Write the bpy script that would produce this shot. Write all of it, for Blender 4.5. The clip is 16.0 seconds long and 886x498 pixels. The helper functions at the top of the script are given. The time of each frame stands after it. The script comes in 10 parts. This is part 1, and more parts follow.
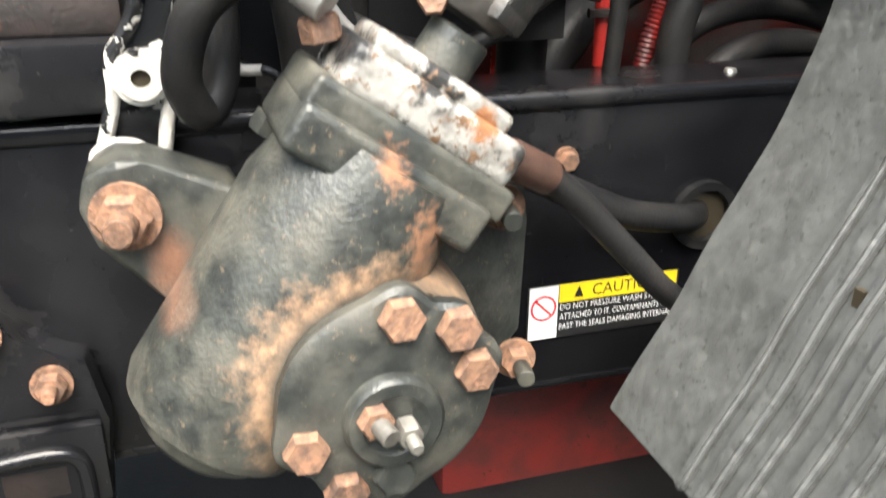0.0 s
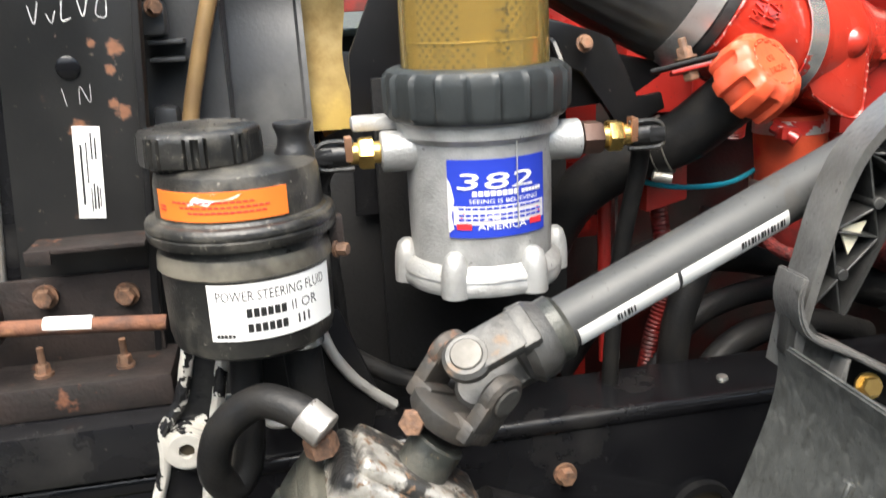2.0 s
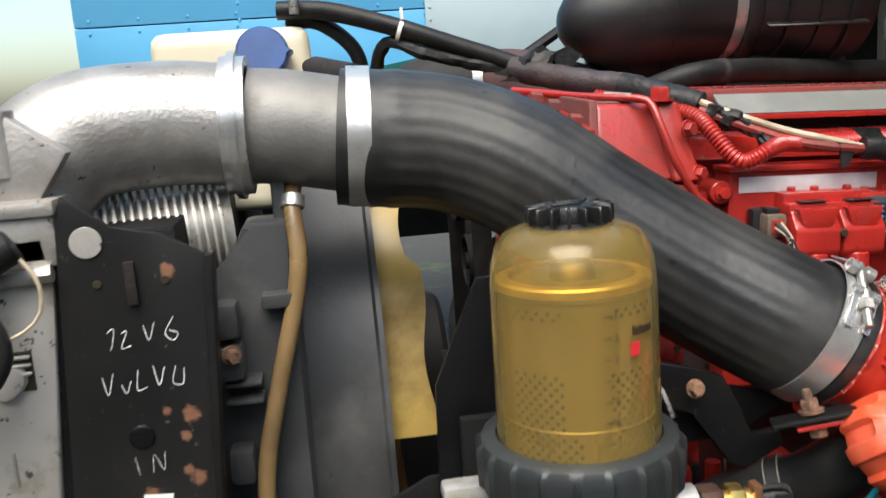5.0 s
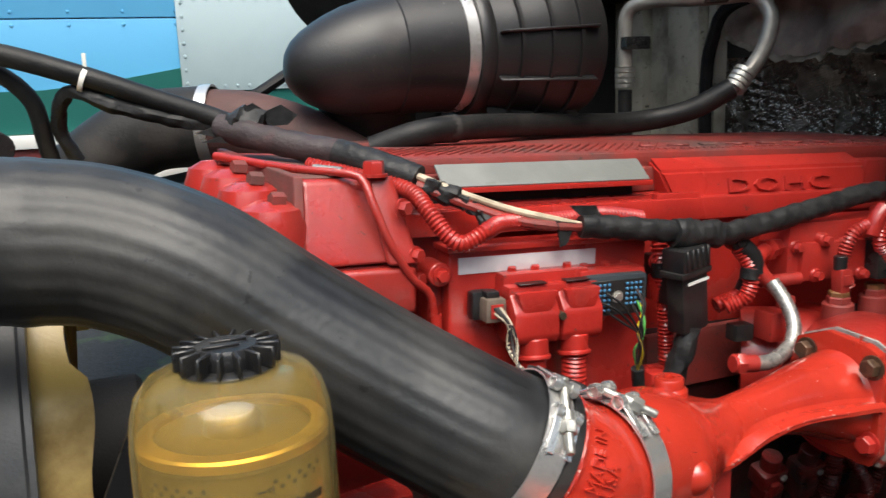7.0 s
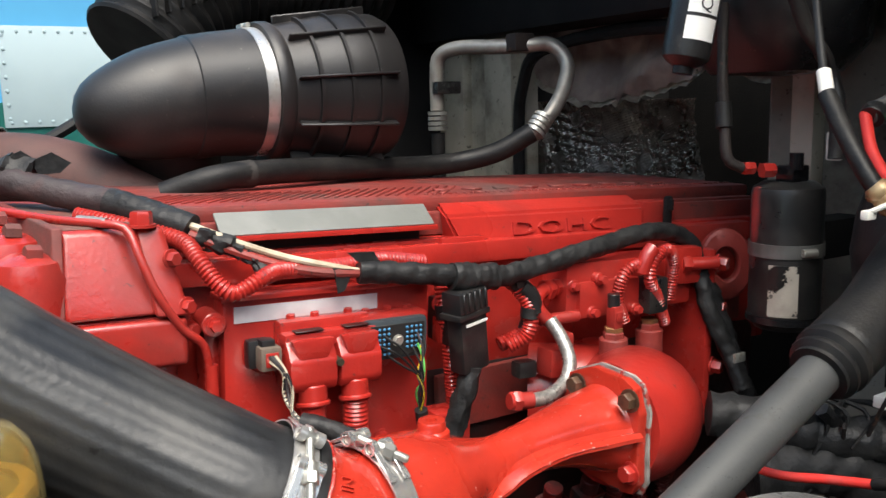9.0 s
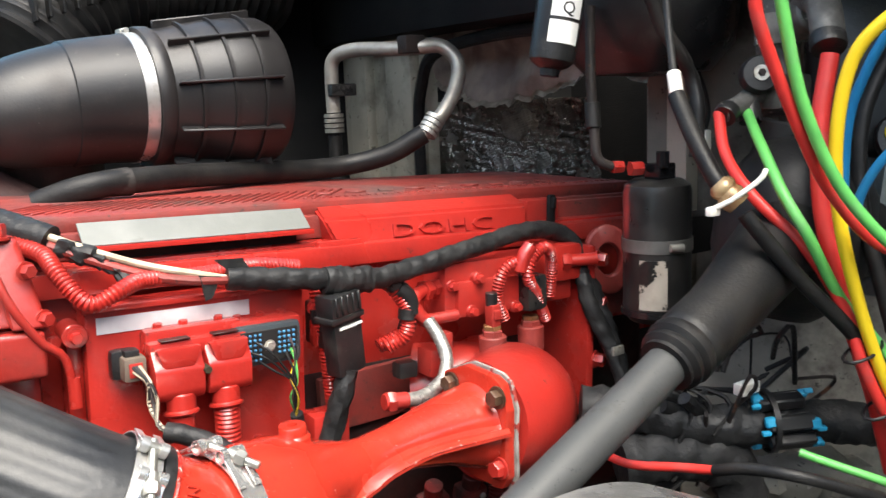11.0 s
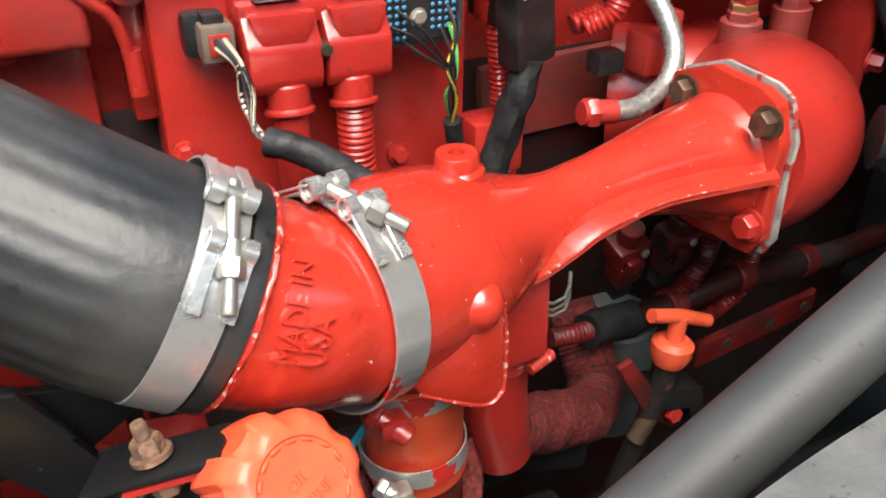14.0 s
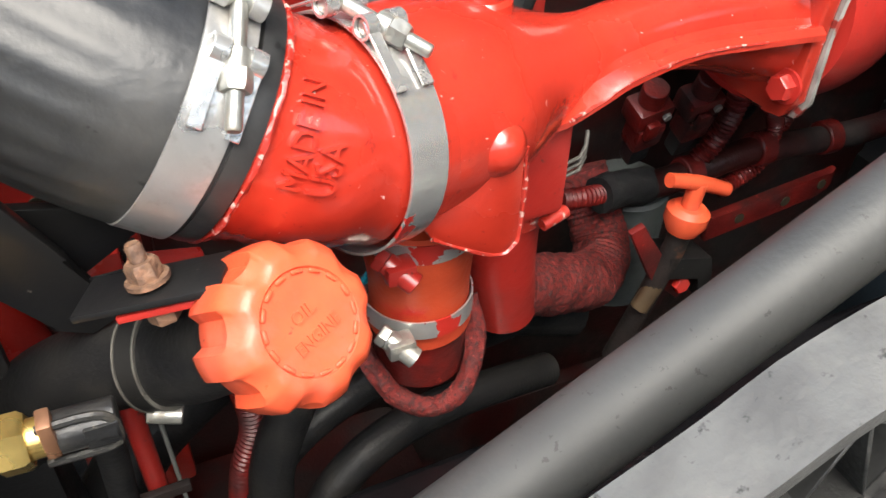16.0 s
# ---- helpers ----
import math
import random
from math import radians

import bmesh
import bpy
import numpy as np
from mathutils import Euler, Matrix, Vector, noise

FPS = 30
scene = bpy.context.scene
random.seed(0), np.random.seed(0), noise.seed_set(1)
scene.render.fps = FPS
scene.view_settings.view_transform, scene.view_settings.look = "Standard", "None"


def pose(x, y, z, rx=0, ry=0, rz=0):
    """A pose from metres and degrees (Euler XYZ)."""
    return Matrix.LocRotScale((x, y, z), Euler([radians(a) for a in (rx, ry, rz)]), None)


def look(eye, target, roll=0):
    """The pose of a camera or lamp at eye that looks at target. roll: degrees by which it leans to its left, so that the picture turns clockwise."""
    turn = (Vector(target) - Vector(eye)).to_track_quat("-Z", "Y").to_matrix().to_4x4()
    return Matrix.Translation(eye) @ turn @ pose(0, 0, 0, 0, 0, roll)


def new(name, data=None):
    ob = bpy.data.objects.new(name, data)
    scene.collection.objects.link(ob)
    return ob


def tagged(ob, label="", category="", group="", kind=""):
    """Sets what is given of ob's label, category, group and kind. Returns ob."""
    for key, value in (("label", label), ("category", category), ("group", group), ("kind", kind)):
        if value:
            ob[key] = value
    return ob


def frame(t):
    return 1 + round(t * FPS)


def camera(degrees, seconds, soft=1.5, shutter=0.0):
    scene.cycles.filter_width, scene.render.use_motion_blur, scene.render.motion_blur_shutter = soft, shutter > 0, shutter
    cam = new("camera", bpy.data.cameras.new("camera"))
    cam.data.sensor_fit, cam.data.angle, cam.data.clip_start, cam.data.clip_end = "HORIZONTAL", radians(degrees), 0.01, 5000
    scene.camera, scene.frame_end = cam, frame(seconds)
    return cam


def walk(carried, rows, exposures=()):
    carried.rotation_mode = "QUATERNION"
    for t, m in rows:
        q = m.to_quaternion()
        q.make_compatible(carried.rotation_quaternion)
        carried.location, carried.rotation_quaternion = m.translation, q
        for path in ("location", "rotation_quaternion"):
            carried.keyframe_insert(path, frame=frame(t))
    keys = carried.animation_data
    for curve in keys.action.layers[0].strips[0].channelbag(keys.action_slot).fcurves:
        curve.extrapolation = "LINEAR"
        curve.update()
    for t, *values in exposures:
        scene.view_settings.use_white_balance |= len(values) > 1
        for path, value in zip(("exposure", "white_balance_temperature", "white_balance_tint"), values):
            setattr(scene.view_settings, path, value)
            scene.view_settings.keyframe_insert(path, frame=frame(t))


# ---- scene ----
cam = camera(55.0, 16.0, 1.4, 0.35)
PATH = [
    (0, (-0.1386, 0.1180, 1.1703), (0.4136, 1.8805, 0.4017), 0.33),
    (0.5, (-0.1088, 0.1033, 1.2395), (0.3382, 1.9243, 0.5451), -1.07),
    (1, (-0.0873, 0.0952, 1.2956), (0.3218, 1.9489, 0.6664), -1.34),
    (1.5, (-0.0707, 0.0883, 1.3417), (0.3133, 1.9549, 0.7363), -1.98),
    (2, (-0.0623, 0.0765, 1.3972), (0.2841, 1.9624, 0.8266), -2.84),
    (2.5, (-0.0587, 0.0746, 1.4443), (0.2270, 1.9808, 0.9089), -3.54),
    (3, (-0.0615, 0.0756, 1.4814), (0.1720, 1.9939, 0.9663), -3.62),
    (3.5, (-0.0584, 0.0783, 1.5132), (0.1350, 2.0118, 1.0382), -4.18),
    (4, (-0.0640, 0.0832, 1.5441), (0.1070, 2.0284, 1.1100), -4.21),
    (4.2, (-0.0711, 0.0928, 1.5518), (0.1013, 2.0416, 1.1365), -4.51),
    (6.3, (-0.0043, 0.3174, 1.6567), (0.5289, 2.2116, 1.2986), -2.55),
    (6.5, (0.0161, 0.3119, 1.6566), (0.6068, 2.1859, 1.2844), -2.66),
    (7, (0.0397, 0.2722, 1.6591), (0.7678, 2.0910, 1.2570), -2.13),
    (7.5, (0.0548, 0.2554, 1.6707), (0.8479, 2.0482, 1.2757), -1.72),
    (8, (0.0779, 0.2458, 1.6717), (0.9476, 2.0095, 1.3078), -1.50),
    (8.5, (0.1001, 0.2311, 1.6720), (1.0460, 1.9585, 1.3195), -1.57),
    (9, (0.1191, 0.2219, 1.6731), (1.1264, 1.9164, 1.3351), -1.56),
    (9.2, (0.1232, 0.2215, 1.6741), (1.1507, 1.9046, 1.3433), -1.43),
    (11.3, (0.1802, 0.1598, 1.6781), (1.3451, 1.7449, 1.3175), -2.68),
    (11.5, (0.1801, 0.1509, 1.6715), (1.3807, 1.7059, 1.2968), -2.91),
    (12, (0.1714, 0.1390, 1.6672), (1.4097, 1.6435, 1.2162), -3.21),
    (12.5, (0.2542, 0.2577, 1.6499), (1.4188, 1.7649, 1.0398), -3.58),
    (13, (0.3294, 0.3873, 1.6391), (1.3134, 1.8914, 0.7622), -3.68),
    (13.5, (0.3049, 0.4305, 1.6174), (1.1385, 1.9604, 0.6348), -3.23),
    (14, (0.2772, 0.4561, 1.6027), (1.0081, 1.9915, 0.5486), -1.70),
    (14.5, (0.2733, 0.4630, 1.5864), (0.9594, 1.9639, 0.4567), -0.45),
    (15, (0.2674, 0.4615, 1.5775), (0.9367, 1.9088, 0.3697), 0.87),
    (15.5, (0.2615, 0.4657, 1.5744), (0.9110, 1.8745, 0.3127), 1.78),
    (16, (0.2725, 0.4721, 1.5709), (0.9419, 1.8486, 0.2844), 1.66),
]
walk(cam, [(t, look(eye, target, roll)) for t, eye, target, roll in PATH], [(0, 2.75), (1.5, 2.2), (3, 1.7), (3.5, 1.65), (4, 1.38), (6.5, 0.95), (7.5, 1.1), (9, 1.25), (11.5, 1.85), (13, 1.6), (14, 1.52), (15, 1.65), (16, 1.75)])

# ---- light ----
world = bpy.data.worlds.new("overcast_sky")
scene.world = world
world.use_nodes = True
_wn = world.node_tree.nodes
_sky = _wn.new("ShaderNodeTexSky")
_sky.sky_type, _sky.sun_disc = "NISHITA", False
_sky.sun_elevation, _sky.sun_rotation = radians(63), radians(198)
_sky.dust_density, _sky.air_density = 3.0, 1.0
_wn["Background"].inputs["Strength"].default_value = 0.15
_tint = _wn.new("ShaderNodeMix")
_tint.data_type, _tint.blend_type = "RGBA", "MULTIPLY"
_tint.inputs["Factor"].default_value, _tint.inputs["B"].default_value = 1.0, (1.0, 1.0, 0.88, 1)
world.node_tree.links.new(_sky.outputs[0], _tint.inputs["A"])
world.node_tree.links.new(_tint.outputs["Result"], _wn["Background"].inputs["Color"])
sun = new("sun", bpy.data.lights.new("sun", "SUN"))
sun.data.energy, sun.data.angle, sun.data.color = 2.0, radians(50), (1.0, 0.97, 0.93)
sun.matrix_world = look((-0.5, -1.55, 6.0), (0.3, 0.9, 1.2))


# ---- materials ----
def socket(node, name):
    return node.inputs[name]


def surface(name, base, second=None, rough=0.5, metal=0.0, scale=30.0, mix=(0.4, 0.65), bump=0.15, bump_scale=250.0,
            third=None, third_scale=9.0, third_mix=(0.58, 0.66), third_rough=0.8, third_metal=0.0, coat=0.0, spread=0.12, rand=0.0, speck=None, speck_scale=140.0, speck_mix=(0.7, 0.73)):
    """A worn surface: two shades by fine grain, and patches of a third colour."""
    m = bpy.data.materials.new(name)
    m.use_nodes = True
    nt = m.node_tree
    n, l = nt.nodes, nt.links
    b = n["Principled BSDF"]
    co = n.new("ShaderNodeTexCoord")
    fine = n.new("ShaderNodeTexNoise")
    fine.inputs["Scale"].default_value, fine.inputs["Detail"].default_value = scale, 6
    l.new(co.outputs["Object"], fine.inputs["Vector"])
    ramp = n.new("ShaderNodeMapRange")
    ramp.inputs["From Min"].default_value, ramp.inputs["From Max"].default_value = mix
    l.new(fine.outputs["Fac"], ramp.inputs["Value"])
    mx = n.new("ShaderNodeMix")
    mx.data_type = "RGBA"
    mx.inputs["A"].default_value = (*base, 1)
    mx.inputs["B"].default_value = (*(second or [c * 0.75 for c in base]), 1)
    l.new(ramp.outputs[0], mx.inputs["Factor"])
    colour = mx.outputs["Result"]
    rr = n.new("ShaderNodeMapRange")
    rr.inputs["From Min"].default_value, rr.inputs["From Max"].default_value = 0.3, 0.7
    rr.inputs["To Min"].default_value, rr.inputs["To Max"].default_value = max(0.02, rough - spread), min(1, rough + spread)
    big = n.new("ShaderNodeTexNoise")
    big.inputs["Scale"].default_value, big.inputs["Detail"].default_value = scale * 0.3, 8
    l.new(co.outputs["Object"], big.inputs["Vector"])
    l.new(big.outputs["Fac"], rr.inputs["Value"])
    roughness = rr.outputs[0]
    b.inputs["Metallic"].default_value = metal
    if rand:
        inf = n.new("ShaderNodeObjectInfo")
        hv = n.new("ShaderNodeHueSaturation")
        mr = n.new("ShaderNodeMapRange")
        mr.inputs["To Min"].default_value, mr.inputs["To Max"].default_value = 1 - rand, 1 + rand
        l.new(inf.outputs["Random"], mr.inputs["Value"])
        l.new(mr.outputs[0], hv.inputs["Value"])
        l.new(colour, hv.inputs["Color"])
        colour = hv.outputs[0]
    if third:
        pat = n.new("ShaderNodeTexNoise")
        pat.inputs["Scale"].default_value, pat.inputs["Detail"].default_value, pat.inputs["Roughness"].default_value = third_scale, 7, 0.62
        l.new(co.outputs["Object"], pat.inputs["Vector"])
        pr = n.new("ShaderNodeMapRange")
        pr.inputs["From Min"].default_value, pr.inputs["From Max"].default_value = third_mix
        l.new(pat.outputs["Fac"], pr.inputs["Value"])
        m2 = n.new("ShaderNodeMix")
        m2.data_type = "RGBA"
        l.new(pr.outputs[0], m2.inputs["Factor"])
        l.new(colour, m2.inputs["A"])
        m2.inputs["B"].default_value = (*third, 1)
        colour = m2.outputs["Result"]
        m3 = n.new("ShaderNodeMix")
        l.new(pr.outputs[0], m3.inputs["Factor"])
        l.new(roughness, m3.inputs["A"])
        m3.inputs["B"].default_value = third_rough
        roughness = m3.outputs["Result"]
        if metal != third_metal:
            m4 = n.new("ShaderNodeMix")
            l.new(pr.outputs[0], m4.inputs["Factor"])
            m4.inputs["A"].default_value, m4.inputs["B"].default_value = metal, third_metal
            l.new(m4.outputs["Result"], b.inputs["Metallic"])
    if speck:
        sp = n.new("ShaderNodeTexNoise")
        sp.inputs["Scale"].default_value, sp.inputs["Detail"].default_value, sp.inputs["Roughness"].default_value = speck_scale, 3, 0.7
        l.new(co.outputs["Object"], sp.inputs["Vector"])
        sr = n.new("ShaderNodeMapRange")
        sr.inputs["From Min"].default_value, sr.inputs["From Max"].default_value = speck_mix
        l.new(sp.outputs["Fac"], sr.inputs["Value"])
        m5 = n.new("ShaderNodeMix")
        m5.data_type = "RGBA"
        l.new(sr.outputs[0], m5.inputs["Factor"])
        l.new(colour, m5.inputs["A"])
        m5.inputs["B"].default_value = (*speck, 1)
        colour = m5.outputs["Result"]
    l.new(colour, b.inputs["Base Color"])
    l.new(roughness, b.inputs["Roughness"])
    if coat:
        b.inputs["Coat Weight"].default_value, b.inputs["Coat Roughness"].default_value = coat, 0.13
    if bump:
        bn = n.new("ShaderNodeTexNoise")
        bn.inputs["Scale"].default_value, bn.inputs["Detail"].default_value = bump_scale, 4
        l.new(co.outputs["Object"], bn.inputs["Vector"])
        bp = n.new("ShaderNodeBump")
        bp.inputs["Strength"].default_value, bp.inputs["Distance"].default_value = bump, 0.002
        l.new(bn.outputs["Fac"], bp.inputs["Height"])
        l.new(bp.outputs[0], b.inputs["Normal"])
    return m


def stain(m, centre, size, colour, hollow=0.0, soft=0.35, wobble=0.5, scale=45.0, rough=0.85, metal=None):
    """Lays a patch of rust, dirt or bare metal with a ragged outline round a place on a material."""
    nt = m.node_tree
    n, l = nt.nodes, nt.links
    b = n["Principled BSDF"]
    co = n.new("ShaderNodeTexCoord")
    mp = n.new("ShaderNodeMapping")
    mp.vector_type = "TEXTURE"
    mp.inputs["Location"].default_value, mp.inputs["Scale"].default_value = centre, size
    l.new(co.outputs["Object"], mp.inputs["Vector"])
    ln = n.new("ShaderNodeVectorMath")
    ln.operation = "LENGTH"
    l.new(mp.outputs[0], ln.inputs[0])
    nz = n.new("ShaderNodeTexNoise")
    nz.inputs["Scale"].default_value, nz.inputs["Detail"].default_value, nz.inputs["Roughness"].default_value = scale, 7, 0.65
    l.new(co.outputs["Object"], nz.inputs["Vector"])
    ad = n.new("ShaderNodeMath")
    ad.operation = "MULTIPLY_ADD"
    l.new(nz.outputs["Fac"], ad.inputs[0])
    ad.inputs[1].default_value = wobble * 2
    l.new(ln.outputs["Value"], ad.inputs[2])
    mr = n.new("ShaderNodeMapRange")
    mr.inputs["From Min"].default_value, mr.inputs["From Max"].default_value = 1 + wobble, 1 + wobble - soft
    l.new(ad.outputs[0], mr.inputs["Value"])
    fac = mr.outputs[0]
    if hollow:
        mh = n.new("ShaderNodeMapRange")
        mh.inputs["From Min"].default_value, mh.inputs["From Max"].default_value = hollow, hollow + 0.1
        l.new(ln.outputs["Value"], mh.inputs["Value"])
        mu = n.new("ShaderNodeMath")
        mu.operation = "MULTIPLY"
        l.new(fac, mu.inputs[0])
        l.new(mh.outputs[0], mu.inputs[1])
        fac = mu.outputs[0]
    mc = n.new("ShaderNodeMix")
    mc.data_type = "RGBA"
    l.new(fac, mc.inputs["Factor"])
    l.new(b.inputs["Base Color"].links[0].from_socket, mc.inputs["A"])
    vr = n.new("ShaderNodeMix")
    vr.data_type = "RGBA"
    l.new(nz.outputs["Fac"], vr.inputs["Factor"])
    vr.inputs["A"].default_value, vr.inputs["B"].default_value = (*[c * 1.35 for c in colour], 1), (*[c * 0.6 for c in colour], 1)
    l.new(vr.outputs["Result"], mc.inputs["B"])
    l.new(mc.outputs["Result"], b.inputs["Base Color"])
    mq = n.new("ShaderNodeMix")
    l.new(fac, mq.inputs["Factor"])
    l.new(b.inputs["Roughness"].links[0].from_socket, mq.inputs["A"])
    mq.inputs["B"].default_value = rough
    l.new(mq.outputs["Result"], b.inputs["Roughness"])
    return m


def plain(name, base, rough=0.5, metal=0.0, transmission=0.0, ior=1.45, alpha=1.0):
    m = bpy.data.materials.new(name)
    m.use_nodes = True
    b = m.node_tree.nodes["Principled BSDF"]
    b.inputs["Base Color"].default_value = (*base, 1)
    b.inputs["Roughness"].default_value, b.inputs["Metallic"].default_value = rough, metal
    b.inputs["Transmission Weight"].default_value, b.inputs["IOR"].default_value = transmission, ior
    b.inputs["Alpha"].default_value = alpha
    return m


RED = surface("red_engine_paint", (0.42, 0.025, 0.018), (0.34, 0.021, 0.016), 0.3, 0, 18, bump=0.25, bump_scale=160, third=(0.25, 0.034, 0.027), third_scale=6, third_mix=(0.52, 0.74), third_rough=0.6, speck=(0.16, 0.03, 0.025), speck_scale=110, speck_mix=(0.66, 0.72), coat=0.5)
RED_WORN = surface("flaked_red_paint", (0.49, 0.033, 0.017), (0.39, 0.026, 0.014), 0.24, 0, 20, bump=0.28, bump_scale=130, third=(0.72, 0.48, 0.42), third_scale=220, third_mix=(0.682, 0.715), third_rough=0.4, speck=(0.3, 0.02, 0.014), speck_scale=160, speck_mix=(0.64, 0.7), spread=0.1, coat=1.0)
RED_DUSTY = surface("dusty_red_paint", (0.26, 0.032, 0.025), (0.17, 0.034, 0.028), 0.5, 0, 16, bump=0.3, third=(0.1, 0.045, 0.038), third_scale=7, third_mix=(0.5, 0.68), speck=(0.07, 0.03, 0.025), speck_scale=90, speck_mix=(0.64, 0.7))
ORANGE_CAP = surface("orange_red_plastic", (0.76, 0.105, 0.04), (0.68, 0.085, 0.034), 0.36, 0, 40, bump=0.15, third=(0.7, 0.14, 0.08), third_scale=20, third_mix=(0.52, 0.72), speck=(0.3, 0.04, 0.02), speck_scale=120, speck_mix=(0.68, 0.72))
ORANGE_HOSE = surface("red_silicone", (0.55, 0.07, 0.025), (0.45, 0.05, 0.02), 0.45, 0, 30, bump=0.25, third=(0.5, 0.02, 0.015), third_scale=14, third_mix=(0.55, 0.6), third_rough=0.4)
RUBBER = surface("black_rubber", (0.009, 0.009, 0.0095), (0.018, 0.017, 0.016), 0.48, 0, 40, bump=0.25, bump_scale=300)
RUBBER_DUSTY = surface("dusty_rubber", (0.021, 0.0205, 0.02), (0.014, 0.0135, 0.0135), 0.46, 0, 14, bump=0.25, third=(0.05, 0.043, 0.038), third_scale=8, third_mix=(0.5, 0.7))
BLACK = surface("black_paint", (0.006, 0.006, 0.007), (0.01, 0.01, 0.011), 0.2, 0, 14, bump=0.1, third=(0.03, 0.028, 0.026), third_scale=6, third_mix=(0.58, 0.75), speck=(0.05, 0.046, 0.04), speck_scale=120, speck_mix=(0.7, 0.75))
BLACK_CHIPPED = surface("chipped_black_steel", (0.006, 0.006, 0.007), (0.012, 0.0115, 0.011), 0.42, 0, 14, bump=0.08, third=(0.13, 0.06, 0.035), third_scale=30, third_mix=(0.68, 0.73), third_rough=0.9, speck=(0.07, 0.062, 0.055), speck_scale=150, speck_mix=(0.69, 0.74))
# Darker copy of the arch plastic for ribs lying in shade.
ARCH_RIB = surface("shaded_arch_plastic", (0.03, 0.03, 0.029), (0.02, 0.02, 0.0195), 0.36, 0, 40, bump=0.3, third=(0.1, 0.098, 0.09), third_scale=24, third_mix=(0.54, 0.76), speck=(0.02, 0.02, 0.019), speck_scale=130, speck_mix=(0.64, 0.7))
PLASTIC = surface("black_plastic", (0.011, 0.011, 0.012), (0.018, 0.018, 0.018), 0.36, 0, 30, bump=0.2, bump_scale=400, third=(0.055, 0.05, 0.043), third_scale=16, third_mix=(0.54, 0.78), third_rough=0.7, speck=(0.11, 0.1, 0.085), speck_scale=170, speck_mix=(0.68, 0.74))
PLASTIC_GREY = surface("grey_weathered_plastic", (0.06, 0.062, 0.059), (0.042, 0.043, 0.041), 0.45, 0, 60, bump=0.5, bump_scale=160, third=(0.078, 0.08, 0.074), third_scale=110, third_mix=(0.5, 0.75), speck=(0.026, 0.026, 0.024), speck_scale=170, speck_mix=(0.58, 0.7))
ARCH_GREY = surface("grey_arch_plastic", (0.105, 0.104, 0.1), (0.075, 0.073, 0.07), 0.33, 0, 40, bump=0.3, third=(0.17, 0.164, 0.152), third_scale=14, third_mix=(0.5, 0.75), speck=(0.03, 0.029, 0.027), speck_scale=130, speck_mix=(0.63, 0.7))
ALUMINIUM = surface("cast_aluminium", (0.47, 0.45, 0.425), (0.36, 0.34, 0.315), 0.42, 0.65, 30, bump=0.3, bump_scale=300, third=(0.26, 0.22, 0.18), third_scale=12, third_mix=(0.54, 0.7), third_metal=0.2, speck=(0.12, 0.1, 0.08), speck_scale=90, speck_mix=(0.66, 0.7))
PIPE_ALU = surface("dull_aluminium_pipe", (0.23, 0.222, 0.21), (0.17, 0.164, 0.155), 0.5, 0.4, 24, bump=0.25, bump_scale=300, third=(0.15, 0.13, 0.11), third_scale=10, third_mix=(0.55, 0.7))
ALU_SHEET = surface("grimy_aluminium_sheet", (0.48, 0.46, 0.43), (0.36, 0.34, 0.3), 0.5, 0.4, 16, bump=0.2, third=(0.2, 0.165, 0.125), third_scale=16, third_mix=(0.54, 0.68), third_metal=0.0, speck=(0.07, 0.06, 0.05), speck_scale=80, speck_mix=(0.64, 0.68))
SILVER = surface("silver_casting", (0.44, 0.44, 0.43), (0.36, 0.36, 0.35), 0.46, 0.45, 60, bump=0.35, bump_scale=400, third=(0.2, 0.19, 0.175), third_scale=14, third_mix=(0.54, 0.72), third_metal=0.3, third_rough=0.6, speck=(0.12, 0.11, 0.1), speck_scale=140, speck_mix=(0.68, 0.72))
STEEL = surface("zinc_steel", (0.52, 0.51, 0.47), (0.4, 0.39, 0.35), 0.4, 0.8, 50, bump=0.2, third=(0.26, 0.22, 0.16), third_scale=60, third_mix=(0.55, 0.68), third_metal=0.3)
BAND = surface("bright_clamp_band", (0.72, 0.71, 0.69), (0.6, 0.59, 0.57), 0.3, 0.78, 30, bump=0.14, third=(0.4, 0.37, 0.33), third_scale=30, third_mix=(0.56, 0.7), third_metal=0.5, third_rough=0.5)
BAND_RED = surface("clamp_band_with_red_paint", (0.72, 0.71, 0.69), (0.58, 0.57, 0.55), 0.3, 0.75, 30, bump=0.12, third=(0.45, 0.025, 0.018), third_scale=22, third_mix=(0.57, 0.575), third_rough=0.35)
RUST = surface("rusty_steel", (0.17, 0.072, 0.04), (0.07, 0.035, 0.025), 0.85, 0.0, 70, bump=0.7, bump_scale=220, third=(0.3, 0.14, 0.07), third_scale=34, third_mix=(0.55, 0.66))
RUST_BOLT = surface("rusty_bolt", (0.2, 0.11, 0.065), (0.1, 0.058, 0.04), 0.7, 0.1, 160, bump=0.7, bump_scale=300, third=(0.26, 0.13, 0.075), third_scale=90, third_mix=(0.52, 0.64), rand=0.3)
RUST_DARK = surface("rust_stained_steel", (0.028, 0.021, 0.019), (0.015, 0.0135, 0.013), 0.6, 0.0, 30, bump=0.5, third=(0.15, 0.065, 0.037), third_scale=30, third_mix=(0.6, 0.68))
GEAR_IRON = surface("oily_cast_iron", (0.022, 0.024, 0.022), (0.045, 0.048, 0.042), 0.4, 0.15, 60, bump=0.4, bump_scale=300, third=(0.075, 0.07, 0.055), third_scale=18, third_mix=(0.48, 0.7), third_rough=0.7, speck=(0.11, 0.085, 0.055), speck_scale=210, speck_mix=(0.64, 0.7))
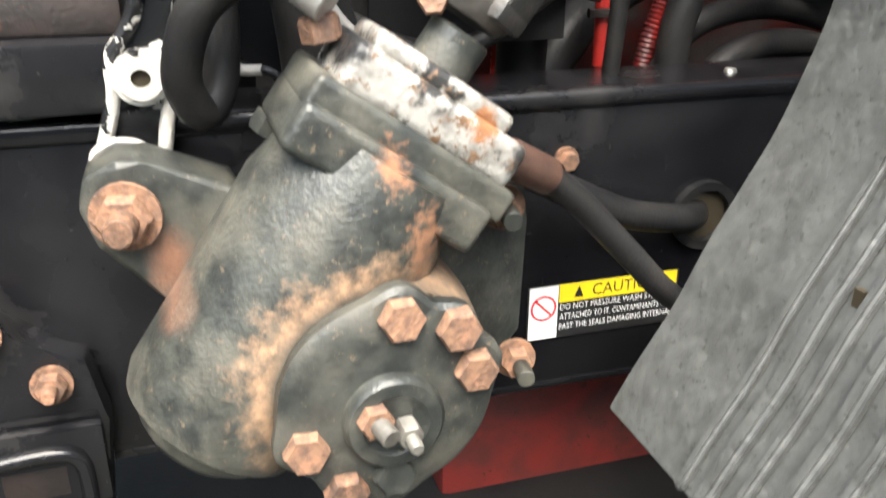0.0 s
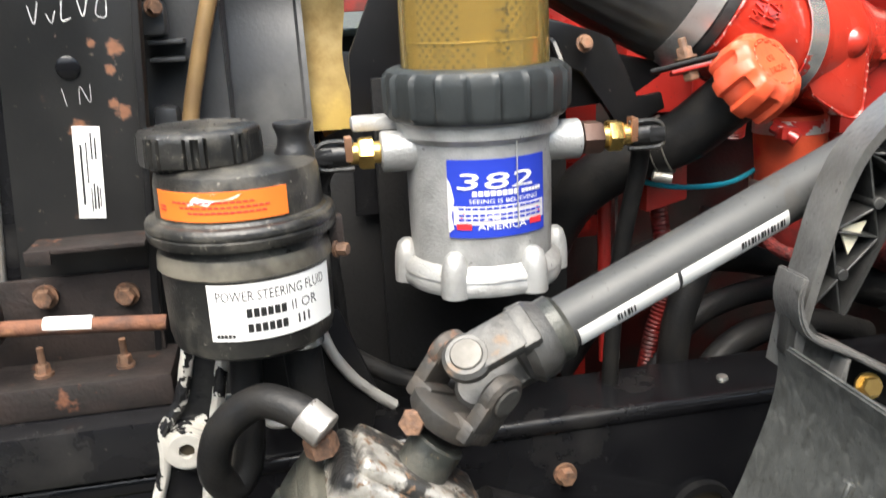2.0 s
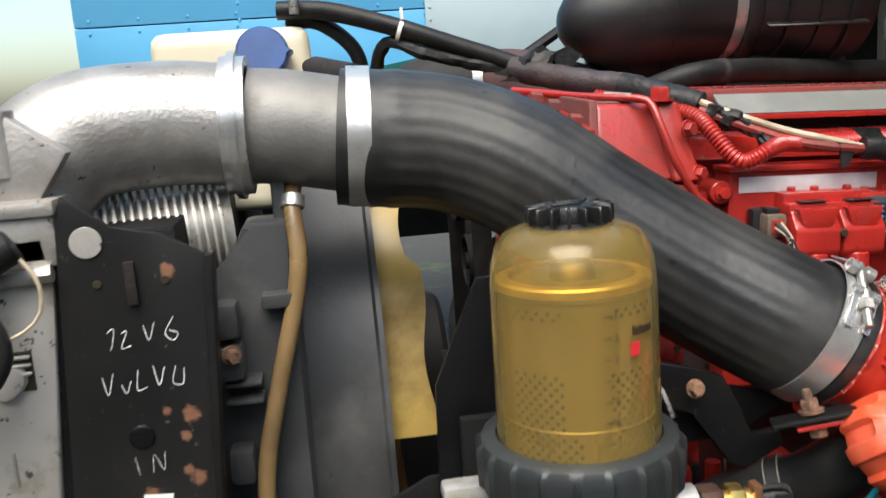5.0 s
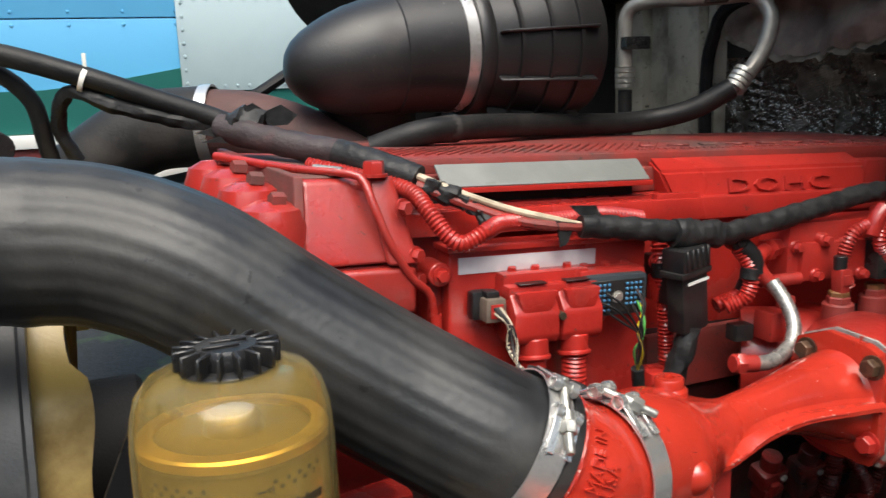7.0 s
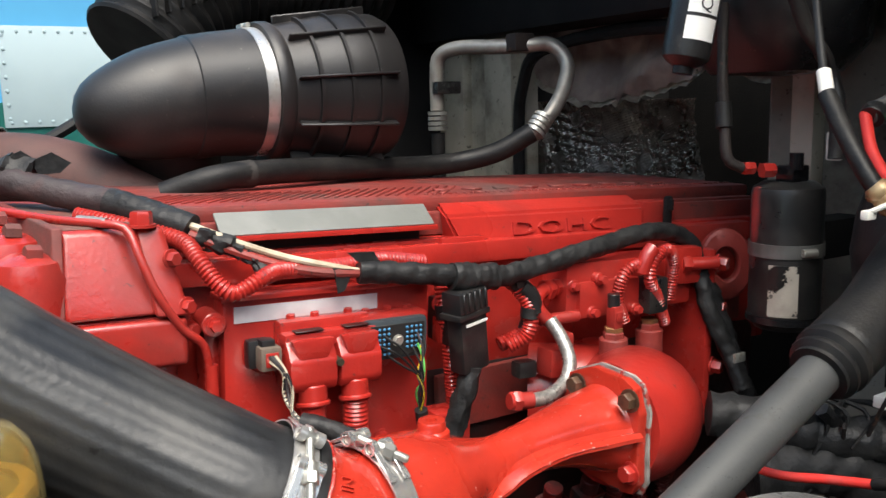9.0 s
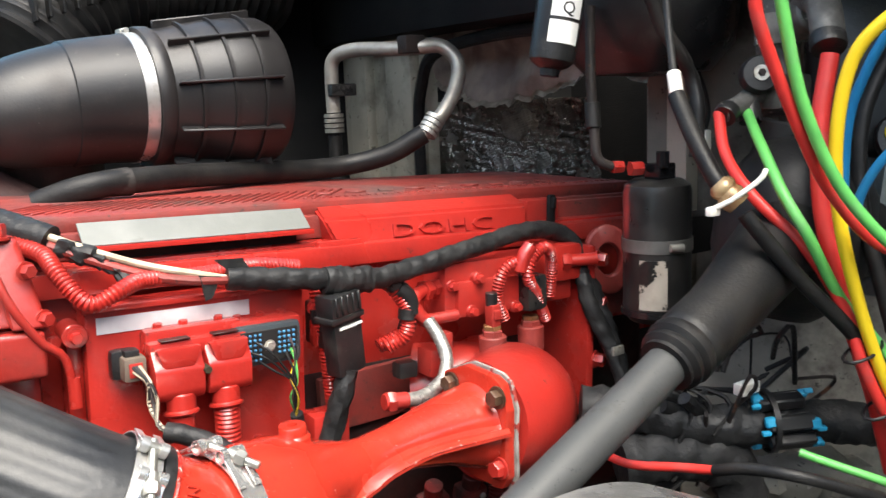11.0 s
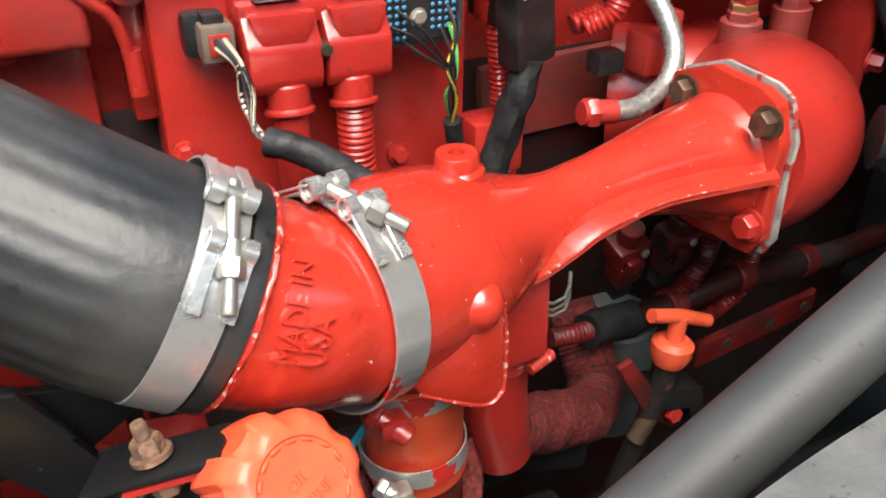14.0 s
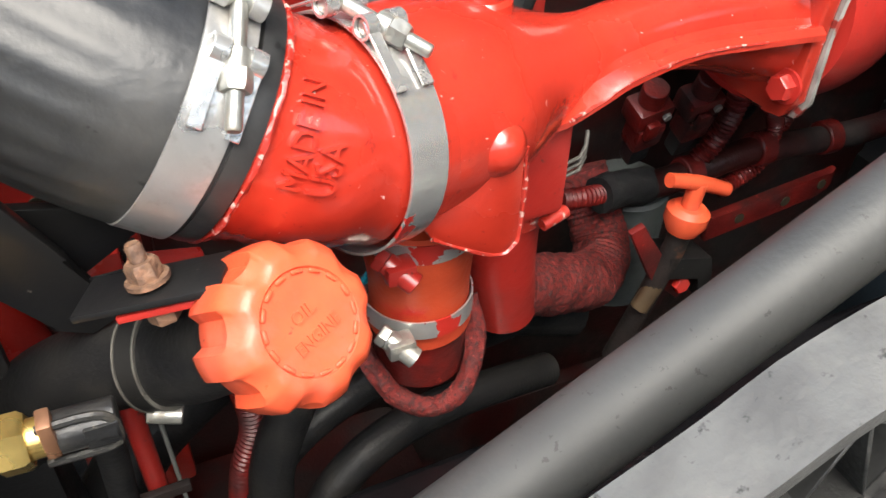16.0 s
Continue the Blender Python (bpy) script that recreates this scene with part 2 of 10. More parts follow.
GEAR_RUSTY = surface("cast_iron_with_rust", (0.09, 0.075, 0.06), (0.04, 0.04, 0.037), 0.6, 0.1, 50, bump=0.8, bump_scale=260, third=(0.34, 0.19, 0.11), third_scale=22, third_mix=(0.5, 0.62), third_rough=0.9)
VALVE = surface("chipped_valve_body", (0.44, 0.42, 0.38), (0.24, 0.225, 0.2), 0.3, 0.45, 60, mix=(0.42, 0.6), bump=0.6, bump_scale=220, third=(0.03, 0.029, 0.027), third_scale=30, third_mix=(0.49, 0.56), third_rough=0.4, speck=(0.2, 0.12, 0.07), speck_scale=110, speck_mix=(0.56, 0.66))
PEELED = surface("peeling_black_paint_on_cast", (0.008, 0.008, 0.009), (0.014, 0.014, 0.014), 0.2, 0.0, 40, bump=0.2, third=(0.62, 0.6, 0.55), third_scale=13, third_mix=(0.535, 0.545), third_rough=0.45, third_metal=0.2)
BRASS = surface("brass", (0.72, 0.5, 0.16), (0.55, 0.36, 0.12), 0.32, 0.9, 40, bump=0.1)
BROWN_FIT = surface("brown_fitting", (0.1, 0.055, 0.04), (0.06, 0.036, 0.028), 0.45, 0.3, 50, bump=0.2)
YELLOW_FAN = surface("yellowed_fan_plastic", (0.46, 0.32, 0.09), (0.38, 0.26, 0.07), 0.4, 0, 8, bump=0.1, third=(0.22, 0.14, 0.04), third_scale=12, third_mix=(0.5, 0.7))
SHROUD = surface("shroud_plastic", (0.055, 0.056, 0.058), (0.042, 0.043, 0.045), 0.4, 0, 12, bump=0.15, third=(0.14, 0.14, 0.136), third_scale=5, third_mix=(0.5, 0.75), speck=(0.045, 0.045, 0.045), speck_scale=60, speck_mix=(0.66, 0.72))
WHITE = surface("white_label_paper", (0.82, 0.82, 0.8), (0.78, 0.77, 0.74), 0.5, 0, 20, bump=0.03)
SILVER_LABEL = surface("worn_silver_label", (0.72, 0.71, 0.72), (0.6, 0.58, 0.6), 0.45, 0.1, 25, mix=(0.45, 0.6), bump=0.1, third=(0.55, 0.3, 0.32), third_scale=14, third_mix=(0.6, 0.7))
ORANGE = surface("orange_label", (0.85, 0.2, 0.03), (0.8, 0.17, 0.025), 0.35, 0, 15, bump=0.03, third=(0.8, 0.72, 0.62), third_scale=20, third_mix=(0.66, 0.69))
BLUE_LABEL = plain("blue_label", (0.02, 0.045, 0.42), 0.4)
RED_LABEL = plain("red_print", (0.7, 0.03, 0.04), 0.4)
YELLOW_LABEL = plain("yellow_label", (0.85, 0.62, 0.02), 0.4)
INK = plain("black_ink", (0.015, 0.015, 0.015), 0.5)
CHALK = surface("chalk", (0.75, 0.75, 0.74), (0.5, 0.5, 0.5), 0.9, 0, 200, mix=(0.35, 0.6), bump=0.2)
TAPE = surface("black_cloth_tape", (0.014, 0.014, 0.0145), (0.026, 0.026, 0.026), 0.5, 0, 60, bump=0.7, bump_scale=150)
TAPE_DUSTY = surface("dusty_maroon_sleeve", (0.045, 0.03, 0.031), (0.03, 0.023, 0.025), 0.6, 0, 40, bump=0.5, third=(0.09, 0.045, 0.042), third_scale=16, third_mix=(0.52, 0.7))
BRAID = surface("steel_braid", (0.58, 0.57, 0.53), (0.26, 0.25, 0.23), 0.32, 0.7, 300, mix=(0.3, 0.7), bump=0.1, bump_scale=900)
# Low tone and dark flecks paint in shade that the wrap lacks.
ROPE = surface("red_rope_sleeve", (0.16, 0.013, 0.01), (0.07, 0.009, 0.008), 0.8, 0, 260, mix=(0.42, 0.58), bump=1.0, bump_scale=260, third=(0.34, 0.05, 0.04), third_scale=180, third_mix=(0.62, 0.68), speck=(0.02, 0.008, 0.007), speck_scale=210, speck_mix=(0.56, 0.68))
BOWL = plain("amber_plastic", (0.88, 0.72, 0.33), 0.05, 0, 0.945, 1.36)
ELEMENT = surface("golden_filter_element", (0.19, 0.138, 0.05), (0.15, 0.108, 0.038), 0.34, 0.4, 12, bump=0.05)
HOLE = plain("dark_hole", (0.03, 0.022, 0.01), 0.7)
TANK = surface("milky_tank_plastic", (0.78, 0.72, 0.55), (0.7, 0.63, 0.46), 0.4, 0, 8, bump=0.05)
BLUE_CAP = surface("blue_cap_plastic", (0.03, 0.09, 0.28), (0.025, 0.07, 0.22), 0.45, 0, 20, bump=0.1)
FOIL = surface("crumpled_foil", (0.5, 0.47, 0.43), (0.34, 0.31, 0.28), 0.22, 0.9, 60, bump=0.3, bump_scale=90, third=(0.2, 0.17, 0.14), third_scale=11, third_mix=(0.56, 0.66), third_metal=0.3)
INSULATION = surface("dirty_insulation", (0.5, 0.4, 0.33), (0.24, 0.175, 0.15), 0.55, 0, 16, bump=1.0, bump_scale=45, third=(0.5, 0.44, 0.37), third_scale=7, third_mix=(0.6, 0.66))
CAB_PAINT = surface("beige_cab_metal", (0.46, 0.42, 0.33), (0.37, 0.335, 0.26), 0.55, 0, 8, bump=0.15, third=(0.15, 0.13, 0.1), third_scale=6, third_mix=(0.5, 0.68), speck=(0.08, 0.07, 0.055), speck_scale=60, speck_mix=(0.64, 0.7))
# Near-black for dark parts and for gaps where only shade shows.
DARK = surface("dark_parts_and_shade", (0.006, 0.006, 0.0065), (0.012, 0.0115, 0.011), 0.75, 0, 10, bump=0.4)
GREY_STRIP = surface("grey_green_strip", (0.15, 0.155, 0.142), (0.19, 0.193, 0.178), 0.6, 0, 18, bump=0.2, third=(0.12, 0.12, 0.1), third_scale=14, third_mix=(0.58, 0.7))
BLUE_PANEL = surface("sky_blue_trailer_paint", (0.12, 0.43, 0.7), (0.105, 0.39, 0.66), 0.35, 0, 2, bump=0.03, bump_scale=5)
GREEN_PANEL = surface("dark_green_trailer_paint", (0.012, 0.12, 0.1), (0.01, 0.1, 0.085), 0.4, 0, 2, bump=0.03, bump_scale=5)
PALE_PANEL = surface("pale_green_sheet", (0.4, 0.5, 0.52), (0.36, 0.455, 0.48), 0.45, 0.1, 4, bump=0.05, bump_scale=6)
WHITE_PAINT = surface("white_paint", (0.75, 0.75, 0.72), (0.68, 0.68, 0.64), 0.45, 0, 6, bump=0.05)
GRAVEL = surface("gravel_ground", (0.055, 0.052, 0.047), (0.032, 0.03, 0.027), 0.95, 0, 60, bump=1.0, bump_scale=45, third=(0.07, 0.11, 0.03), third_scale=1.5, third_mix=(0.55, 0.65))
WIRE_RED = surface("red_tube", (0.66, 0.035, 0.028), (0.56, 0.03, 0.025), 0.38, 0, 40, bump=0.08, third=(0.45, 0.06, 0.05), third_scale=20, third_mix=(0.55, 0.75))
WIRE_GREEN = surface("green_tube", (0.13, 0.5, 0.11), (0.11, 0.44, 0.1), 0.38, 0, 40, bump=0.08, third=(0.2, 0.42, 0.17), third_scale=20, third_mix=(0.55, 0.75))
WIRE_YELLOW = plain("yellow_tube", (0.85, 0.6, 0.02), 0.35)
WIRE_BLUE = plain("blue_tube", (0.01, 0.16, 0.36), 0.35)
WIRE_ORANGE = plain("orange_tube", (0.75, 0.14, 0.03), 0.4)
WIRE_CREAM = surface("cream_wire", (0.56, 0.47, 0.34), (0.36, 0.29, 0.2), 0.5, 0, 40, bump=0.1)
BLUE_CONN = plain("blue_connector", (0.02, 0.3, 0.5), 0.45)
BLUE_PIN = plain("blue_seal", (0.05, 0.2, 0.36), 0.5)
TAN_CONN = surface("tan_connector", (0.17, 0.13, 0.1), (0.12, 0.095, 0.072), 0.5, 0, 60)
COPPER = surface("bright_copper", (0.8, 0.42, 0.25), (0.7, 0.35, 0.2), 0.3, 0.9, 60)
TUBE_BROWN = surface("brown_nylon_tube", (0.26, 0.17, 0.075), (0.18, 0.115, 0.055), 0.3, 0, 20, bump=0.05)
CLOUDY = surface("cloudy_fluid_plastic", (0.2, 0.235, 0.235), (0.165, 0.19, 0.19), 0.35, 0, 12, bump=0.1, third=(0.13, 0.14, 0.13), third_scale=9, third_mix=(0.5, 0.7))
TIE = plain("white_cable_tie", (0.8, 0.78, 0.7), 0.45)


# ---- mesh helpers ----
def axes(origin, zdir, xhint=(1, 0, 0)):
    """A frame at origin with its z along zdir and its x near xhint."""
    z = Vector(zdir).normalized()
    x = Vector(xhint)
    x = x - z * x.dot(z)
    if x.length < 1e-4:
        x = z.orthogonal()
    x.normalize()
    y = z.cross(x)
    m = Matrix((x, y, z)).transposed().to_4x4()
    m.translation = Vector(origin)
    return m


def thing(name, at, label, category, group="", kind=""):
    ob = new(name)
    ob.location = at
    ob.empty_display_size = 0.02
    return tagged(ob, label, category, group, kind)


def finish(name, bm, material, smooth=True):
    me = bpy.data.meshes.new(name)
    bmesh.ops.recalc_face_normals(bm, faces=bm.faces)
    bm.to_mesh(me)
    bm.free()
    if smooth:
        me.shade_smooth()
        me.set_sharp_from_angle(angle=radians(38))
    me.materials.append(material)
    return me


def part(name, bm, material, parent, label="", smooth=True):
    """One mesh under a thing or under a part; the mesh is given in world places."""
    ob = new(name, finish(name, bm, material, smooth))
    ob.parent = parent
    ob.matrix_parent_inverse = Matrix.Translation(-parent.location) if parent.type == "EMPTY" else Matrix()
    return tagged(ob, label)


def solid(name, bm, material, label, category, group="", kind=""):
    """A thing of one mesh."""
    return tagged(new(name, finish(name, bm, material)), label, category, group, kind)


def joined(*bms):
    out = bmesh.new()
    for b in bms:
        me = bpy.data.meshes.new("tmp")
        b.to_mesh(me)
        b.free()
        out.from_mesh(me)
        bpy.data.meshes.remove(me)
    return out


def moved(bm, m):
    bmesh.ops.transform(bm, matrix=m, verts=bm.verts)
    return bm


def box(c, s, bevel=0.003, m=None, seg=2):
    bm = bmesh.new()
    bmesh.ops.create_cube(bm, size=1, matrix=Matrix.Translation(c) @ Matrix.Diagonal((*s, 1)))
    if bevel:
        bmesh.ops.bevel(bm, geom=bm.edges, offset=min(bevel, min(s) * 0.45), segments=seg, affect="EDGES", profile=0.6)
    return moved(bm, m) if m else bm


def prism(poly, depth, m=None, bevel=0.0):
    """A flat outline in x and y, pulled along z from 0 to depth."""
    bm = bmesh.new()
    low = [bm.verts.new((x, y, 0)) for x, y in poly]
    high = [bm.verts.new((x, y, depth)) for x, y in poly]
    bm.faces.new(low[::-1])
    bm.faces.new(high)
    for i in range(len(poly)):
        j = (i + 1) % len(poly)
        bm.faces.new((low[i], low[j], high[j], high[i]))
    if bevel:
        bmesh.ops.bevel(bm, geom=bm.edges, offset=bevel, segments=2, affect="EDGES", profile=0.6)
    return moved(bm, m) if m else bm


def lathe(profile, m=None, seg=32, wave=None):
    """Turns (radius, height) round z; wave(angle, radius, height) may change the radius."""
    bm = bmesh.new()
    rings = []
    for r, z in profile:
        if r < 1e-6:
            rings.append([bm.verts.new((0, 0, z))])
            continue
        ring = []
        for i in range(seg):
            a = 2 * math.pi * i / seg
            q = wave(a, r, z) if wave else r
            ring.append(bm.verts.new((q * math.cos(a), q * math.sin(a), z)))
        rings.append(ring)
    for a, b in zip(rings, rings[1:]):
        for i in range(seg):
            j = (i + 1) % seg
            if len(a) == 1 and len(b) == 1:
                continue
            if len(a) == 1:
                bm.faces.new((a[0], b[j], b[i]))
            elif len(b) == 1:
                bm.faces.new((a[i], a[j], b[0]))
            else:
                bm.faces.new((a[i], a[j], b[j], b[i]))
    closed = abs(profile[0][0] - profile[-1][0]) + abs(profile[0][1] - profile[-1][1]) < 3e-5
    for ring in () if closed else (rings[0], rings[-1]):
        if len(ring) > 2:
            bm.faces.new(ring)
    return moved(bm, m) if m else bm


def curve_points(pts, n):
    """Points evenly along a smooth line through pts."""
    p = [Vector(q) for q in pts]
    p = [p[0] * 2 - p[1]] + p + [p[-1] * 2 - p[-2]]
    raw = []
    for i in range(1, len(p) - 2):
        for k in range(24):
            t = k / 24
            a, b, c, d = p[i - 1], p[i], p[i + 1], p[i + 2]
            raw.append(0.5 * ((2 * b) + (c - a) * t + (2 * a - 5 * b + 4 * c - d) * t * t + (3 * b - a - 3 * c + d) * t ** 3))
    raw.append(p[-2])
    acc = [0.0]
    for a, b in zip(raw, raw[1:]):
        acc.append(acc[-1] + (b - a).length)
    out, k = [], 0
    for i in range(n):
        s = acc[-1] * i / (n - 1)
        while k < len(acc) - 2 and acc[k + 1] < s:
            k += 1
        d = acc[k + 1] - acc[k]
        out.append(raw[k].lerp(raw[k + 1], (s - acc[k]) / d if d else 0))
    return out, acc[-1]


def tube(pts, r, seg=14, step=0.008, shape=None, wall=0.0):
    """A round tube through pts. shape(s, length, angle) scales its radius; wall opens its ends."""
    total = sum((Vector(b) - Vector(a)).length for a, b in zip(pts, pts[1:]))
    line, length = curve_points(pts, max(4, int(total / step)))
    n = len(line)
    bm = bmesh.new()
    rings = []
    t0 = (line[1] - line[0]).normalized()
    u = t0.orthogonal().normalized()
    prev = t0
    for i, c in enumerate(line):
        t = (line[min(i + 1, n - 1)] - line[max(i - 1, 0)]).normalized()
        q = prev.rotation_difference(t)
        u = (q @ u)
        u = (u - t * u.dot(t)).normalized()
        v = t.cross(u)
        prev = t
        s = length * i / (n - 1)
        ring = []
        for k in range(seg):
            a = 2 * math.pi * k / seg
            rr = r * (shape(s, length, a) if shape else 1)
            ring.append(bm.verts.new(c + (u * math.cos(a) + v * math.sin(a)) * rr))
        rings.append(ring)
    for a, b in zip(rings, rings[1:]):
        for k in range(seg):
            j = (k + 1) % seg
            bm.faces.new((a[k], a[j], b[j], b[k]))
    bm.faces.new(rings[0][::-1])
    bm.faces.new(rings[-1])
    return bm


def corrugated(pitch=0.005, depth=0.12):
    return lambda s, length, a: 1 + depth * math.sin(2 * math.pi * s / pitch)


def wrapped(amount=0.06, pitch=0.02, seed=0.0):
    """Uneven radius of taped cable."""
    return lambda s, length, a: 1 + amount * (noise.noise((s * 60 + seed, math.cos(a) * 1.2, math.sin(a) * 1.2)) + 0.6 * (((s / pitch + a / 6.283) % 1.0) - 0.5))


def cyl(a, b, r, seg=20, bevel=0.0):
    a, b = Vector(a), Vector(b)
    d = (b - a).length
    e = min(bevel or r * 0.08, d * 0.3)
    return lathe([(0, 0), (r - e, 0), (r, e), (r, d - e), (r - e, d), (0, d)], axes(a, b - a), seg)


def bolt_bm(at, n, r=0.009, h=0.008, washer=0.0, stud=0.0):
    """A hexagon head at a place, standing along n."""
    m = axes(at, n)
    hexa = lathe([(0, 0), (r, 0), (r, h * 0.8), (r * 0.88, h), (0, h)], m @ Matrix.Translation((0, 0, washer * 0.35)), 6)
    parts = [hexa]
    if washer:
        parts.append(lathe([(0, 0), (r * 1.3, 0), (r * 1.3, washer * 0.35), (0, washer * 0.35)], m, 20))
    if stud:
        parts.append(lathe([(0, h), (r * 0.5, h), (r * 0.5, h + stud * 0.85), (r * 0.4, h + stud), (0, h + stud)], m, 12))
    return joined(*parts)


def ring_bm(at, n, r0, r1, h, seg=40):
    """A flat band: radii r0 and r1, height h along n, centred on the place."""
    return lathe([(r0, -h / 2), (r1, -h / 2), (r1, h / 2), (r0, h / 2), (r0, -h / 2 + 1e-5)], axes(at, n), seg)


def text_bm(body, size, extrude=0.0):
    """Flat lettering in x and y, from its left end on the base line."""
    cu = bpy.data.curves.new("lettering", "FONT")
    cu.body, cu.size, cu.extrude, cu.resolution_u = body, size, extrude, 2
    ob = bpy.data.objects.new("lettering", cu)
    scene.collection.objects.link(ob)
    me = bpy.data.meshes.new_from_object(ob.evaluated_get(bpy.context.evaluated_depsgraph_get()))
    bpy.data.objects.remove(ob)
    bpy.data.curves.remove(cu)
    bm = bmesh.new()
    bm.from_mesh(me)
    bpy.data.meshes.remove(me)
    return bm


def fit_width(bm, width):
    """Scales lettering along x to a width."""
    xs = [v.co.x for v in bm.verts]
    k = width / (max(xs) - min(xs))
    for v in bm.verts:
        v.co.x = (v.co.x - min(xs)) * k
    return bm


def bars_bm(rows, depth=0.0004):
    """Plain bars: rows of (x, y, width, height)."""
    return joined(*[box((x + w / 2, y + h / 2, depth / 2), (w, h, depth), 0) for x, y, w, h in rows])


def sheet_bm(w, h, nx=24, ny=2, thick=0.0006):
    """A thin sheet from (0, 0) to (w, h), finely cut along x so that it can bend."""
    bm = bmesh.new()
    grid = [[bm.verts.new((w * i / nx, h * j / ny, z)) for i in range(nx + 1)] for z in (0, thick) for j in range(ny + 1)]
    top = grid[ny + 1:]
    for k, g in ((0, grid[:ny + 1]), (1, top)):
        for j in range(ny):
            for i in range(nx):
                bm.faces.new((g[j][i], g[j][i + 1], g[j + 1][i + 1], g[j + 1][i]))
    low = grid[:ny + 1]
    for j in range(ny):
        bm.faces.new((low[j][0], low[j + 1][0], top[j + 1][0], top[j][0]))
        bm.faces.new((low[j][nx], low[j + 1][nx], top[j + 1][nx], top[j][nx]))
    for i in range(nx):
        bm.faces.new((low[0][i], low[0][i + 1], top[0][i + 1], top[0][i]))
        bm.faces.new((low[ny][i], low[ny][i + 1], top[ny][i + 1], top[ny][i]))
    return bm


def rolled(bm, centre, radius, angle0, z0, lift=0.0):
    """Bends flat work (x along, y up, z out) round an upright cylinder; angle0 is where x is 0, running anticlockwise seen from above."""
    for v in bm.verts:
        a = angle0 + v.co.x / radius
        r = radius + lift + v.co.z
        v.co = Vector((centre[0] + r * math.cos(a), centre[1] + r * math.sin(a), z0 + v.co.y))
    return bm

for m_ in (DARK, BLACK_CHIPPED, RUBBER, RUBBER_DUSTY, TAPE, RUST_DARK):
    m_.node_tree.nodes["Principled BSDF"].inputs["Specular IOR Level"].default_value = 0.28
BLACK.node_tree.nodes["Principled BSDF"].inputs["Specular IOR Level"].default_value = 0.32
HOSE_RUBBER = surface("ribbed_hose_rubber", (0.016, 0.0163, 0.017), (0.026, 0.026, 0.0262), 0.38, 0, 25, bump=0.2, bump_scale=140, third=(0.08, 0.076, 0.069), third_scale=8, third_mix=(0.46, 0.8), third_rough=0.6, speck=(0.008, 0.008, 0.008), speck_scale=70, speck_mix=(0.67, 0.7))
# Red darkened for the shade under the manifold, plus patches of grime.
HALF_SHADE_RED = surface("half_shade_red_paint", (0.17, 0.011, 0.0085), (0.08, 0.008, 0.007), 0.36, 0, 24, bump=0.3, third=(0.025, 0.01, 0.009), third_scale=13, third_mix=(0.5, 0.68), third_rough=0.6, speck=(0.3, 0.03, 0.02), speck_scale=120, speck_mix=(0.66, 0.71))
# Engine red taken near black to paint the shade low on the block.
DEEP_SHADE_RED = surface("deep_shade_red_paint", (0.032, 0.0048, 0.004), (0.013, 0.004, 0.0038), 0.4, 0, 22, bump=0.3, third=(0.012, 0.008, 0.007), third_scale=11, third_mix=(0.46, 0.64))

GEAR_BODY = surface("gear_housing_iron", (0.022, 0.024, 0.022), (0.05, 0.053, 0.046), 0.4, 0.15, 60, bump=0.45, bump_scale=260, third=(0.085, 0.08, 0.062), third_scale=16, third_mix=(0.46, 0.7), third_rough=0.65, speck=(0.12, 0.095, 0.065), speck_scale=200, speck_mix=(0.62, 0.69))
stain(GEAR_BODY, (-0.041, 0.55, 0.896), (0.09, 0.3, 0.09), (0.29, 0.18, 0.105), hollow=0.7, soft=0.3, wobble=0.42, scale=75)
stain(GEAR_BODY, (-0.012, 0.56, 0.985), (0.012, 0.08, 0.024), (0.26, 0.13, 0.07), soft=0.7, wobble=1.4, scale=130)
stain(GEAR_BODY, (-0.03, 0.56, 1.03), (0.012, 0.08, 0.016), (0.24, 0.12, 0.065), soft=0.7, wobble=1.4, scale=140)
stain(GEAR_BODY, (-0.155, 0.65, 0.95), (0.02, 0.1, 0.03), (0.17, 0.085, 0.05), soft=0.8, wobble=0.6, scale=50)
stain(VALVE, (0.03, 0.6, 1.045), (0.012, 0.1, 0.012), (0.28, 0.13, 0.06), soft=0.4, wobble=1.0, scale=90)
stain(VALVE, (-0.05, 0.6, 1.1), (0.02, 0.1, 0.02), (0.02, 0.02, 0.02), soft=0.3, wobble=0.7, scale=60, rough=0.4)

RED_EDGE = surface("red_paint_worn_to_primer", (0.4, 0.028, 0.018), (0.6, 0.36, 0.31), 0.3, 0, 200, mix=(0.58, 0.64), bump=0.4, coat=0.6)
DULL_STEEL = surface("dull_steel", (0.2, 0.19, 0.165), (0.12, 0.11, 0.095), 0.5, 0.5, 80, bump=0.3)
DUSTY_BLACK = surface("dusty_black_plastic", (0.014, 0.0138, 0.013), (0.026, 0.025, 0.023), 0.36, 0, 30, bump=0.25, bump_scale=400, third=(0.12, 0.11, 0.09), third_scale=22, third_mix=(0.5, 0.74), third_rough=0.7, speck=(0.2, 0.185, 0.15), speck_scale=190, speck_mix=(0.64, 0.71))
RAD_PLATE = surface("rust_spotted_black_plate", (0.009, 0.009, 0.0092), (0.015, 0.0145, 0.014), 0.4, 0, 14, bump=0.08, third=(0.06, 0.035, 0.025), third_scale=40, third_mix=(0.66, 0.72), third_rough=0.9, speck=(0.09, 0.075, 0.06), speck_scale=120, speck_mix=(0.68, 0.73))
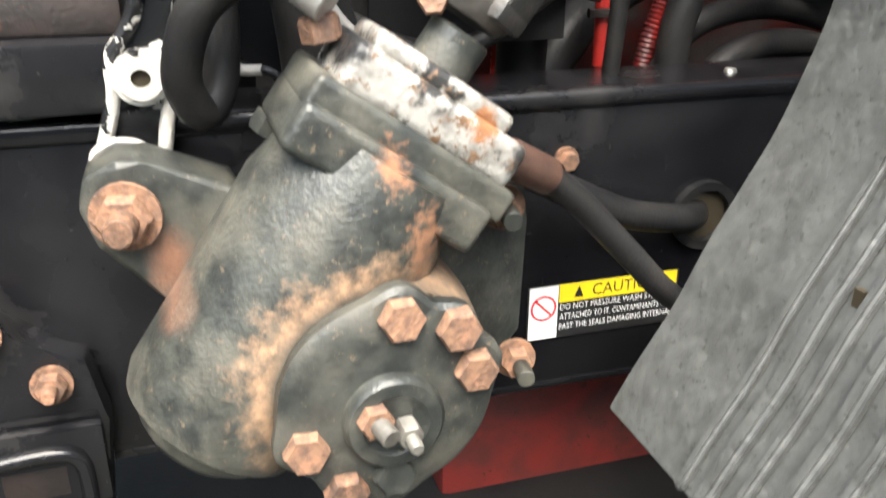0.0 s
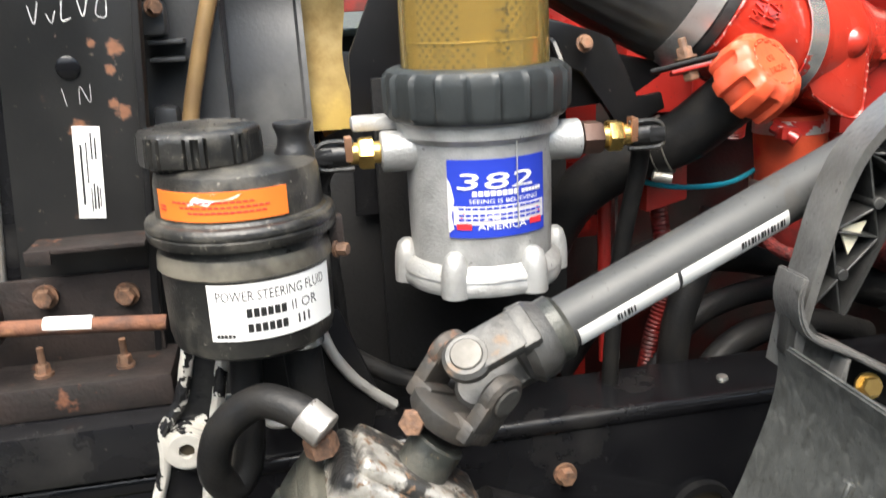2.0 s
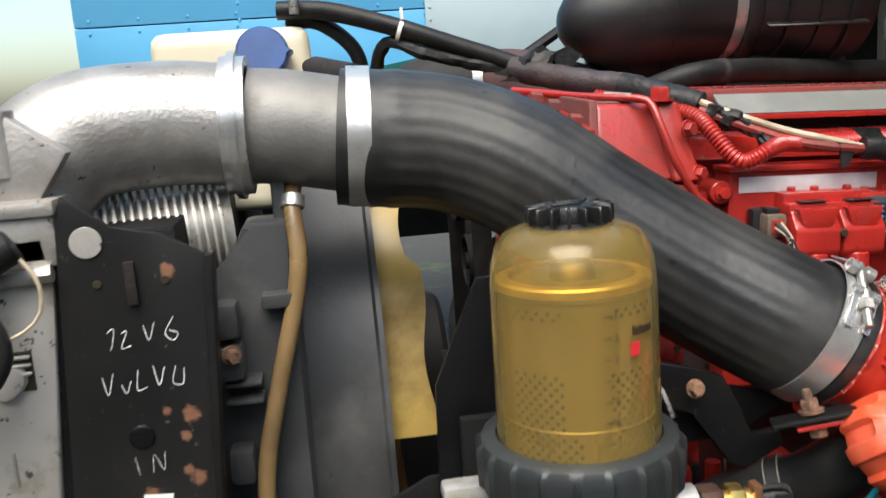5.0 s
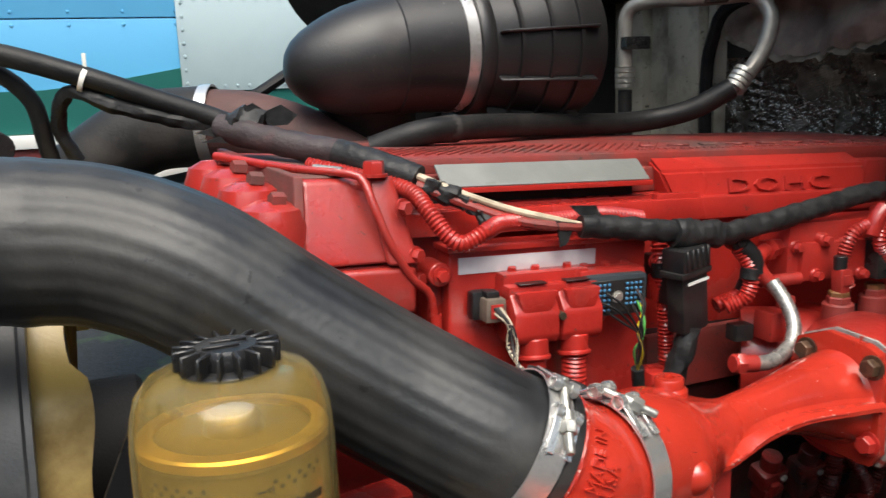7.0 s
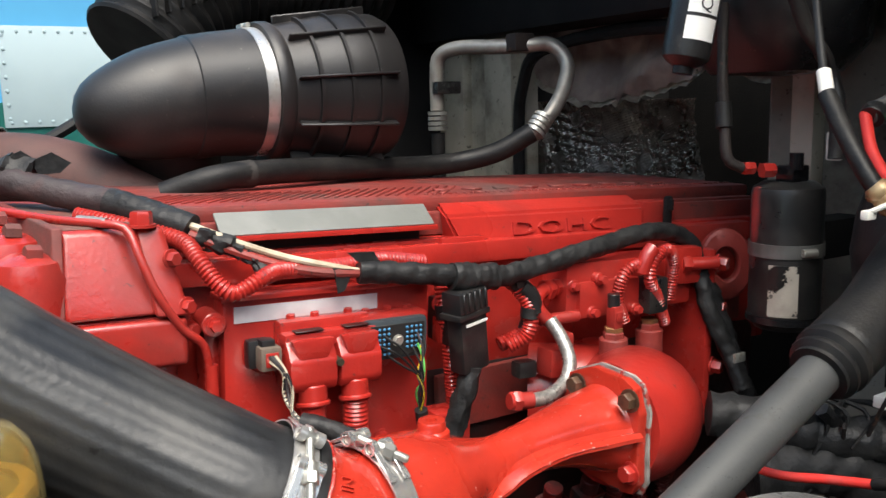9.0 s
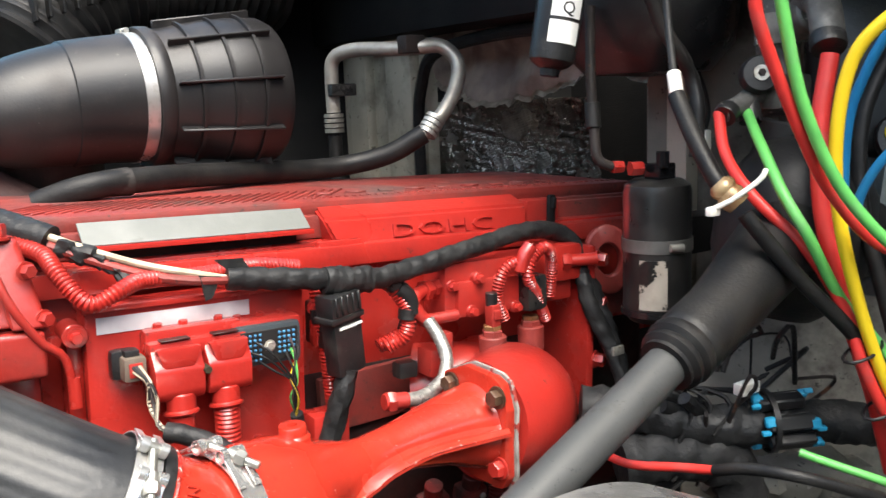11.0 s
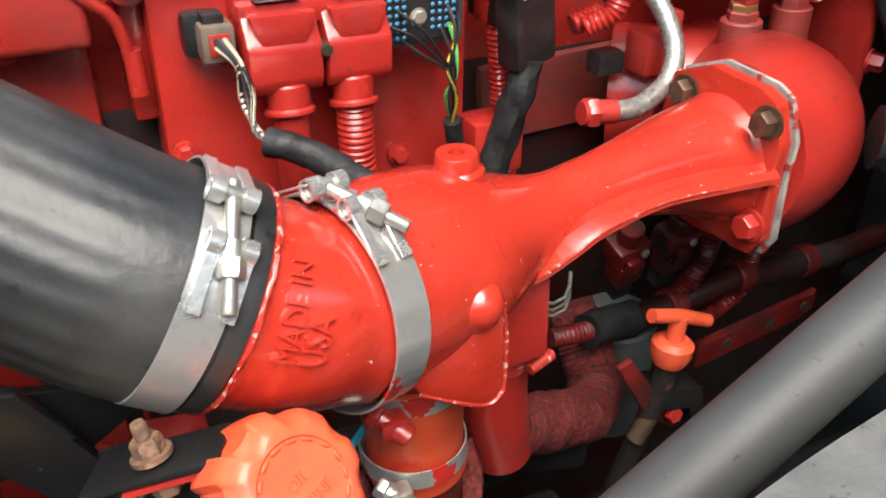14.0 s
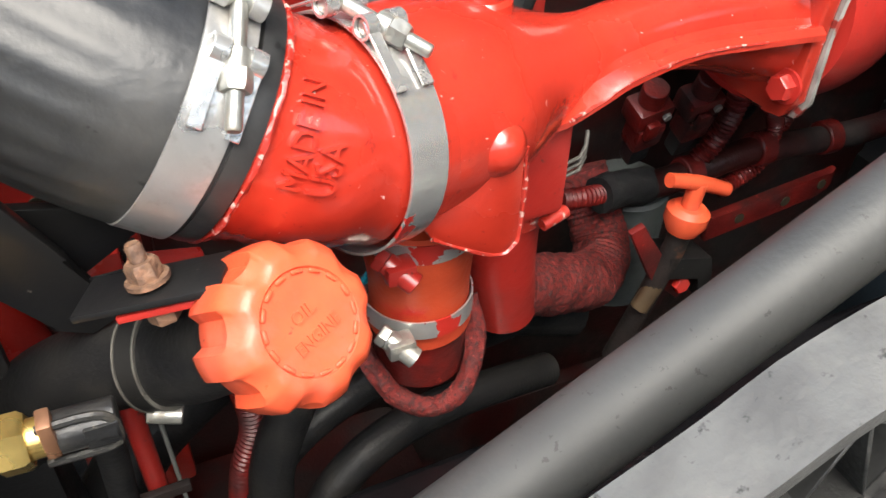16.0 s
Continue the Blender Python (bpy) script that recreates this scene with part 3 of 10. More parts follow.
for _x, _z, _r in ((-0.186, 1.37, 0.008), (-0.192, 1.352, 0.005), (-0.222, 1.305, 0.01), (-0.186, 1.318, 0.007), (-0.203, 1.374, 0.004), (-0.193, 1.325, 0.005), (-0.19, 1.48, 0.006)):
    stain(RAD_PLATE, (_x, 0.814, _z), (_r, 0.05, _r), (0.19, 0.085, 0.045), soft=0.5, wobble=0.9, scale=170)

# ---- ground and surroundings ----
bm = bmesh.new()
bmesh.ops.create_grid(bm, x_segments=8, y_segments=8, size=1500)
tagged(new("ground", finish("ground", bm, GRAVEL)), "grey gravel yard with patches of grass", "ground", kind="structure")

# Unseen wall added behind the camera to cut low sky light.
bm = box((0.0, -6.0, 2.0), (30.0, 0.2, 4.0), 0.0)
tagged(new("light_cut_wall", finish("light_cut_wall", bm, surface("grey_render", (0.13, 0.125, 0.115), (0.09, 0.088, 0.08), 0.9, 0, 3, bump=0.3, bump_scale=30))), "unseen plain grey wall added to cut low side light", "wall", kind="structure")


def trailer():
    t = thing("box_trailer", (0.3, 3.4, 0.0), "sky-blue and green riveted box trailer parked alongside", "trailer")
    part("upper_panel", box((1.5, 3.44, 2.62), (4.8, 0.06, 1.47), 0.004), BLUE_PANEL, t)
    part("lower_panel", box((1.5, 3.44, 1.705), (4.8, 0.06, 0.352), 0.004), BLUE_PANEL, t)
    wave = [(-0.9, 1.655), (-0.6, 1.652), (-0.1, 1.655), (0.1, 1.675), (0.35, 1.715), (0.8, 1.76), (2.0, 1.82), (3.9, 1.86), (3.9, 1.515), (-0.9, 1.515)]
    part("green_panel", prism([(x, z) for x, z in wave], 0.012, Matrix.Translation((0, 3.41, 0)) @ pose(0, 0, 0, 90)), GREEN_PANEL, t, "dark green painted wave")
    pale = part("repair_sheet", box((1.45, 3.395, 1.795), (2.22, 0.012, 0.33), 0.002), PALE_PANEL, t, "pale green riveted repair sheet")
    head = lathe([(0.0062, 0), (0.005, 0.003), (0, 0.0045)], axes((0, 0, 0), (0, -1, 0)), 8)
    mesh = finish("rivet", head, PALE_PANEL)
    blue = mesh.copy()
    blue.materials[0] = BLUE_PANEL
    spots = [(0.36 + 0.042 * i, z, 3.389) for i in range(20) for z in (1.647, 1.943)] + [(x, 1.66 + 0.045 * i, 3.389) for i in range(7) for x in (0.357,)]
    far = [(-0.85 + 0.17 * i, z, 3.41) for i in range(10) for z in (1.862, 1.905)] + [(-0.33, 1.7 + 0.06 * i, 3.41) for i in range(6)]
    for mm, pts, par in ((mesh, spots, pale), (blue, far, t)):
        for x, z, y in pts:
            ob = new("rivet", mm)
            ob.parent = par
            ob.matrix_parent_inverse = Matrix.Translation(-par.location) if par.type == "EMPTY" else Matrix()
            ob.location = (x, y, z)
    part("bottom_rail", box((1.5, 3.42, 1.49), (4.8, 0.1, 0.045), 0.006), WHITE_PAINT, t)
    part("floor_edge", box((1.5, 3.43, 1.41), (4.8, 0.08, 0.11), 0.006), RED_DUSTY, t, "dull red steel floor edge")
    part("body", box((1.5, 4.65, 2.45), (4.78, 2.3, 1.9), 0.01), BLUE_PANEL, t)
    for x in (0.9, 2.4):
        part("wheel", cyl((x, 3.6, 0.5), (x, 3.9, 0.5), 0.5, 32), RUBBER, t)
    part("chassis", box((1.5, 4.4, 1.1), (4.4, 1.0, 0.3), 0.02), DARK, t)
    for x in (-0.4, 3.2):
        part("leg", box((x, 4.4, 0.5), (0.12, 0.9, 1.0), 0.01), DARK, t)


trailer()

# ---- cab wall behind the engine ----
cab = thing("cab_front_wall", (1.2, 1.2, 0.0), "beige cab firewall with pressed posts and a dark tunnel", "cab wall", kind="structure")
# Cab beige copied darker for the shaded side, with grime patches.
part("side_panel", box((1.27, 0.55, 1.45), (0.03, 0.98, 1.1), 0.006), surface("shaded_cab_side", (0.15, 0.145, 0.125), (0.1, 0.095, 0.082), 0.5, 0, 9, bump=0.2, third=(0.05, 0.045, 0.038), third_scale=7, third_mix=(0.48, 0.64), speck=(0.03, 0.027, 0.023), speck_scale=60, speck_mix=(0.63, 0.7)), cab)
part("panel", box((1.17, 1.75, 1.35), (0.03, 0.26, 0.9), 0.006), CAB_PAINT, cab)
part("far_panel", box((1.17, 2.3, 1.5), (0.03, 0.85, 1.5), 0.006), CAB_PAINT, cab)
part("post", box((1.145, 1.69, 1.62), (0.03, 0.1, 0.62), 0.012), CAB_PAINT, cab)
part("post", box((1.145, 1.86, 1.62), (0.03, 0.08, 0.62), 0.012), CAB_PAINT, cab)
part("post", box((1.165, 0.995, 1.55), (0.03, 0.062, 0.36), 0.01), CAB_PAINT, cab)
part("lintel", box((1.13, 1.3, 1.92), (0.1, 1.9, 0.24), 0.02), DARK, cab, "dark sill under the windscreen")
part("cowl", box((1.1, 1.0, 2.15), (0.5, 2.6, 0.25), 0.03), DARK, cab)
# Added near-black backing closes the gap and stands for its deep shade.
part("tunnel_shade_backing", box((1.65, 1.3, 1.4), (0.03, 1.6, 1.5), 0.005), DARK, cab)
part("tunnel_shade_side", box((1.42, 1.72, 1.4), (0.46, 0.03, 1.5), 0.005), DARK, cab)
part("tunnel_shade_side", box((1.45, 0.97, 1.4), (0.4, 0.03, 1.5), 0.005), DARK, cab)
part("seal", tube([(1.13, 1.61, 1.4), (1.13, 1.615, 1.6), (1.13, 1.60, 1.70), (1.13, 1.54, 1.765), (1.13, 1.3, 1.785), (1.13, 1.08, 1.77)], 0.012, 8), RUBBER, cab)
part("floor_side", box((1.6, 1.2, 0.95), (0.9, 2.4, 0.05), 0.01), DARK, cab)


shield = thing("heat_shield", (1.3, 1.3, 1.3), "crumpled silver foil heat shield with torn insulation above", "heat shield")
TORN = [(1.66, 1.722), (1.638, 1.715), (1.541, 1.683), (1.431, 1.66), (1.343, 1.672), (1.247, 1.691), (1.154, 1.725), (1.082, 1.694), (1.0, 1.69)]


def torn_z(y):
    for (ya, za), (yb, zb) in zip(TORN, TORN[1:]):
        if yb <= y <= ya:
            return za + (zb - za) * (ya - y) / (ya - yb)
    return TORN[-1][1]


def hanging(low, high, seed, curl):
    """A sheet hanging from the sill, between two heights over its torn edge; it folds and curls forward at the edge."""
    bm = bmesh.new()
    rows = []
    for i in range(91):
        y = 1.65 - 0.62 * i / 90
        jag = 0.009 * noise.noise((y * 55, seed, 0)) + 0.006 * noise.noise((y * 140, seed, 3))
        row = []
        for j in range(13):
            k = j / 12
            z = torn_z(y) + jag * (1 - k) + low + (high(y) - low) * k
            fold = 0.03 * noise.noise((y * 11, z * 14, seed)) + 0.012 * abs(noise.noise((y * 34, z * 30, seed)))
            row.append(bm.verts.new((1.185 - curl * (1 - k) ** 2 + fold, y, z)))
        rows.append(row)
    for a, b in zip(rows, rows[1:]):
        for j in range(12):
            bm.faces.new((a[j], b[j], b[j + 1], a[j + 1]))
    bmesh.ops.solidify(bm, geom=bm.faces[:], thickness=0.004)
    return bm


part("insulation", hanging(0.006, lambda y: 1.83 - torn_z(y), 8.0, 0.012), INSULATION, shield, "dirty torn felt insulation")
part("torn_edge", hanging(-0.004, lambda y: 0.014, 8.0, 0.02), surface("pale_felt", (0.5, 0.44, 0.35), (0.33, 0.28, 0.22), 0.9, 0, 60, bump=0.8, bump_scale=120), shield, "pale torn felt edge")


def quilted(y0, y1, z0, z1, nu, nv, lean):
    bm = bmesh.new()
    rows = []
    for j in range(nv + 1):
        row = []
        for i in range(nu + 1):
            y, z = y0 + (y1 - y0) * i / nu, z0 + (z1 - z0) * j / nv
            x = 1.21 + lean * (1.72 - y) + 0.06 * noise.noise((y * 6, z * 5, 3.0)) + 0.012 * abs(noise.noise((y * 22, z * 19, 5.0)))
            x += 0.0022 * math.sin((y + 0.5 * z) * 760) * math.sin((z - 0.3 * y) * 760)
            row.append(bm.verts.new((x, y, z)))
        rows.append(row)
    for a, b in zip(rows, rows[1:]):
        for i in range(nu):
            bm.faces.new((a[i], a[i + 1], b[i + 1], b[i]))
    bmesh.ops.solidify(bm, geom=bm.faces[:], thickness=0.002)
    return bm


part("foil", quilted(1.74, 1.38, 1.42, 1.67, 170, 120, 0.5), FOIL, shield, "crumpled quilted foil")

hood = thing("hood", (-0.95, 1.2, 0.5), "dark tilted-forward truck hood seen from inside", "hood")
for i in range(7):
    part("panel", box((-1.0 - 0.05 * abs(i - 2), 0.45 + 0.42 * i, 1.42), (0.03, 0.44, 2.0), 0.01), SHROUD, hood)
part("brace", tube([(-0.92, 0.4, 1.62), (-0.9, 1.2, 1.66), (-0.92, 2.0, 1.62)], 0.03, 10), PLASTIC_GREY, hood)
part("leg", box((-1.05, 1.2, 0.22), (0.06, 1.4, 0.44), 0.01), DARK, hood)

# ---- frame rail ----
rail = thing("frame_rail", (0.3, 0.79, 0.6), "glossy black steel truck frame rail", "frame rail")
part("web", box((0.35, 0.7505, 0.88), (2.9, 0.009, 0.262), 0.003), BLACK, rail)
part("top_flange", box((0.35, 0.787, 1.0155), (2.9, 0.088, 0.018), 0.009, None, 4), BLACK, rail)
part("bottom_flange", box((0.35, 0.787, 0.7475), (2.9, 0.085, 0.008), 0.0035), BLACK, rail)
part("grommet", ring_bm((0.305, 0.743, 0.903), (0, 1, 0), 0.024, 0.032, 0.012), RUBBER, rail, "black rubber grommet")
part("hole", cyl((0.305, 0.7445, 0.903), (0.305, 0.7455, 0.903), 0.024), HOLE, rail)
for x, z in ((0.165, 0.966), (0.62, 0.96), (0.8, 0.86)):
    part("bolt", bolt_bm((x, 0.745, z), (0, -1, 0), 0.0085, 0.008, 0.01), RUST_BOLT, rail)
for x in (0.338, 0.56):
    part("rivet", lathe([(0.006, 0), (0.005, 0.003), (0, 0.004)], Matrix.Translation((x, 0.776, 1.0245)), 10), STEEL, rail)
part("upright_leg", box((-0.9, 0.8, 0.37), (0.1, 0.1, 0.74), 0.01), DARK, rail)
part("upright_leg", box((1.6, 0.8, 0.37), (0.1, 0.1, 0.74), 0.01), DARK, rail)

flat = axes((0.1375, 0.7445, 0.7975), (0, -1, 0), (1, 0, 0))
decal = thing("caution_decal", (0.2, 0.744, 0.8), "black, yellow and white caution decal on the frame rail", "decal")
part("backing", box((0.075, 0.026, 0.0003), (0.152, 0.0535, 0.0006), 0), INK, decal).data.transform(flat)
part("sign_field", box((0.0145, 0.026, 0.0009), (0.028, 0.0515, 0.0006), 0), WHITE, decal).data.transform(flat)
part("ban_ring", joined(ring_bm((0.0145, 0.031, 0.0013), (0, 0, 1), 0.0105, 0.0125, 0.0004, 32), box((0, 0, 0), (0.022, 0.002, 0.0004), 0, Matrix.Translation((0.0145, 0.031, 0.0013)) @ pose(0, 0, 0, 0, 0, -45))), RED_LABEL, decal).data.transform(flat)
part("yellow_field", box((0.089, 0.0435, 0.0009), (0.119, 0.0175, 0.0006), 0), YELLOW_LABEL, decal).data.transform(flat)
part("heading", moved(fit_width(text_bm("CAUTION", 0.016), 0.068), Matrix.Translation((0.062, 0.0385, 0.0014))), INK, decal).data.transform(flat)
part("triangle", prism([(0.044, 0.0385), (0.053, 0.0385), (0.0485, 0.0495)], 0.0004, Matrix.Translation((0, 0, 0.0013))), INK, decal).data.transform(flat)
for i, line in enumerate(("DO NOT PRESSURE WASH STEERING", "ATTACHED TO IT. CONTAMINANTS MAY", "PAST THE SEALS DAMAGING INTERNAL")):
    part("text_line", moved(fit_width(text_bm(line, 0.0085), 0.116), Matrix.Translation((0.031, 0.0268 - 0.0098 * i, 0.0009))), WHITE, decal).data.transform(flat)

# ---- splash guard and wheel arch ----
guard = thing("splash_guard", (0.15, 0.5, 0.8), "grey weathered plastic splash guard with raised ridges", "splash guard")
GUARD = [(0.134, 0.0, 0.827), (0.152, 0.0, 0.861), (0.178, 0.0, 0.905), (0.2, 0.0, 0.952), (0.22, 0.0, 0.988), (0.24, 0.0, 1.025), (0.256, 0.0, 1.066), (0.267, 0.0, 1.1), (0.271, 0.0, 1.128), (0.269, 0.0, 1.15)]
guard_line, _ = curve_points(GUARD, 40)


def guard_strip(y_edge, y_back, lift, thick, i0=0, i1=39, soft=0.0015):
    """A sheet or a ridge that follows the curved profile; lift is its height over the sheet."""
    bm = bmesh.new()
    rows = []
    for i in range(i0, i1 + 1):
        p = guard_line[i]
        d = guard_line[min(i + 1, 39)] - guard_line[max(i - 1, 0)]
        n = Vector((-d.z, 0, d.x)).normalized()
        rows.append([bm.verts.new((p.x + n.x * h, y, p.z + n.z * h)) for y, h in ((y_edge, lift - thick), (y_edge, lift), (y_back, lift), (y_back, lift - thick))])
    for a, b in zip(rows, rows[1:]):
        for k in range(4):
            bm.faces.new((a[k], b[k], b[(k + 1) % 4], a[(k + 1) % 4]))
    bm.faces.new(rows[0])
    bm.faces.new(rows[-1][::-1])
    bmesh.ops.recalc_face_normals(bm, faces=bm.faces)
    bmesh.ops.bevel(bm, geom=[e for e in bm.edges if e.is_manifold and e.calc_face_angle(0) > 1.0], offset=soft, segments=3, affect="EDGES")
    return bm


part("panel", guard_strip(0.585, 0.25, 0.0, 0.005), PLASTIC_GREY, guard)
for y, w, h in ((0.488, 0.009, 0.006), (0.466, 0.014, 0.008), (0.443, 0.009, 0.007), (0.418, 0.012, 0.008), (0.392, 0.009, 0.006)):
    part("ridge", guard_strip(y + w / 2, y - w / 2, h, h + 0.002, 0, 33, min(h, w) * 0.42), PLASTIC_GREY, guard)
part("slot", box((0.2065, 0.452, 0.965), (0.0035, 0.007, 0.014), 0.0, None, 1), HOLE, guard)
part("bracket", box((0.2, 0.42, 0.72), (0.03, 0.05, 0.4), 0.005), DARK, guard)

ARCH = [(0.272, 0.572, 1.13), (0.277, 0.57, 1.17), (0.285, 0.568, 1.21), (0.296, 0.566, 1.257), (0.313, 0.562, 1.295), (0.352, 0.56, 1.328), (0.4175, 0.56, 1.361), (0.45, 0.56, 1.38), (0.5, 0.56, 1.394),
        (0.555, 0.559, 1.401), (0.609, 0.546, 1.4), (0.66, 0.524, 1.381), (0.719, 0.503, 1.356), (0.8, 0.487, 1.318), (0.902, 0.47, 1.273), (1.1, 0.45, 1.19)]


def arch():
    t = thing("wheel_arch", (0.5, 0.54, 1.1), "dark grey plastic wheel arch with lattice ribs", "wheel arch")
    line, _ = curve_points(ARCH, 90)
    n = len(line)

    def inward(i):
        d = (line[min(i + 1, n - 1)] - line[max(i - 1, 0)])
        w = Vector((d.z, 0, -d.x)).normalized()
        return w

    first = next(i for i, p in enumerate(line) if p.z > 1.172)

    def narrow(i):
        """The lattice is half as wide at the foot."""
        return min(1.0, 0.5 + 0.5 * max(0, i - first) / 14)

    def strip(y0, y1, r0, r1, begin=0):
        bm = bmesh.new()
        rows = []
        for i, p in enumerate(line):
            if i < begin:
                continue
            w = inward(i) * (narrow(i) if r0 > 0.03 or r1 > 0.03 else 1.0)
            rows.append([bm.verts.new(p + Vector((0, y, 0)) + w * r) for y, r in ((y0, r0), (y1, r0), (y1, r1), (y0, r1))])
        for a, b in zip(rows, rows[1:]):
            for k in range(4):
                bm.faces.new((a[k], a[(k + 1) % 4], b[(k + 1) % 4], b[k]))
        bm.faces.new(rows[0])
        bm.faces.new(rows[-1][::-1])
        bmesh.ops.bevel(bm, geom=[e for e in bm.edges if e.is_manifold and e.calc_face_angle(0) > 1.0], offset=0.0015, segments=2, affect="EDGES")
        return bm

    part("outer_band", strip(-0.001, 0.029, 0.0, 0.007), ARCH_GREY, t)
    # Near-black wall paints the shade inside the lattice pockets.
    part("pocket_shade", strip(0.023, 0.028, 0.007, 0.062, first), DARK, t)
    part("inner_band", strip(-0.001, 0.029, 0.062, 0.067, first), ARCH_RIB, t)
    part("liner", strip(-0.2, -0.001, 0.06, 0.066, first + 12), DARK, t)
    step = 5
    for i in range(first, n - step, step):
        for r0, r1, dy in ((0.008, 0.061, 0.0), (0.061, 0.008, 0.0012)):
            a = line[i] + inward(i) * r0 * narrow(i)
            b = line[i + step] + inward(i + step) * r1 * narrow(i + step)
            m = axes((a + b) / 2 + Vector((0, 0.012 + dy, 0)), b - a, (0, 1, 0))
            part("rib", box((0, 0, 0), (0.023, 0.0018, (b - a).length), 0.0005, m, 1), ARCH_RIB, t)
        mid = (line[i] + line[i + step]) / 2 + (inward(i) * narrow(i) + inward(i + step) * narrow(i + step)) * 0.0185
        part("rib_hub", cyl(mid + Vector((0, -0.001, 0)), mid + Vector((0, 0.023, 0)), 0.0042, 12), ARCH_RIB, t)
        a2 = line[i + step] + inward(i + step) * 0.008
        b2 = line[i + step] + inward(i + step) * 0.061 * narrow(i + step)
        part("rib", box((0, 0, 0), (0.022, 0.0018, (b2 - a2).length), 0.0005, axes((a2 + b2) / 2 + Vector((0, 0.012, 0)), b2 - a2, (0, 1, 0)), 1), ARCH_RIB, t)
    skin = [(0.272, 1.2), (0.268, 1.145), (0.305, 1.119), (0.312, 1.146), (0.293, 1.158), (0.282, 1.168), (0.279, 1.2)]
    part("foot_skin", prism(skin, 0.012, Matrix.Translation((0, 0.584, 0)) @ pose(0, 0, 0, 90), 0.002), ARCH_RIB, t)
    foot, _ = curve_points([(0.274, 0.0, 1.205), (0.2705, 0.0, 1.188), (0.276, 0.0, 1.169), (0.289, 0.0, 1.158), (0.312, 0.0, 1.147), (0.334, 0.0, 1.134), (0.38, 0.0, 1.108), (0.43, 0.0, 1.08)], 30)
    bm = bmesh.new()
    rows = []
    for i, p in enumerate(foot):
        d = foot[min(i + 1, 29)] - foot[max(i - 1, 0)]
        w = Vector((d.z, 0, -d.x)).normalized()
        rows.append([bm.verts.new((p.x + w.x * h, y, p.z + w.z * h)) for y, h in ((0.59, 0.0), (0.59, 0.0045), (0.557, 0.0045), (0.557, 0.0))])
    for a, b in zip(rows, rows[1:]):
        for k in range(4):
            bm.faces.new((a[k], b[k], b[(k + 1) % 4], a[(k + 1) % 4]))
    bm.faces.new(rows[0])
    bm.faces.new(rows[-1][::-1])
    bmesh.ops.recalc_face_normals(bm, faces=bm.faces)
    bmesh.ops.bevel(bm, geom=[e for e in bm.edges if e.is_manifold and e.calc_face_angle(0) > 1.0], offset=0.0014, segments=2, affect="EDGES")
    part("foot_flange", bm, ARCH_GREY, t, "pale worn inner flange")
    part("foot_shelf", prism([(0.307, 1.142), (0.301, 1.119), (0.339, 1.094), (0.42, 1.045), (0.42, 1.05), (0.341, 1.099), (0.306, 1.1225), (0.3115, 1.141)], 0.03, Matrix.Translation((0, 0.588, 0)) @ pose(0, 0, 0, 90), 0.0015), ARCH_GREY, t)
    part("foot_bolt", bolt_bm((0.333, 0.568, 1.114), (-0.2, -1, 0.3), 0.0075, 0.007, 0.0085), BRASS, t)
    # Dark sheet paints the shaded pocket above the shelf.
    part("foot_shade", prism([(0.31, 1.143), (0.306, 1.122), (0.42, 1.05), (0.42, 1.084)], 0.004, Matrix.Translation((0, 0.59, 0)) @ pose(0, 0, 0, 90), 0.0), DARK, t)
    part("cream_triangle", prism([(0.303, 1.234), (0.324, 1.236), (0.3115, 1.213)], 0.002, Matrix.Translation((0, 0.575, 0)) @ pose(0, 0, 0, 90), 0.0005), TANK, t, "small cream triangle between the ribs")
    return t, line


wheel_arch, arch_line = arch()

# ---- radiator pack ----
rad = thing("radiator", (-0.22, 0.95, 1.0), "black steel radiator side frame with rust and chalk marks", "radiator")
RAD = axes((-0.31, 0.82, 1.04), (0, -1, 0), (1, 0, 0))
plate = prism([(0.01, 0.0), (0.115, 0.0), (0.148, 0.45), (0.118, 0.468), (0.085, 0.474), (0.053, 0.5), (0.047, 0.478)], 0.006, RAD, 0.001)
part("side_plate", plate, RAD_PLATE, rad)
part("edge_fold", prism([(0.115, 0.0), (0.121, 0.0), (0.154, 0.45), (0.148, 0.45)], 0.022, RAD @ Matrix.Translation((0, 0, -0.01)), 0.001), BLACK_CHIPPED, rad)
part("left_fold", prism([(-0.012, 0.0), (0.01, 0.0), (0.047, 0.478), (0.03, 0.478)], 0.012, RAD @ Matrix.Translation((0, 0, -0.012)), 0.001), BLACK, rad)
part("core", box((-0.235, 1.25, 1.28), (0.1, 0.82, 0.46), 0.004), DARK, rad)
part("upper_hole", cyl((-0.243, 0.8125, 1.506), (-0.243, 0.8135, 1.506), 0.0115), ALU_SHEET, rad, "round hole showing the cast tank behind")
for x, z in ((-0.2395, 1.475), (-0.192, 1.474)):
    part("small_hole", cyl((x, 0.8125, z), (x, 0.8135, z), 0.0032, 12), HOLE, rad)
part("strap", box((-0.2155, 0.8115, 1.474), (0.008, 0.005, 0.032), 0.0015), RUST_DARK, rad, "small rusty strap")
part("plug", lathe([(0, 0), (0.0095, 0), (0.0095, 0.001), (0.008, 0.002), (0, 0.0025)], axes((-0.2235, 0.814, 1.356), (0, -1, 0)), 20), BLACK, rad)

def chalk(points, w=0.0016):
    return tube([(x, 0.8139, z) for x, z in points], w * 0.5, 6, 0.0012, lambda s, L, a: 0.75 + 0.55 * noise.noise((s * 900, points[0][0] * 700, 0)))


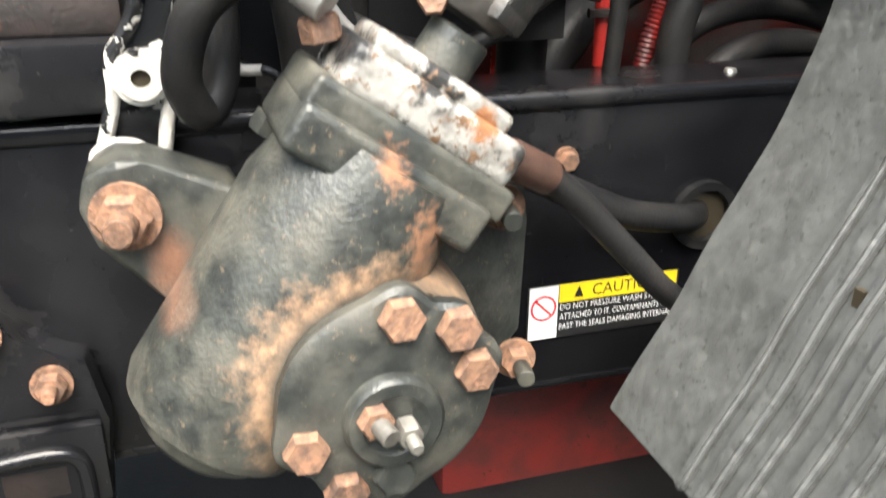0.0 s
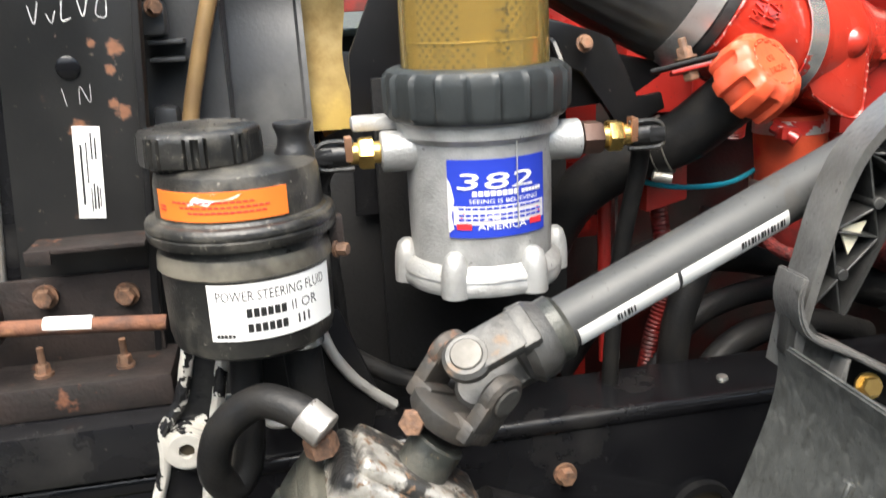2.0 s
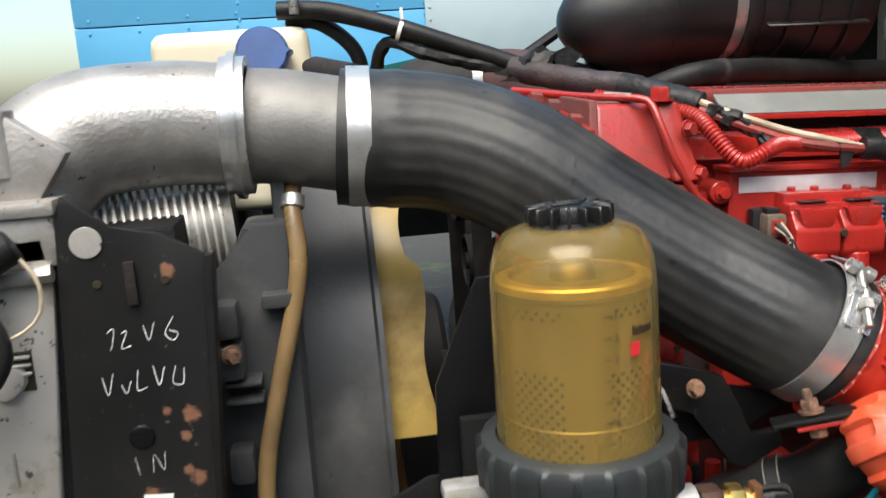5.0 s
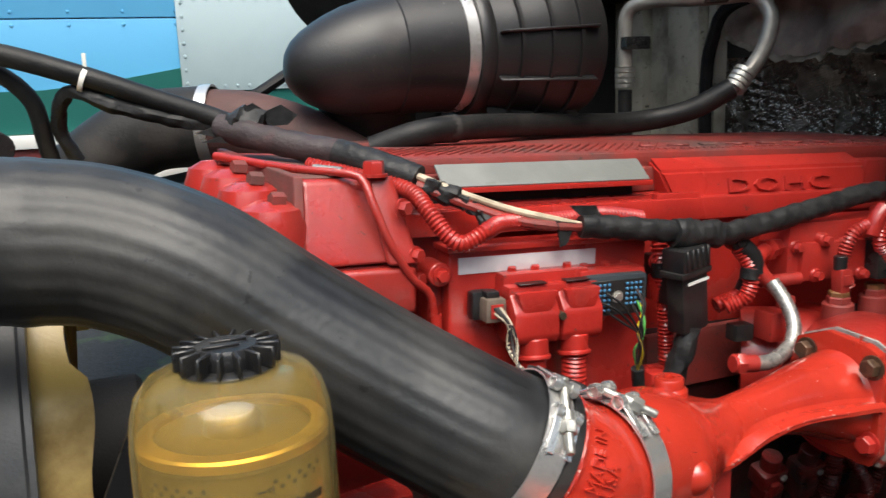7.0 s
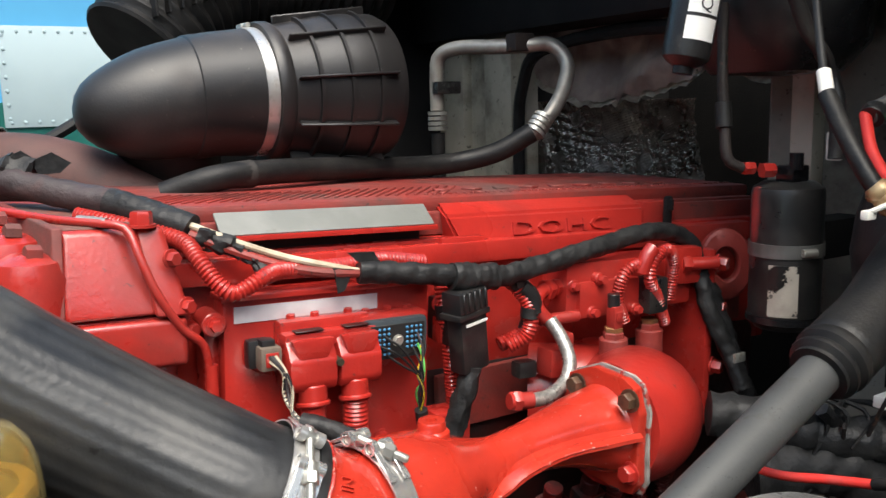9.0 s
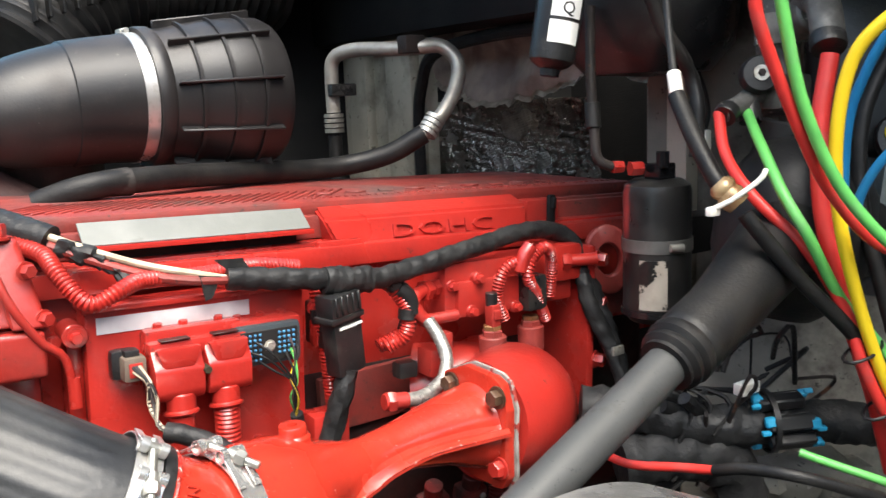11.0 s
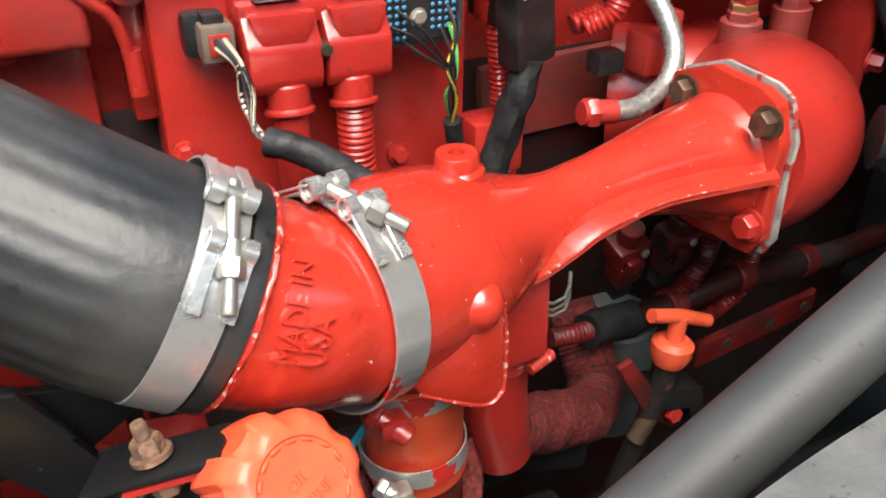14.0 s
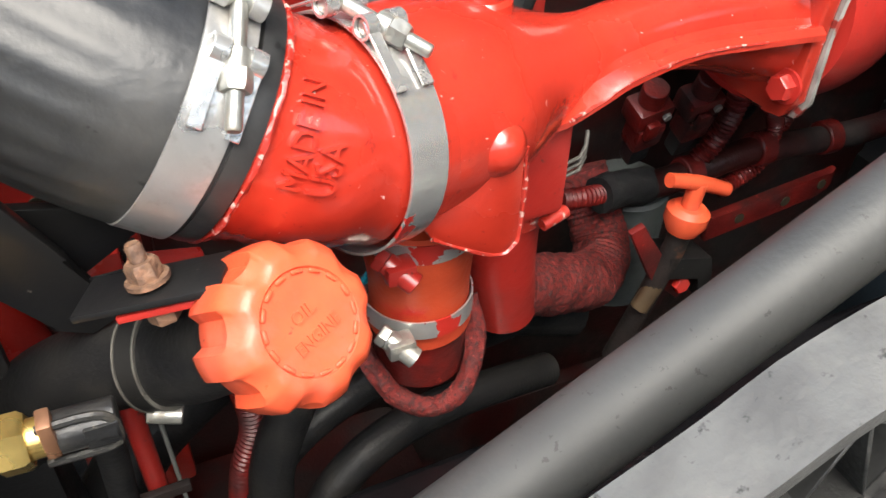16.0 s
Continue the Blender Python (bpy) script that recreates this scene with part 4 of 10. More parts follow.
strokes = [[(-0.238, 1.438), (-0.233, 1.441), (-0.235, 1.43), (-0.237, 1.425)], [(-0.228, 1.437), (-0.224, 1.438), (-0.229, 1.426), (-0.222, 1.427)],
           [(-0.212, 1.441), (-0.209, 1.43), (-0.204, 1.443)], [(-0.190, 1.446), (-0.197, 1.434), (-0.192, 1.428), (-0.188, 1.433), (-0.194, 1.436)],
           [(-0.246, 1.405), (-0.243, 1.391), (-0.238, 1.407)], [(-0.233, 1.398), (-0.23, 1.391), (-0.226, 1.4)], [(-0.22, 1.408), (-0.222, 1.393), (-0.215, 1.394)],
           [(-0.209, 1.41), (-0.206, 1.395), (-0.201, 1.408)], [(-0.193, 1.408), (-0.196, 1.396), (-0.189, 1.394), (-0.187, 1.406)],
           [(-0.231, 1.34), (-0.229, 1.326)], [(-0.219, 1.327), (-0.217, 1.341), (-0.211, 1.328), (-0.209, 1.342)]]
for i, s in enumerate(strokes):
    part("chalk_stroke", chalk(s, 0.0013 if i < 9 else 0.0007), CHALK, rad)
stick = thing("radiator_sticker", (-0.225, 0.813, 1.22), "white printed sticker on the radiator side plate", "sticker")
SM = axes((-0.2335, 0.8135, 1.233), (0, -1, 0), (1, 0, 0)) @ pose(0, 0, 0, 0, 0, -4.5)
part("paper", box((0.01, 0.0385, 0.0003), (0.0215, 0.077, 0.0006), 0.003, None, 3), WHITE, stick).data.transform(SM)
part("print", bars_bm([(0.004, 0.012, 0.0016, 0.05), (0.0085, 0.03, 0.001, 0.034), (0.0125, 0.008, 0.0012, 0.022), (0.015, 0.008, 0.0012, 0.02), (0.0125, 0.05, 0.0012, 0.022), (0.0155, 0.05, 0.0012, 0.018), (0.0105, 0.006, 0.0008, 0.02), (0.0172, 0.01, 0.0007, 0.016)]), INK, stick).data.transform(SM @ Matrix.Translation((0, 0, 0.0007)))

cac = thing("charge_air_cooler", (-0.34, 0.9, 1.0), "grimy aluminium charge air cooler end tank with louvre slots", "cooler")
CM = axes((-0.37, 0.835, 1.18), (0, -1, 0), (1, 0, 0))
part("tank", prism([(0.0, 0.0), (0.068, 0.0), (0.1, 0.297), (0.1, 0.335), (0.028, 0.33), (0.006, 0.18), (0.004, 0.14)], 0.02, CM, 0.004), ALU_SHEET, cac)
part("weld_bead", tube([(-0.35, 0.812, 1.487), (-0.31, 0.81, 1.485), (-0.268, 0.812, 1.487)], 0.0065, 8, 0.006, wrapped(0.25, 0.012)), ALUMINIUM, cac)
part("header", box((-0.315, 0.87, 1.51), (0.105, 0.11, 0.04), 0.006), ALUMINIUM, cac)
part("core", box((-0.34, 1.3, 1.33), (0.06, 0.85, 0.34), 0.004), DARK, cac)
for z in (1.416, 1.273):
    part("louvre_recess", box((-0.31 - (1.416 - z) * 0.075, 0.8147, z), (0.036, 0.0014, 0.03), 0.0005), HOLE, cac)
    for k in range(3):
        part("louvre", box((-0.31 - (1.416 - z) * 0.075, 0.8125, z + 0.011 - 0.0062 * k), (0.034, 0.003, 0.0028), 0.001, None, 1), ALU_SHEET, cac)
    part("foil_lump", lathe([(0, 0), (0.013, 0.001), (0.011, 0.005), (0, 0.007)], axes((-0.31 - (1.416 - z) * 0.075, 0.815, z - 0.008), (0, -1, 0)), 14, lambda a, r, h: r * (1 + 0.2 * math.sin(2 * a))), ALU_SHEET, cac)
part("slit", box((-0.316, 0.8145, 1.341), (0.0018, 0.0016, 0.026), 0.0004), STEEL, cac)
for x in (-0.355, -0.33, -0.308):
    part("bottom_hole", cyl((x, 0.814, 1.19), (x, 0.8155, 1.19), 0.0035, 10), HOLE, cac)

cap = thing("charge_air_pipe", (-0.2, 0.92, 1.5), "cast aluminium charge air pipe bolted onto the cooler", "pipe")
part("elbow", tube([(-0.315, 0.88, 1.49), (-0.305, 0.885, 1.535), (-0.265, 0.9, 1.575), (-0.2, 0.915, 1.583), (-0.14, 0.92, 1.578)], 0.052, 28, 0.008, lambda s, L, a: 1.0 + 0.28 * max(0, 1 - s / 0.08) ** 2 - 0.03 * s / L), ALUMINIUM, cap)
part("foot", box((-0.31, 0.87, 1.533), (0.1, 0.12, 0.012), 0.004), ALUMINIUM, cap)
part("web", prism([(-0.345, 1.535), (-0.275, 1.535), (-0.25, 1.57), (-0.29, 1.6), (-0.3, 1.57)], 0.016, Matrix.Translation((0, 0.842, 0)) @ pose(0, 0, 0, 90), 0.003), ALUMINIUM, cap)
part("post", cyl((-0.297, 0.835, 1.555), (-0.297, 0.835, 1.603), 0.012, 16), ALUMINIUM, cap)
part("clamp", ring_bm((-0.138, 0.92, 1.577), (1, 0, -0.03), 0.049, 0.057, 0.02), BAND, cap, "folded steel band clamp")
part("clamp_ridge", ring_bm((-0.138, 0.92, 1.577), (1, 0, -0.03), 0.05, 0.061, 0.006), BAND, cap)
part("sleeve", tube([(-0.128, 0.92, 1.576), (-0.1, 0.919, 1.573), (-0.06, 0.917, 1.565), (-0.03, 0.914, 1.558)], 0.048, 32), PIPE_ALU, cap)

shroud = thing("fan_shroud", (-0.1, 1.2, 0.9), "dark grey plastic fan shroud with a round rim", "shroud")
part("rim", lathe([(0.345, 0), (0.347, 0.003), (0.345, 0.006), (0.345, 0.07), (0.348, 0.073), (0.348, 0.078), (0.333, 0.078), (0.333, 0.0), (0.345, 1e-5)], axes((-0.108, 1.275, 1.24), (1, 0, 0), (0, 0, 1)), 72), SHROUD, shroud)
part("box_side", prism([(-0.19, 1.02), (-0.105, 1.02), (-0.105, 1.5), (-0.14, 1.5), (-0.155, 1.465), (-0.182, 1.45)], 0.04, Matrix.Translation((0, 0.93, 0)) @ pose(0, 0, 0, 90), 0.006), SHROUD, shroud)
part("back_panel", box((-0.11, 1.3, 1.24), (0.012, 0.8, 0.6), 0.003), SHROUD, shroud)
for z in (1.425, 1.3, 1.39):
    part("lug", box((-0.16, 0.873, z), (0.022, 0.03, 0.03), 0.007), SHROUD, shroud)
for z in (1.37, 1.355, 1.26):
    part("rib", box((-0.152, 0.88, z), (0.03, 0.03, 0.004), 0.0015), SHROUD, shroud)
part("bolt", bolt_bm((-0.158, 0.858, 1.399), (0.4, -1, 0), 0.006, 0.008, 0.008), RUST_BOLT, shroud)

fan = thing("cooling_fan", (0.0, 1.275, 1.24), "yellowed plastic ring fan behind the radiator", "fan")
FAN = [153.5 + 60 * k for k in range(6)]
for a0 in FAN:
    rows_ = []
    bm = bmesh.new()
    for i in range(17):
        a = math.radians(a0 - 21 + 42 * i / 16)
        lean = 0.004 * math.sin(i * 0.7)
        rows_.append([bm.verts.new((x, 1.275 + r * math.cos(a), 1.24 + r * math.sin(a))) for x, r in ((-0.034, 0.322), (-0.034, 0.326), (-0.01, 0.327), (0.011 - lean - 0.01 * (i < 5), 0.326), (0.011 - lean - 0.01 * (i < 5), 0.322))])
    for p, q in zip(rows_, rows_[1:]):
        for k in range(5):
            bm.faces.new((p[k], p[(k + 1) % 5], q[(k + 1) % 5], q[k]))
    bm.faces.new(rows_[0])
    bm.faces.new(rows_[-1][::-1])
    part("blade_tip", bm, YELLOW_FAN, fan, "yellowed flared blade tip")
part("hub", cyl((-0.03, 1.275, 1.24), (0.06, 1.275, 1.24), 0.09, 32), DARK, fan)
for k in range(6):
    a = math.radians(60 * k + 153.5)
    bm = bmesh.new()
    rows = []
    for i in range(9):
        r = 0.08 + 0.235 * i / 8
        rows.append([])
        for j in range(5):
            u = (j / 4 - 0.5) * (0.1 + 0.13 * i / 8)
            x = -0.012 + u * 0.2 + 0.008 * math.cos(j * 0.8)
            ang = a + u / max(r, 0.1)
            rows[-1].append(bm.verts.new((x, 1.275 + r * math.cos(ang), 1.24 + r * math.sin(ang))))
    for p, q in zip(rows, rows[1:]):
        for j in range(4):
            bm.faces.new((p[j], p[j + 1], q[j + 1], q[j]))
    bmesh.ops.solidify(bm, geom=bm.faces[:], thickness=0.005)
    part("blade", bm, YELLOW_FAN, fan)

tube_b = thing("overflow_tube", (-0.13, 0.88, 1.3), "bent brown nylon overflow tube clipped to the fan shroud", "tube")
part("pipe", tube([(-0.095, 0.925, 1.535), (-0.1, 0.9, 1.51), (-0.098, 0.885, 1.47), (-0.105, 0.88, 1.43), (-0.125, 0.872, 1.36), (-0.14, 0.865, 1.3), (-0.146, 0.86, 1.24)], 0.0075, 12), TUBE_BROWN, tube_b)
part("clip", box((-0.118, 0.884, 1.435), (0.026, 0.02, 0.012), 0.002), SHROUD, tube_b)
part("clamp", ring_bm((-0.099, 0.901, 1.512), (0.1, 0.5, 1), 0.0075, 0.0098, 0.01, 20), BAND, tube_b)

# ---- rusty brackets under the radiator ----
mount = thing("radiator_mount", (-0.26, 0.8, 1.0), "rusty steel radiator mounting bracket with bolts", "bracket")
part("shelf", box((-0.225, 0.795, 1.216), (0.092, 0.04, 0.004), 0.001, None), RUST_DARK, mount, "rusty slotted strip")
part("shelf_lip", box((-0.262, 0.776, 1.212), (0.02, 0.004, 0.012), 0.001), RUST_DARK, mount)
part("back_plate", box((-0.25, 0.812, 1.125), (0.14, 0.006, 0.12), 0.002), RUST_DARK, mount)
part("base_block", box((-0.245, 0.79, 1.095), (0.15, 0.07, 0.03), 0.006), RUST_DARK, mount)
part("lower_block", box((-0.245, 0.775, 1.055), (0.165, 0.09, 0.05), 0.008), BLACK, mount)
for x, z in ((-0.27, 1.17), (-0.205, 1.165)):
    part("bolt", bolt_bm((x, 0.808, z), (0, -1, 0), 0.008, 0.008, 0.01), RUST_BOLT, mount)
for x in (-0.275, -0.21):
    part("stud", joined(bolt_bm((x, 0.78, 1.11), (0, 0, 1), 0.006, 0.008, 0.008), cyl((x, 0.78, 1.115), (x, 0.78, 1.135), 0.003, 10)), RUST_BOLT, mount)
stay = thing("radiator_stay", (-0.25, 0.76, 1.13), "rusty stay rod with a band of white tape", "rod")
part("rod", tube([(-0.36, 0.762, 1.163), (-0.3, 0.762, 1.161), (-0.2, 0.757, 1.156), (-0.168, 0.755, 1.154)], 0.0065, 12), RUST, stay)
part("tape", tube([(-0.262, 0.761, 1.16), (-0.225, 0.759, 1.158)], 0.0072, 14), WHITE, stay)
part("block", box((-0.315, 0.765, 1.165), (0.04, 0.03, 0.035), 0.006), RUST_DARK, stay)
part("bolt", bolt_bm((-0.31, 0.75, 1.178), (0, -1, 0.2), 0.006, 0.006, 0.008), RUST_BOLT, stay)
side = thing("front_cross_member", (-0.45, 0.9, 0.6), "black front cross member beside the cooler", "cross member")
part("beam", box((-0.5, 0.86, 1.09), (0.5, 0.1, 0.07), 0.01), RUST_DARK, side)
part("leg", box((-0.6, 0.87, 0.53), (0.1, 0.08, 1.06), 0.01), DARK, side)
hose_l = thing("coolant_hose", (-0.4, 0.8, 1.2), "grey dusty rubber hose with an open black end", "hose")
part("pipe", tube([(-0.4, 0.775, 1.57), (-0.352, 0.78, 1.546), (-0.326, 0.78, 1.497), (-0.306, 0.78, 1.464), (-0.3, 0.78, 1.438), (-0.314, 0.78, 1.416), (-0.337, 0.78, 1.407), (-0.361, 0.78, 1.395), (-0.43, 0.77, 1.37)], 0.0085, 14), RUBBER_DUSTY, hose_l)
part("spigot", cyl((-0.325, 0.79, 1.49), (-0.287, 0.8, 1.511), 0.0125, 18), RUBBER, hose_l)
part("cable_tie", tube([(-0.333, 0.782, 1.49), (-0.33, 0.778, 1.46), (-0.3, 0.785, 1.447), (-0.275, 0.79, 1.46), (-0.272, 0.792, 1.485), (-0.285, 0.795, 1.505)], 0.0016, 6), WIRE_CREAM, hose_l)
pipe_l = thing("lower_pipe", (-0.39, 0.85, 1.0), "grey painted pipe beside the cooler", "pipe")
part("pipe", tube([(-0.362, 0.85, 1.45), (-0.375, 0.85, 1.32), (-0.394, 0.85, 1.178), (-0.4, 0.85, 1.1)], 0.016, 16), SHROUD, pipe_l)
bar_l = thing("cooler_line", (-0.4, 0.9, 1.55), "grey line with a clip in front of the cooler", "pipe")
part("pipe", tube([(-0.5, 0.93, 1.565), (-0.4, 0.93, 1.57), (-0.31, 0.93, 1.565)], 0.0085, 12), RUBBER_DUSTY, bar_l)
part("clip", joined(ring_bm((-0.375, 0.93, 1.57), (1, 0, 0), 0.008, 0.012, 0.012, 20), box((-0.372, 0.925, 1.54), (0.01, 0.004, 0.04), 0.001)), RUST_DARK, bar_l)

# ---- added near-black filler for the shade under the engine ----
und = thing("underbody", (0.5, 1.2, 0.5), "added near-black underside filler with a red sump side", "underbody", kind="structure")
# Dark floor stands in for deep shade and stops ground bounce.
part("shade_floor", box((0.5, 1.35, 0.52), (2.4, 1.2, 0.02), 0.004), DARK, und)
part("filler_beam", box((0.55, 1.2, 0.6), (0.12, 1.7, 0.14), 0.02), DARK, und)
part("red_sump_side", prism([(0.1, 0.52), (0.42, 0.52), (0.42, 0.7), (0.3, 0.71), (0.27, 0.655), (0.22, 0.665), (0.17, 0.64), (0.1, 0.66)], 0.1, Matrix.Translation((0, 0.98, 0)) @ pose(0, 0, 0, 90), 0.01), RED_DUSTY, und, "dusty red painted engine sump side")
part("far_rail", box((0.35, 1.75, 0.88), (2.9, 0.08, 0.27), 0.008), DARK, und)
# Added dark plate hides the view past the cooler.
part("gap_filler", box((-0.52, 1.02, 1.25), (0.3, 0.02, 0.7), 0.004), RUBBER_DUSTY, und, "dark filler plate in the gap beside the cooler")
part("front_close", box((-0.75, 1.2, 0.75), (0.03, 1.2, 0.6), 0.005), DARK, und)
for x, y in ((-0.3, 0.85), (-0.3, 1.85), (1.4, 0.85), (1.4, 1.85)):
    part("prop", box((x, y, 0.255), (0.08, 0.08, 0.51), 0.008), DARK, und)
fins = thing("radiator_top_tank", (-0.2, 0.93, 1.45), "dusty aluminium finned tank behind the radiator plate", "radiator tank")
part("tank", tube([(-0.262, 0.915, 1.484), (-0.23, 0.92, 1.486), (-0.19, 0.928, 1.489), (-0.155, 0.935, 1.49)], 0.036, 28), ALU_SHEET, fins)
for k in range(15):
    part("fin", ring_bm((-0.256 + 0.0066 * k, 0.916 + 0.0012 * k, 1.4845 + 0.0004 * k), (1, 0.18, 0.06), 0.0345, 0.0455, 0.0024, 32), ALU_SHEET, fins)

# Unseen wheel added so its bulk blocks light from the side below.
whl = thing("unseen_wheel_block", (0.62, 0.42, 0.0), "unseen tyre and rim added under the arch to block low light", "wheel")
part("tyre", lathe([(0.3, -0.13), (0.47, -0.14), (0.505, -0.12), (0.515, -0.08), (0.515, 0.08), (0.505, 0.12), (0.47, 0.14), (0.3, 0.13)], axes((0.62, 0.4, 0.515), (0, 1, 0)), 64), RUBBER, whl)
part("rim", lathe([(0, -0.05), (0.1, -0.06), (0.16, -0.03), (0.29, -0.02), (0.305, -0.1), (0.305, 0.1), (0, 0.1)], axes((0.62, 0.4, 0.515), (0, 1, 0)), 48), STEEL, whl)
GRIT = surface("dark_grit", (0.02, 0.019, 0.017), (0.05, 0.046, 0.04), 0.9, 0, 80)
PEELED_BARE = surface("bare_cast_with_paint_flakes", (0.6, 0.58, 0.53), (0.46, 0.44, 0.4), 0.4, 0.25, 40, bump=0.4, third=(0.012, 0.012, 0.013), third_scale=34, third_mix=(0.57, 0.58), third_rough=0.25)
GUSSET_GREY = surface("satin_grey_casting", (0.36, 0.35, 0.33), (0.27, 0.26, 0.245), 0.4, 0.3, 30, bump=0.25, third=(0.012, 0.012, 0.013), third_scale=16, third_mix=(0.62, 0.63), third_rough=0.25)

# ---- steering gear ----
gear = thing("steering_gear", (-0.05, 0.62, 0.8), "oily cast-iron steering gear box with rusty bolts", "steering gear")
GA = Vector((-0.137, 0.612, 0.861))
GD = Vector((0.575, 0.0, 0.818)).normalized()
GM = axes(GA, GD, (0.818, 0, -0.575))
part("housing", lathe([(0, -0.012), (0.05, -0.012), (0.06, -0.006), (0.064, 0.006), (0.0645, 0.06), (0.066, 0.1), (0.067, 0.15), (0.062, 0.175), (0.058, 0.2), (0, 0.2)], GM, 96), GEAR_BODY, gear)
part("end_bulge", lathe([(0, -0.03), (0.035, -0.028), (0.045, -0.02), (0.048, -0.008), (0, -0.008)], GM, 36), GEAR_BODY, gear)
SC = Vector((-0.041, 0.548, 0.896))
part("sector_housing", lathe([(0, -0.15), (0.08, -0.15), (0.081, -0.06), (0.077, -0.03), (0.073, -0.014), (0.071, -0.002), (0, -0.002)], axes(SC + Vector((-0.004, 0, 0)), (0, -1, 0)), 48, lambda a, r, z: r * (1 + 0.05 * math.cos(2 * a + 0.8))), GEAR_BODY, gear)
part("sector_cover", lathe([(0, 0), (0.0635, 0), (0.065, 0.003), (0.0645, 0.011), (0.061, 0.014), (0.05, 0.015), (0.032, 0.0165), (0, 0.0165)], axes(SC + Vector((0, -0.002, 0)), (0, -1, 0)), 120, lambda a, r, z: r + (0.009 * max(math.exp(-((math.degrees(a) - q + 180) % 360 - 180) ** 2 / 180) for q in (82.7, 46.8, 17, 203.7, 243, 271)) if r > 0.06 else 0)), GEAR_IRON, gear)
part("boss", lathe([(0, 0.012), (0.0305, 0.012), (0.03, 0.025), (0.0275, 0.028), (0.02, 0.0285), (0.018, 0.027), (0, 0.027)], axes(SC + Vector((0.001, 0, -0.008)), (0, -1, 0)), 40), GEAR_IRON, gear)
part("adjuster_nut", bolt_bm(SC + Vector((-0.012, -0.027, -0.001)), (0.1, -1, 0), 0.0105, 0.009), RUST_BOLT, gear)
part("adjuster_stud", joined(cyl(SC + Vector((-0.012, -0.03, -0.001)), SC + Vector((-0.006, -0.046, -0.004)), 0.006, 12), bolt_bm(SC + Vector((0.006, -0.027, -0.01)), (0.1, -1, -0.1), 0.0085, 0.012, 0, 0.01)), DULL_STEEL, gear)
for deg, rr_, mat in ((82.7, 0.0555, RUST_BOLT), (46.8, 0.0603, RUST_BOLT), (17, 0.0544, RUST_BOLT), (203.7, 0.0546, RUST_BOLT), (243, 0.0616, RUST_BOLT), (271, 0.048, GEAR_IRON)):
    a = math.radians(deg)
    part("bolt", bolt_bm(SC + Vector((rr_ * math.cos(a), -0.013, rr_ * math.sin(a))), (0.05 * math.cos(deg), -1, 0.05 * math.sin(deg)), 0.0136, 0.0125), mat, gear)
for k in range(12):
    part("cast_mark", box((-0.068 + 0.0035 * (k % 6), 0.5318, 0.9 - 0.012 * (k // 6) + 0.004 * (k % 6) * 0.9), (0.0022, 0.002, 0.004), 0.0006, None, 1), GEAR_RUSTY, gear)
part("left_ear", prism([(-0.198, 0.965), (-0.206, 0.99), (-0.2, 1.012), (-0.182, 1.021), (-0.165, 1.018), (-0.11, 0.998), (-0.09, 0.93), (-0.13, 0.885), (-0.145, 0.905)], 0.05, Matrix.Translation((0, 0.7, 0)) @ pose(0, 0, 0, 90), 0.006), GEAR_BODY, gear)
part("right_ear", prism([(0.02, 0.985), (0.07, 1.0), (0.092, 0.985), (0.097, 0.95), (0.094, 0.86), (0.08, 0.84), (0.03, 0.85)], 0.03, Matrix.Translation((0, 0.69, 0)) @ pose(0, 0, 0, 90), 0.004), GEAR_IRON, gear)
for p, r in (((-0.178, 0.648, 0.986), 0.017), ((0.072, 0.652, 0.966), 0.013), ((0.082, 0.64, 0.848), 0.012)):
    b = part("bolt", bolt_bm(p, (-0.15, -1, 0), r, 0.012, 0.012), RUST_BOLT, gear)
    part("stud", cyl(Vector(p) + Vector((0, -0.01, 0)), Vector(p) + Vector((-0.004, -0.034, 0)), r * 0.55, 12), RUST_BOLT if p[0] < 0 else GEAR_IRON, b)
part("top_flange", box((-0.003, -0.0, 0.192), (0.132, 0.1, 0.03), 0.006, GM, 3), GEAR_BODY, gear)
for x in (-0.058, 0.058):
    part("flange_bolt", bolt_bm(GM @ Vector((x, 0.045, 0.178)), -GD, 0.012, 0.014), GEAR_IRON, gear)
part("valve_flange", box((0.002, 0.002, 0.212), (0.142, 0.088, 0.022), 0.005, GM, 3), GEAR_BODY, gear)
vb = part("valve_body", joined(box((0.004, 0.0, 0.235), (0.126, 0.072, 0.03), 0.008, GM, 3), box((0.0, 0.0, 0.254), (0.1, 0.06, 0.014), 0.006, GM, 3)), VALVE, gear, "scraped valve body with flaking paint")
for x in (-0.03, 0.0, 0.032, 0.056):
    part("plug", lathe([(0, 0), (0.011, 0), (0.011, 0.006), (0.0075, 0.0075), (0.006, 0.003), (0, 0.003)], axes(GM @ Vector((x, 0.0345, 0.236 - 0.003 * (x > 0))), GM.to_3x3() @ Vector((0, 1, 0))), 18), VALVE, vb)
part("port_nut", bolt_bm(GM @ Vector((-0.066, 0.01, 0.236)), GM.to_3x3() @ Vector((-0.7, 0, 0.7)), 0.0125, 0.014), RUST_BOLT, vb)
part("input_shaft", cyl(GM @ Vector((0, 0, 0.25)), GM @ Vector((0, 0, 0.285)), 0.02, 24), GEAR_IRON, gear)

# ---- steering shaft ----
shaft = thing("steering_shaft", (0.4, 0.66, 1.25), "grey steering shaft with universal joint and white stickers", "steering shaft")
SD = Vector((1.0, 0.0716, 0.4159)).normalized()
J = Vector((0.062, 0.616, 1.1432)) - SD * 0.0085


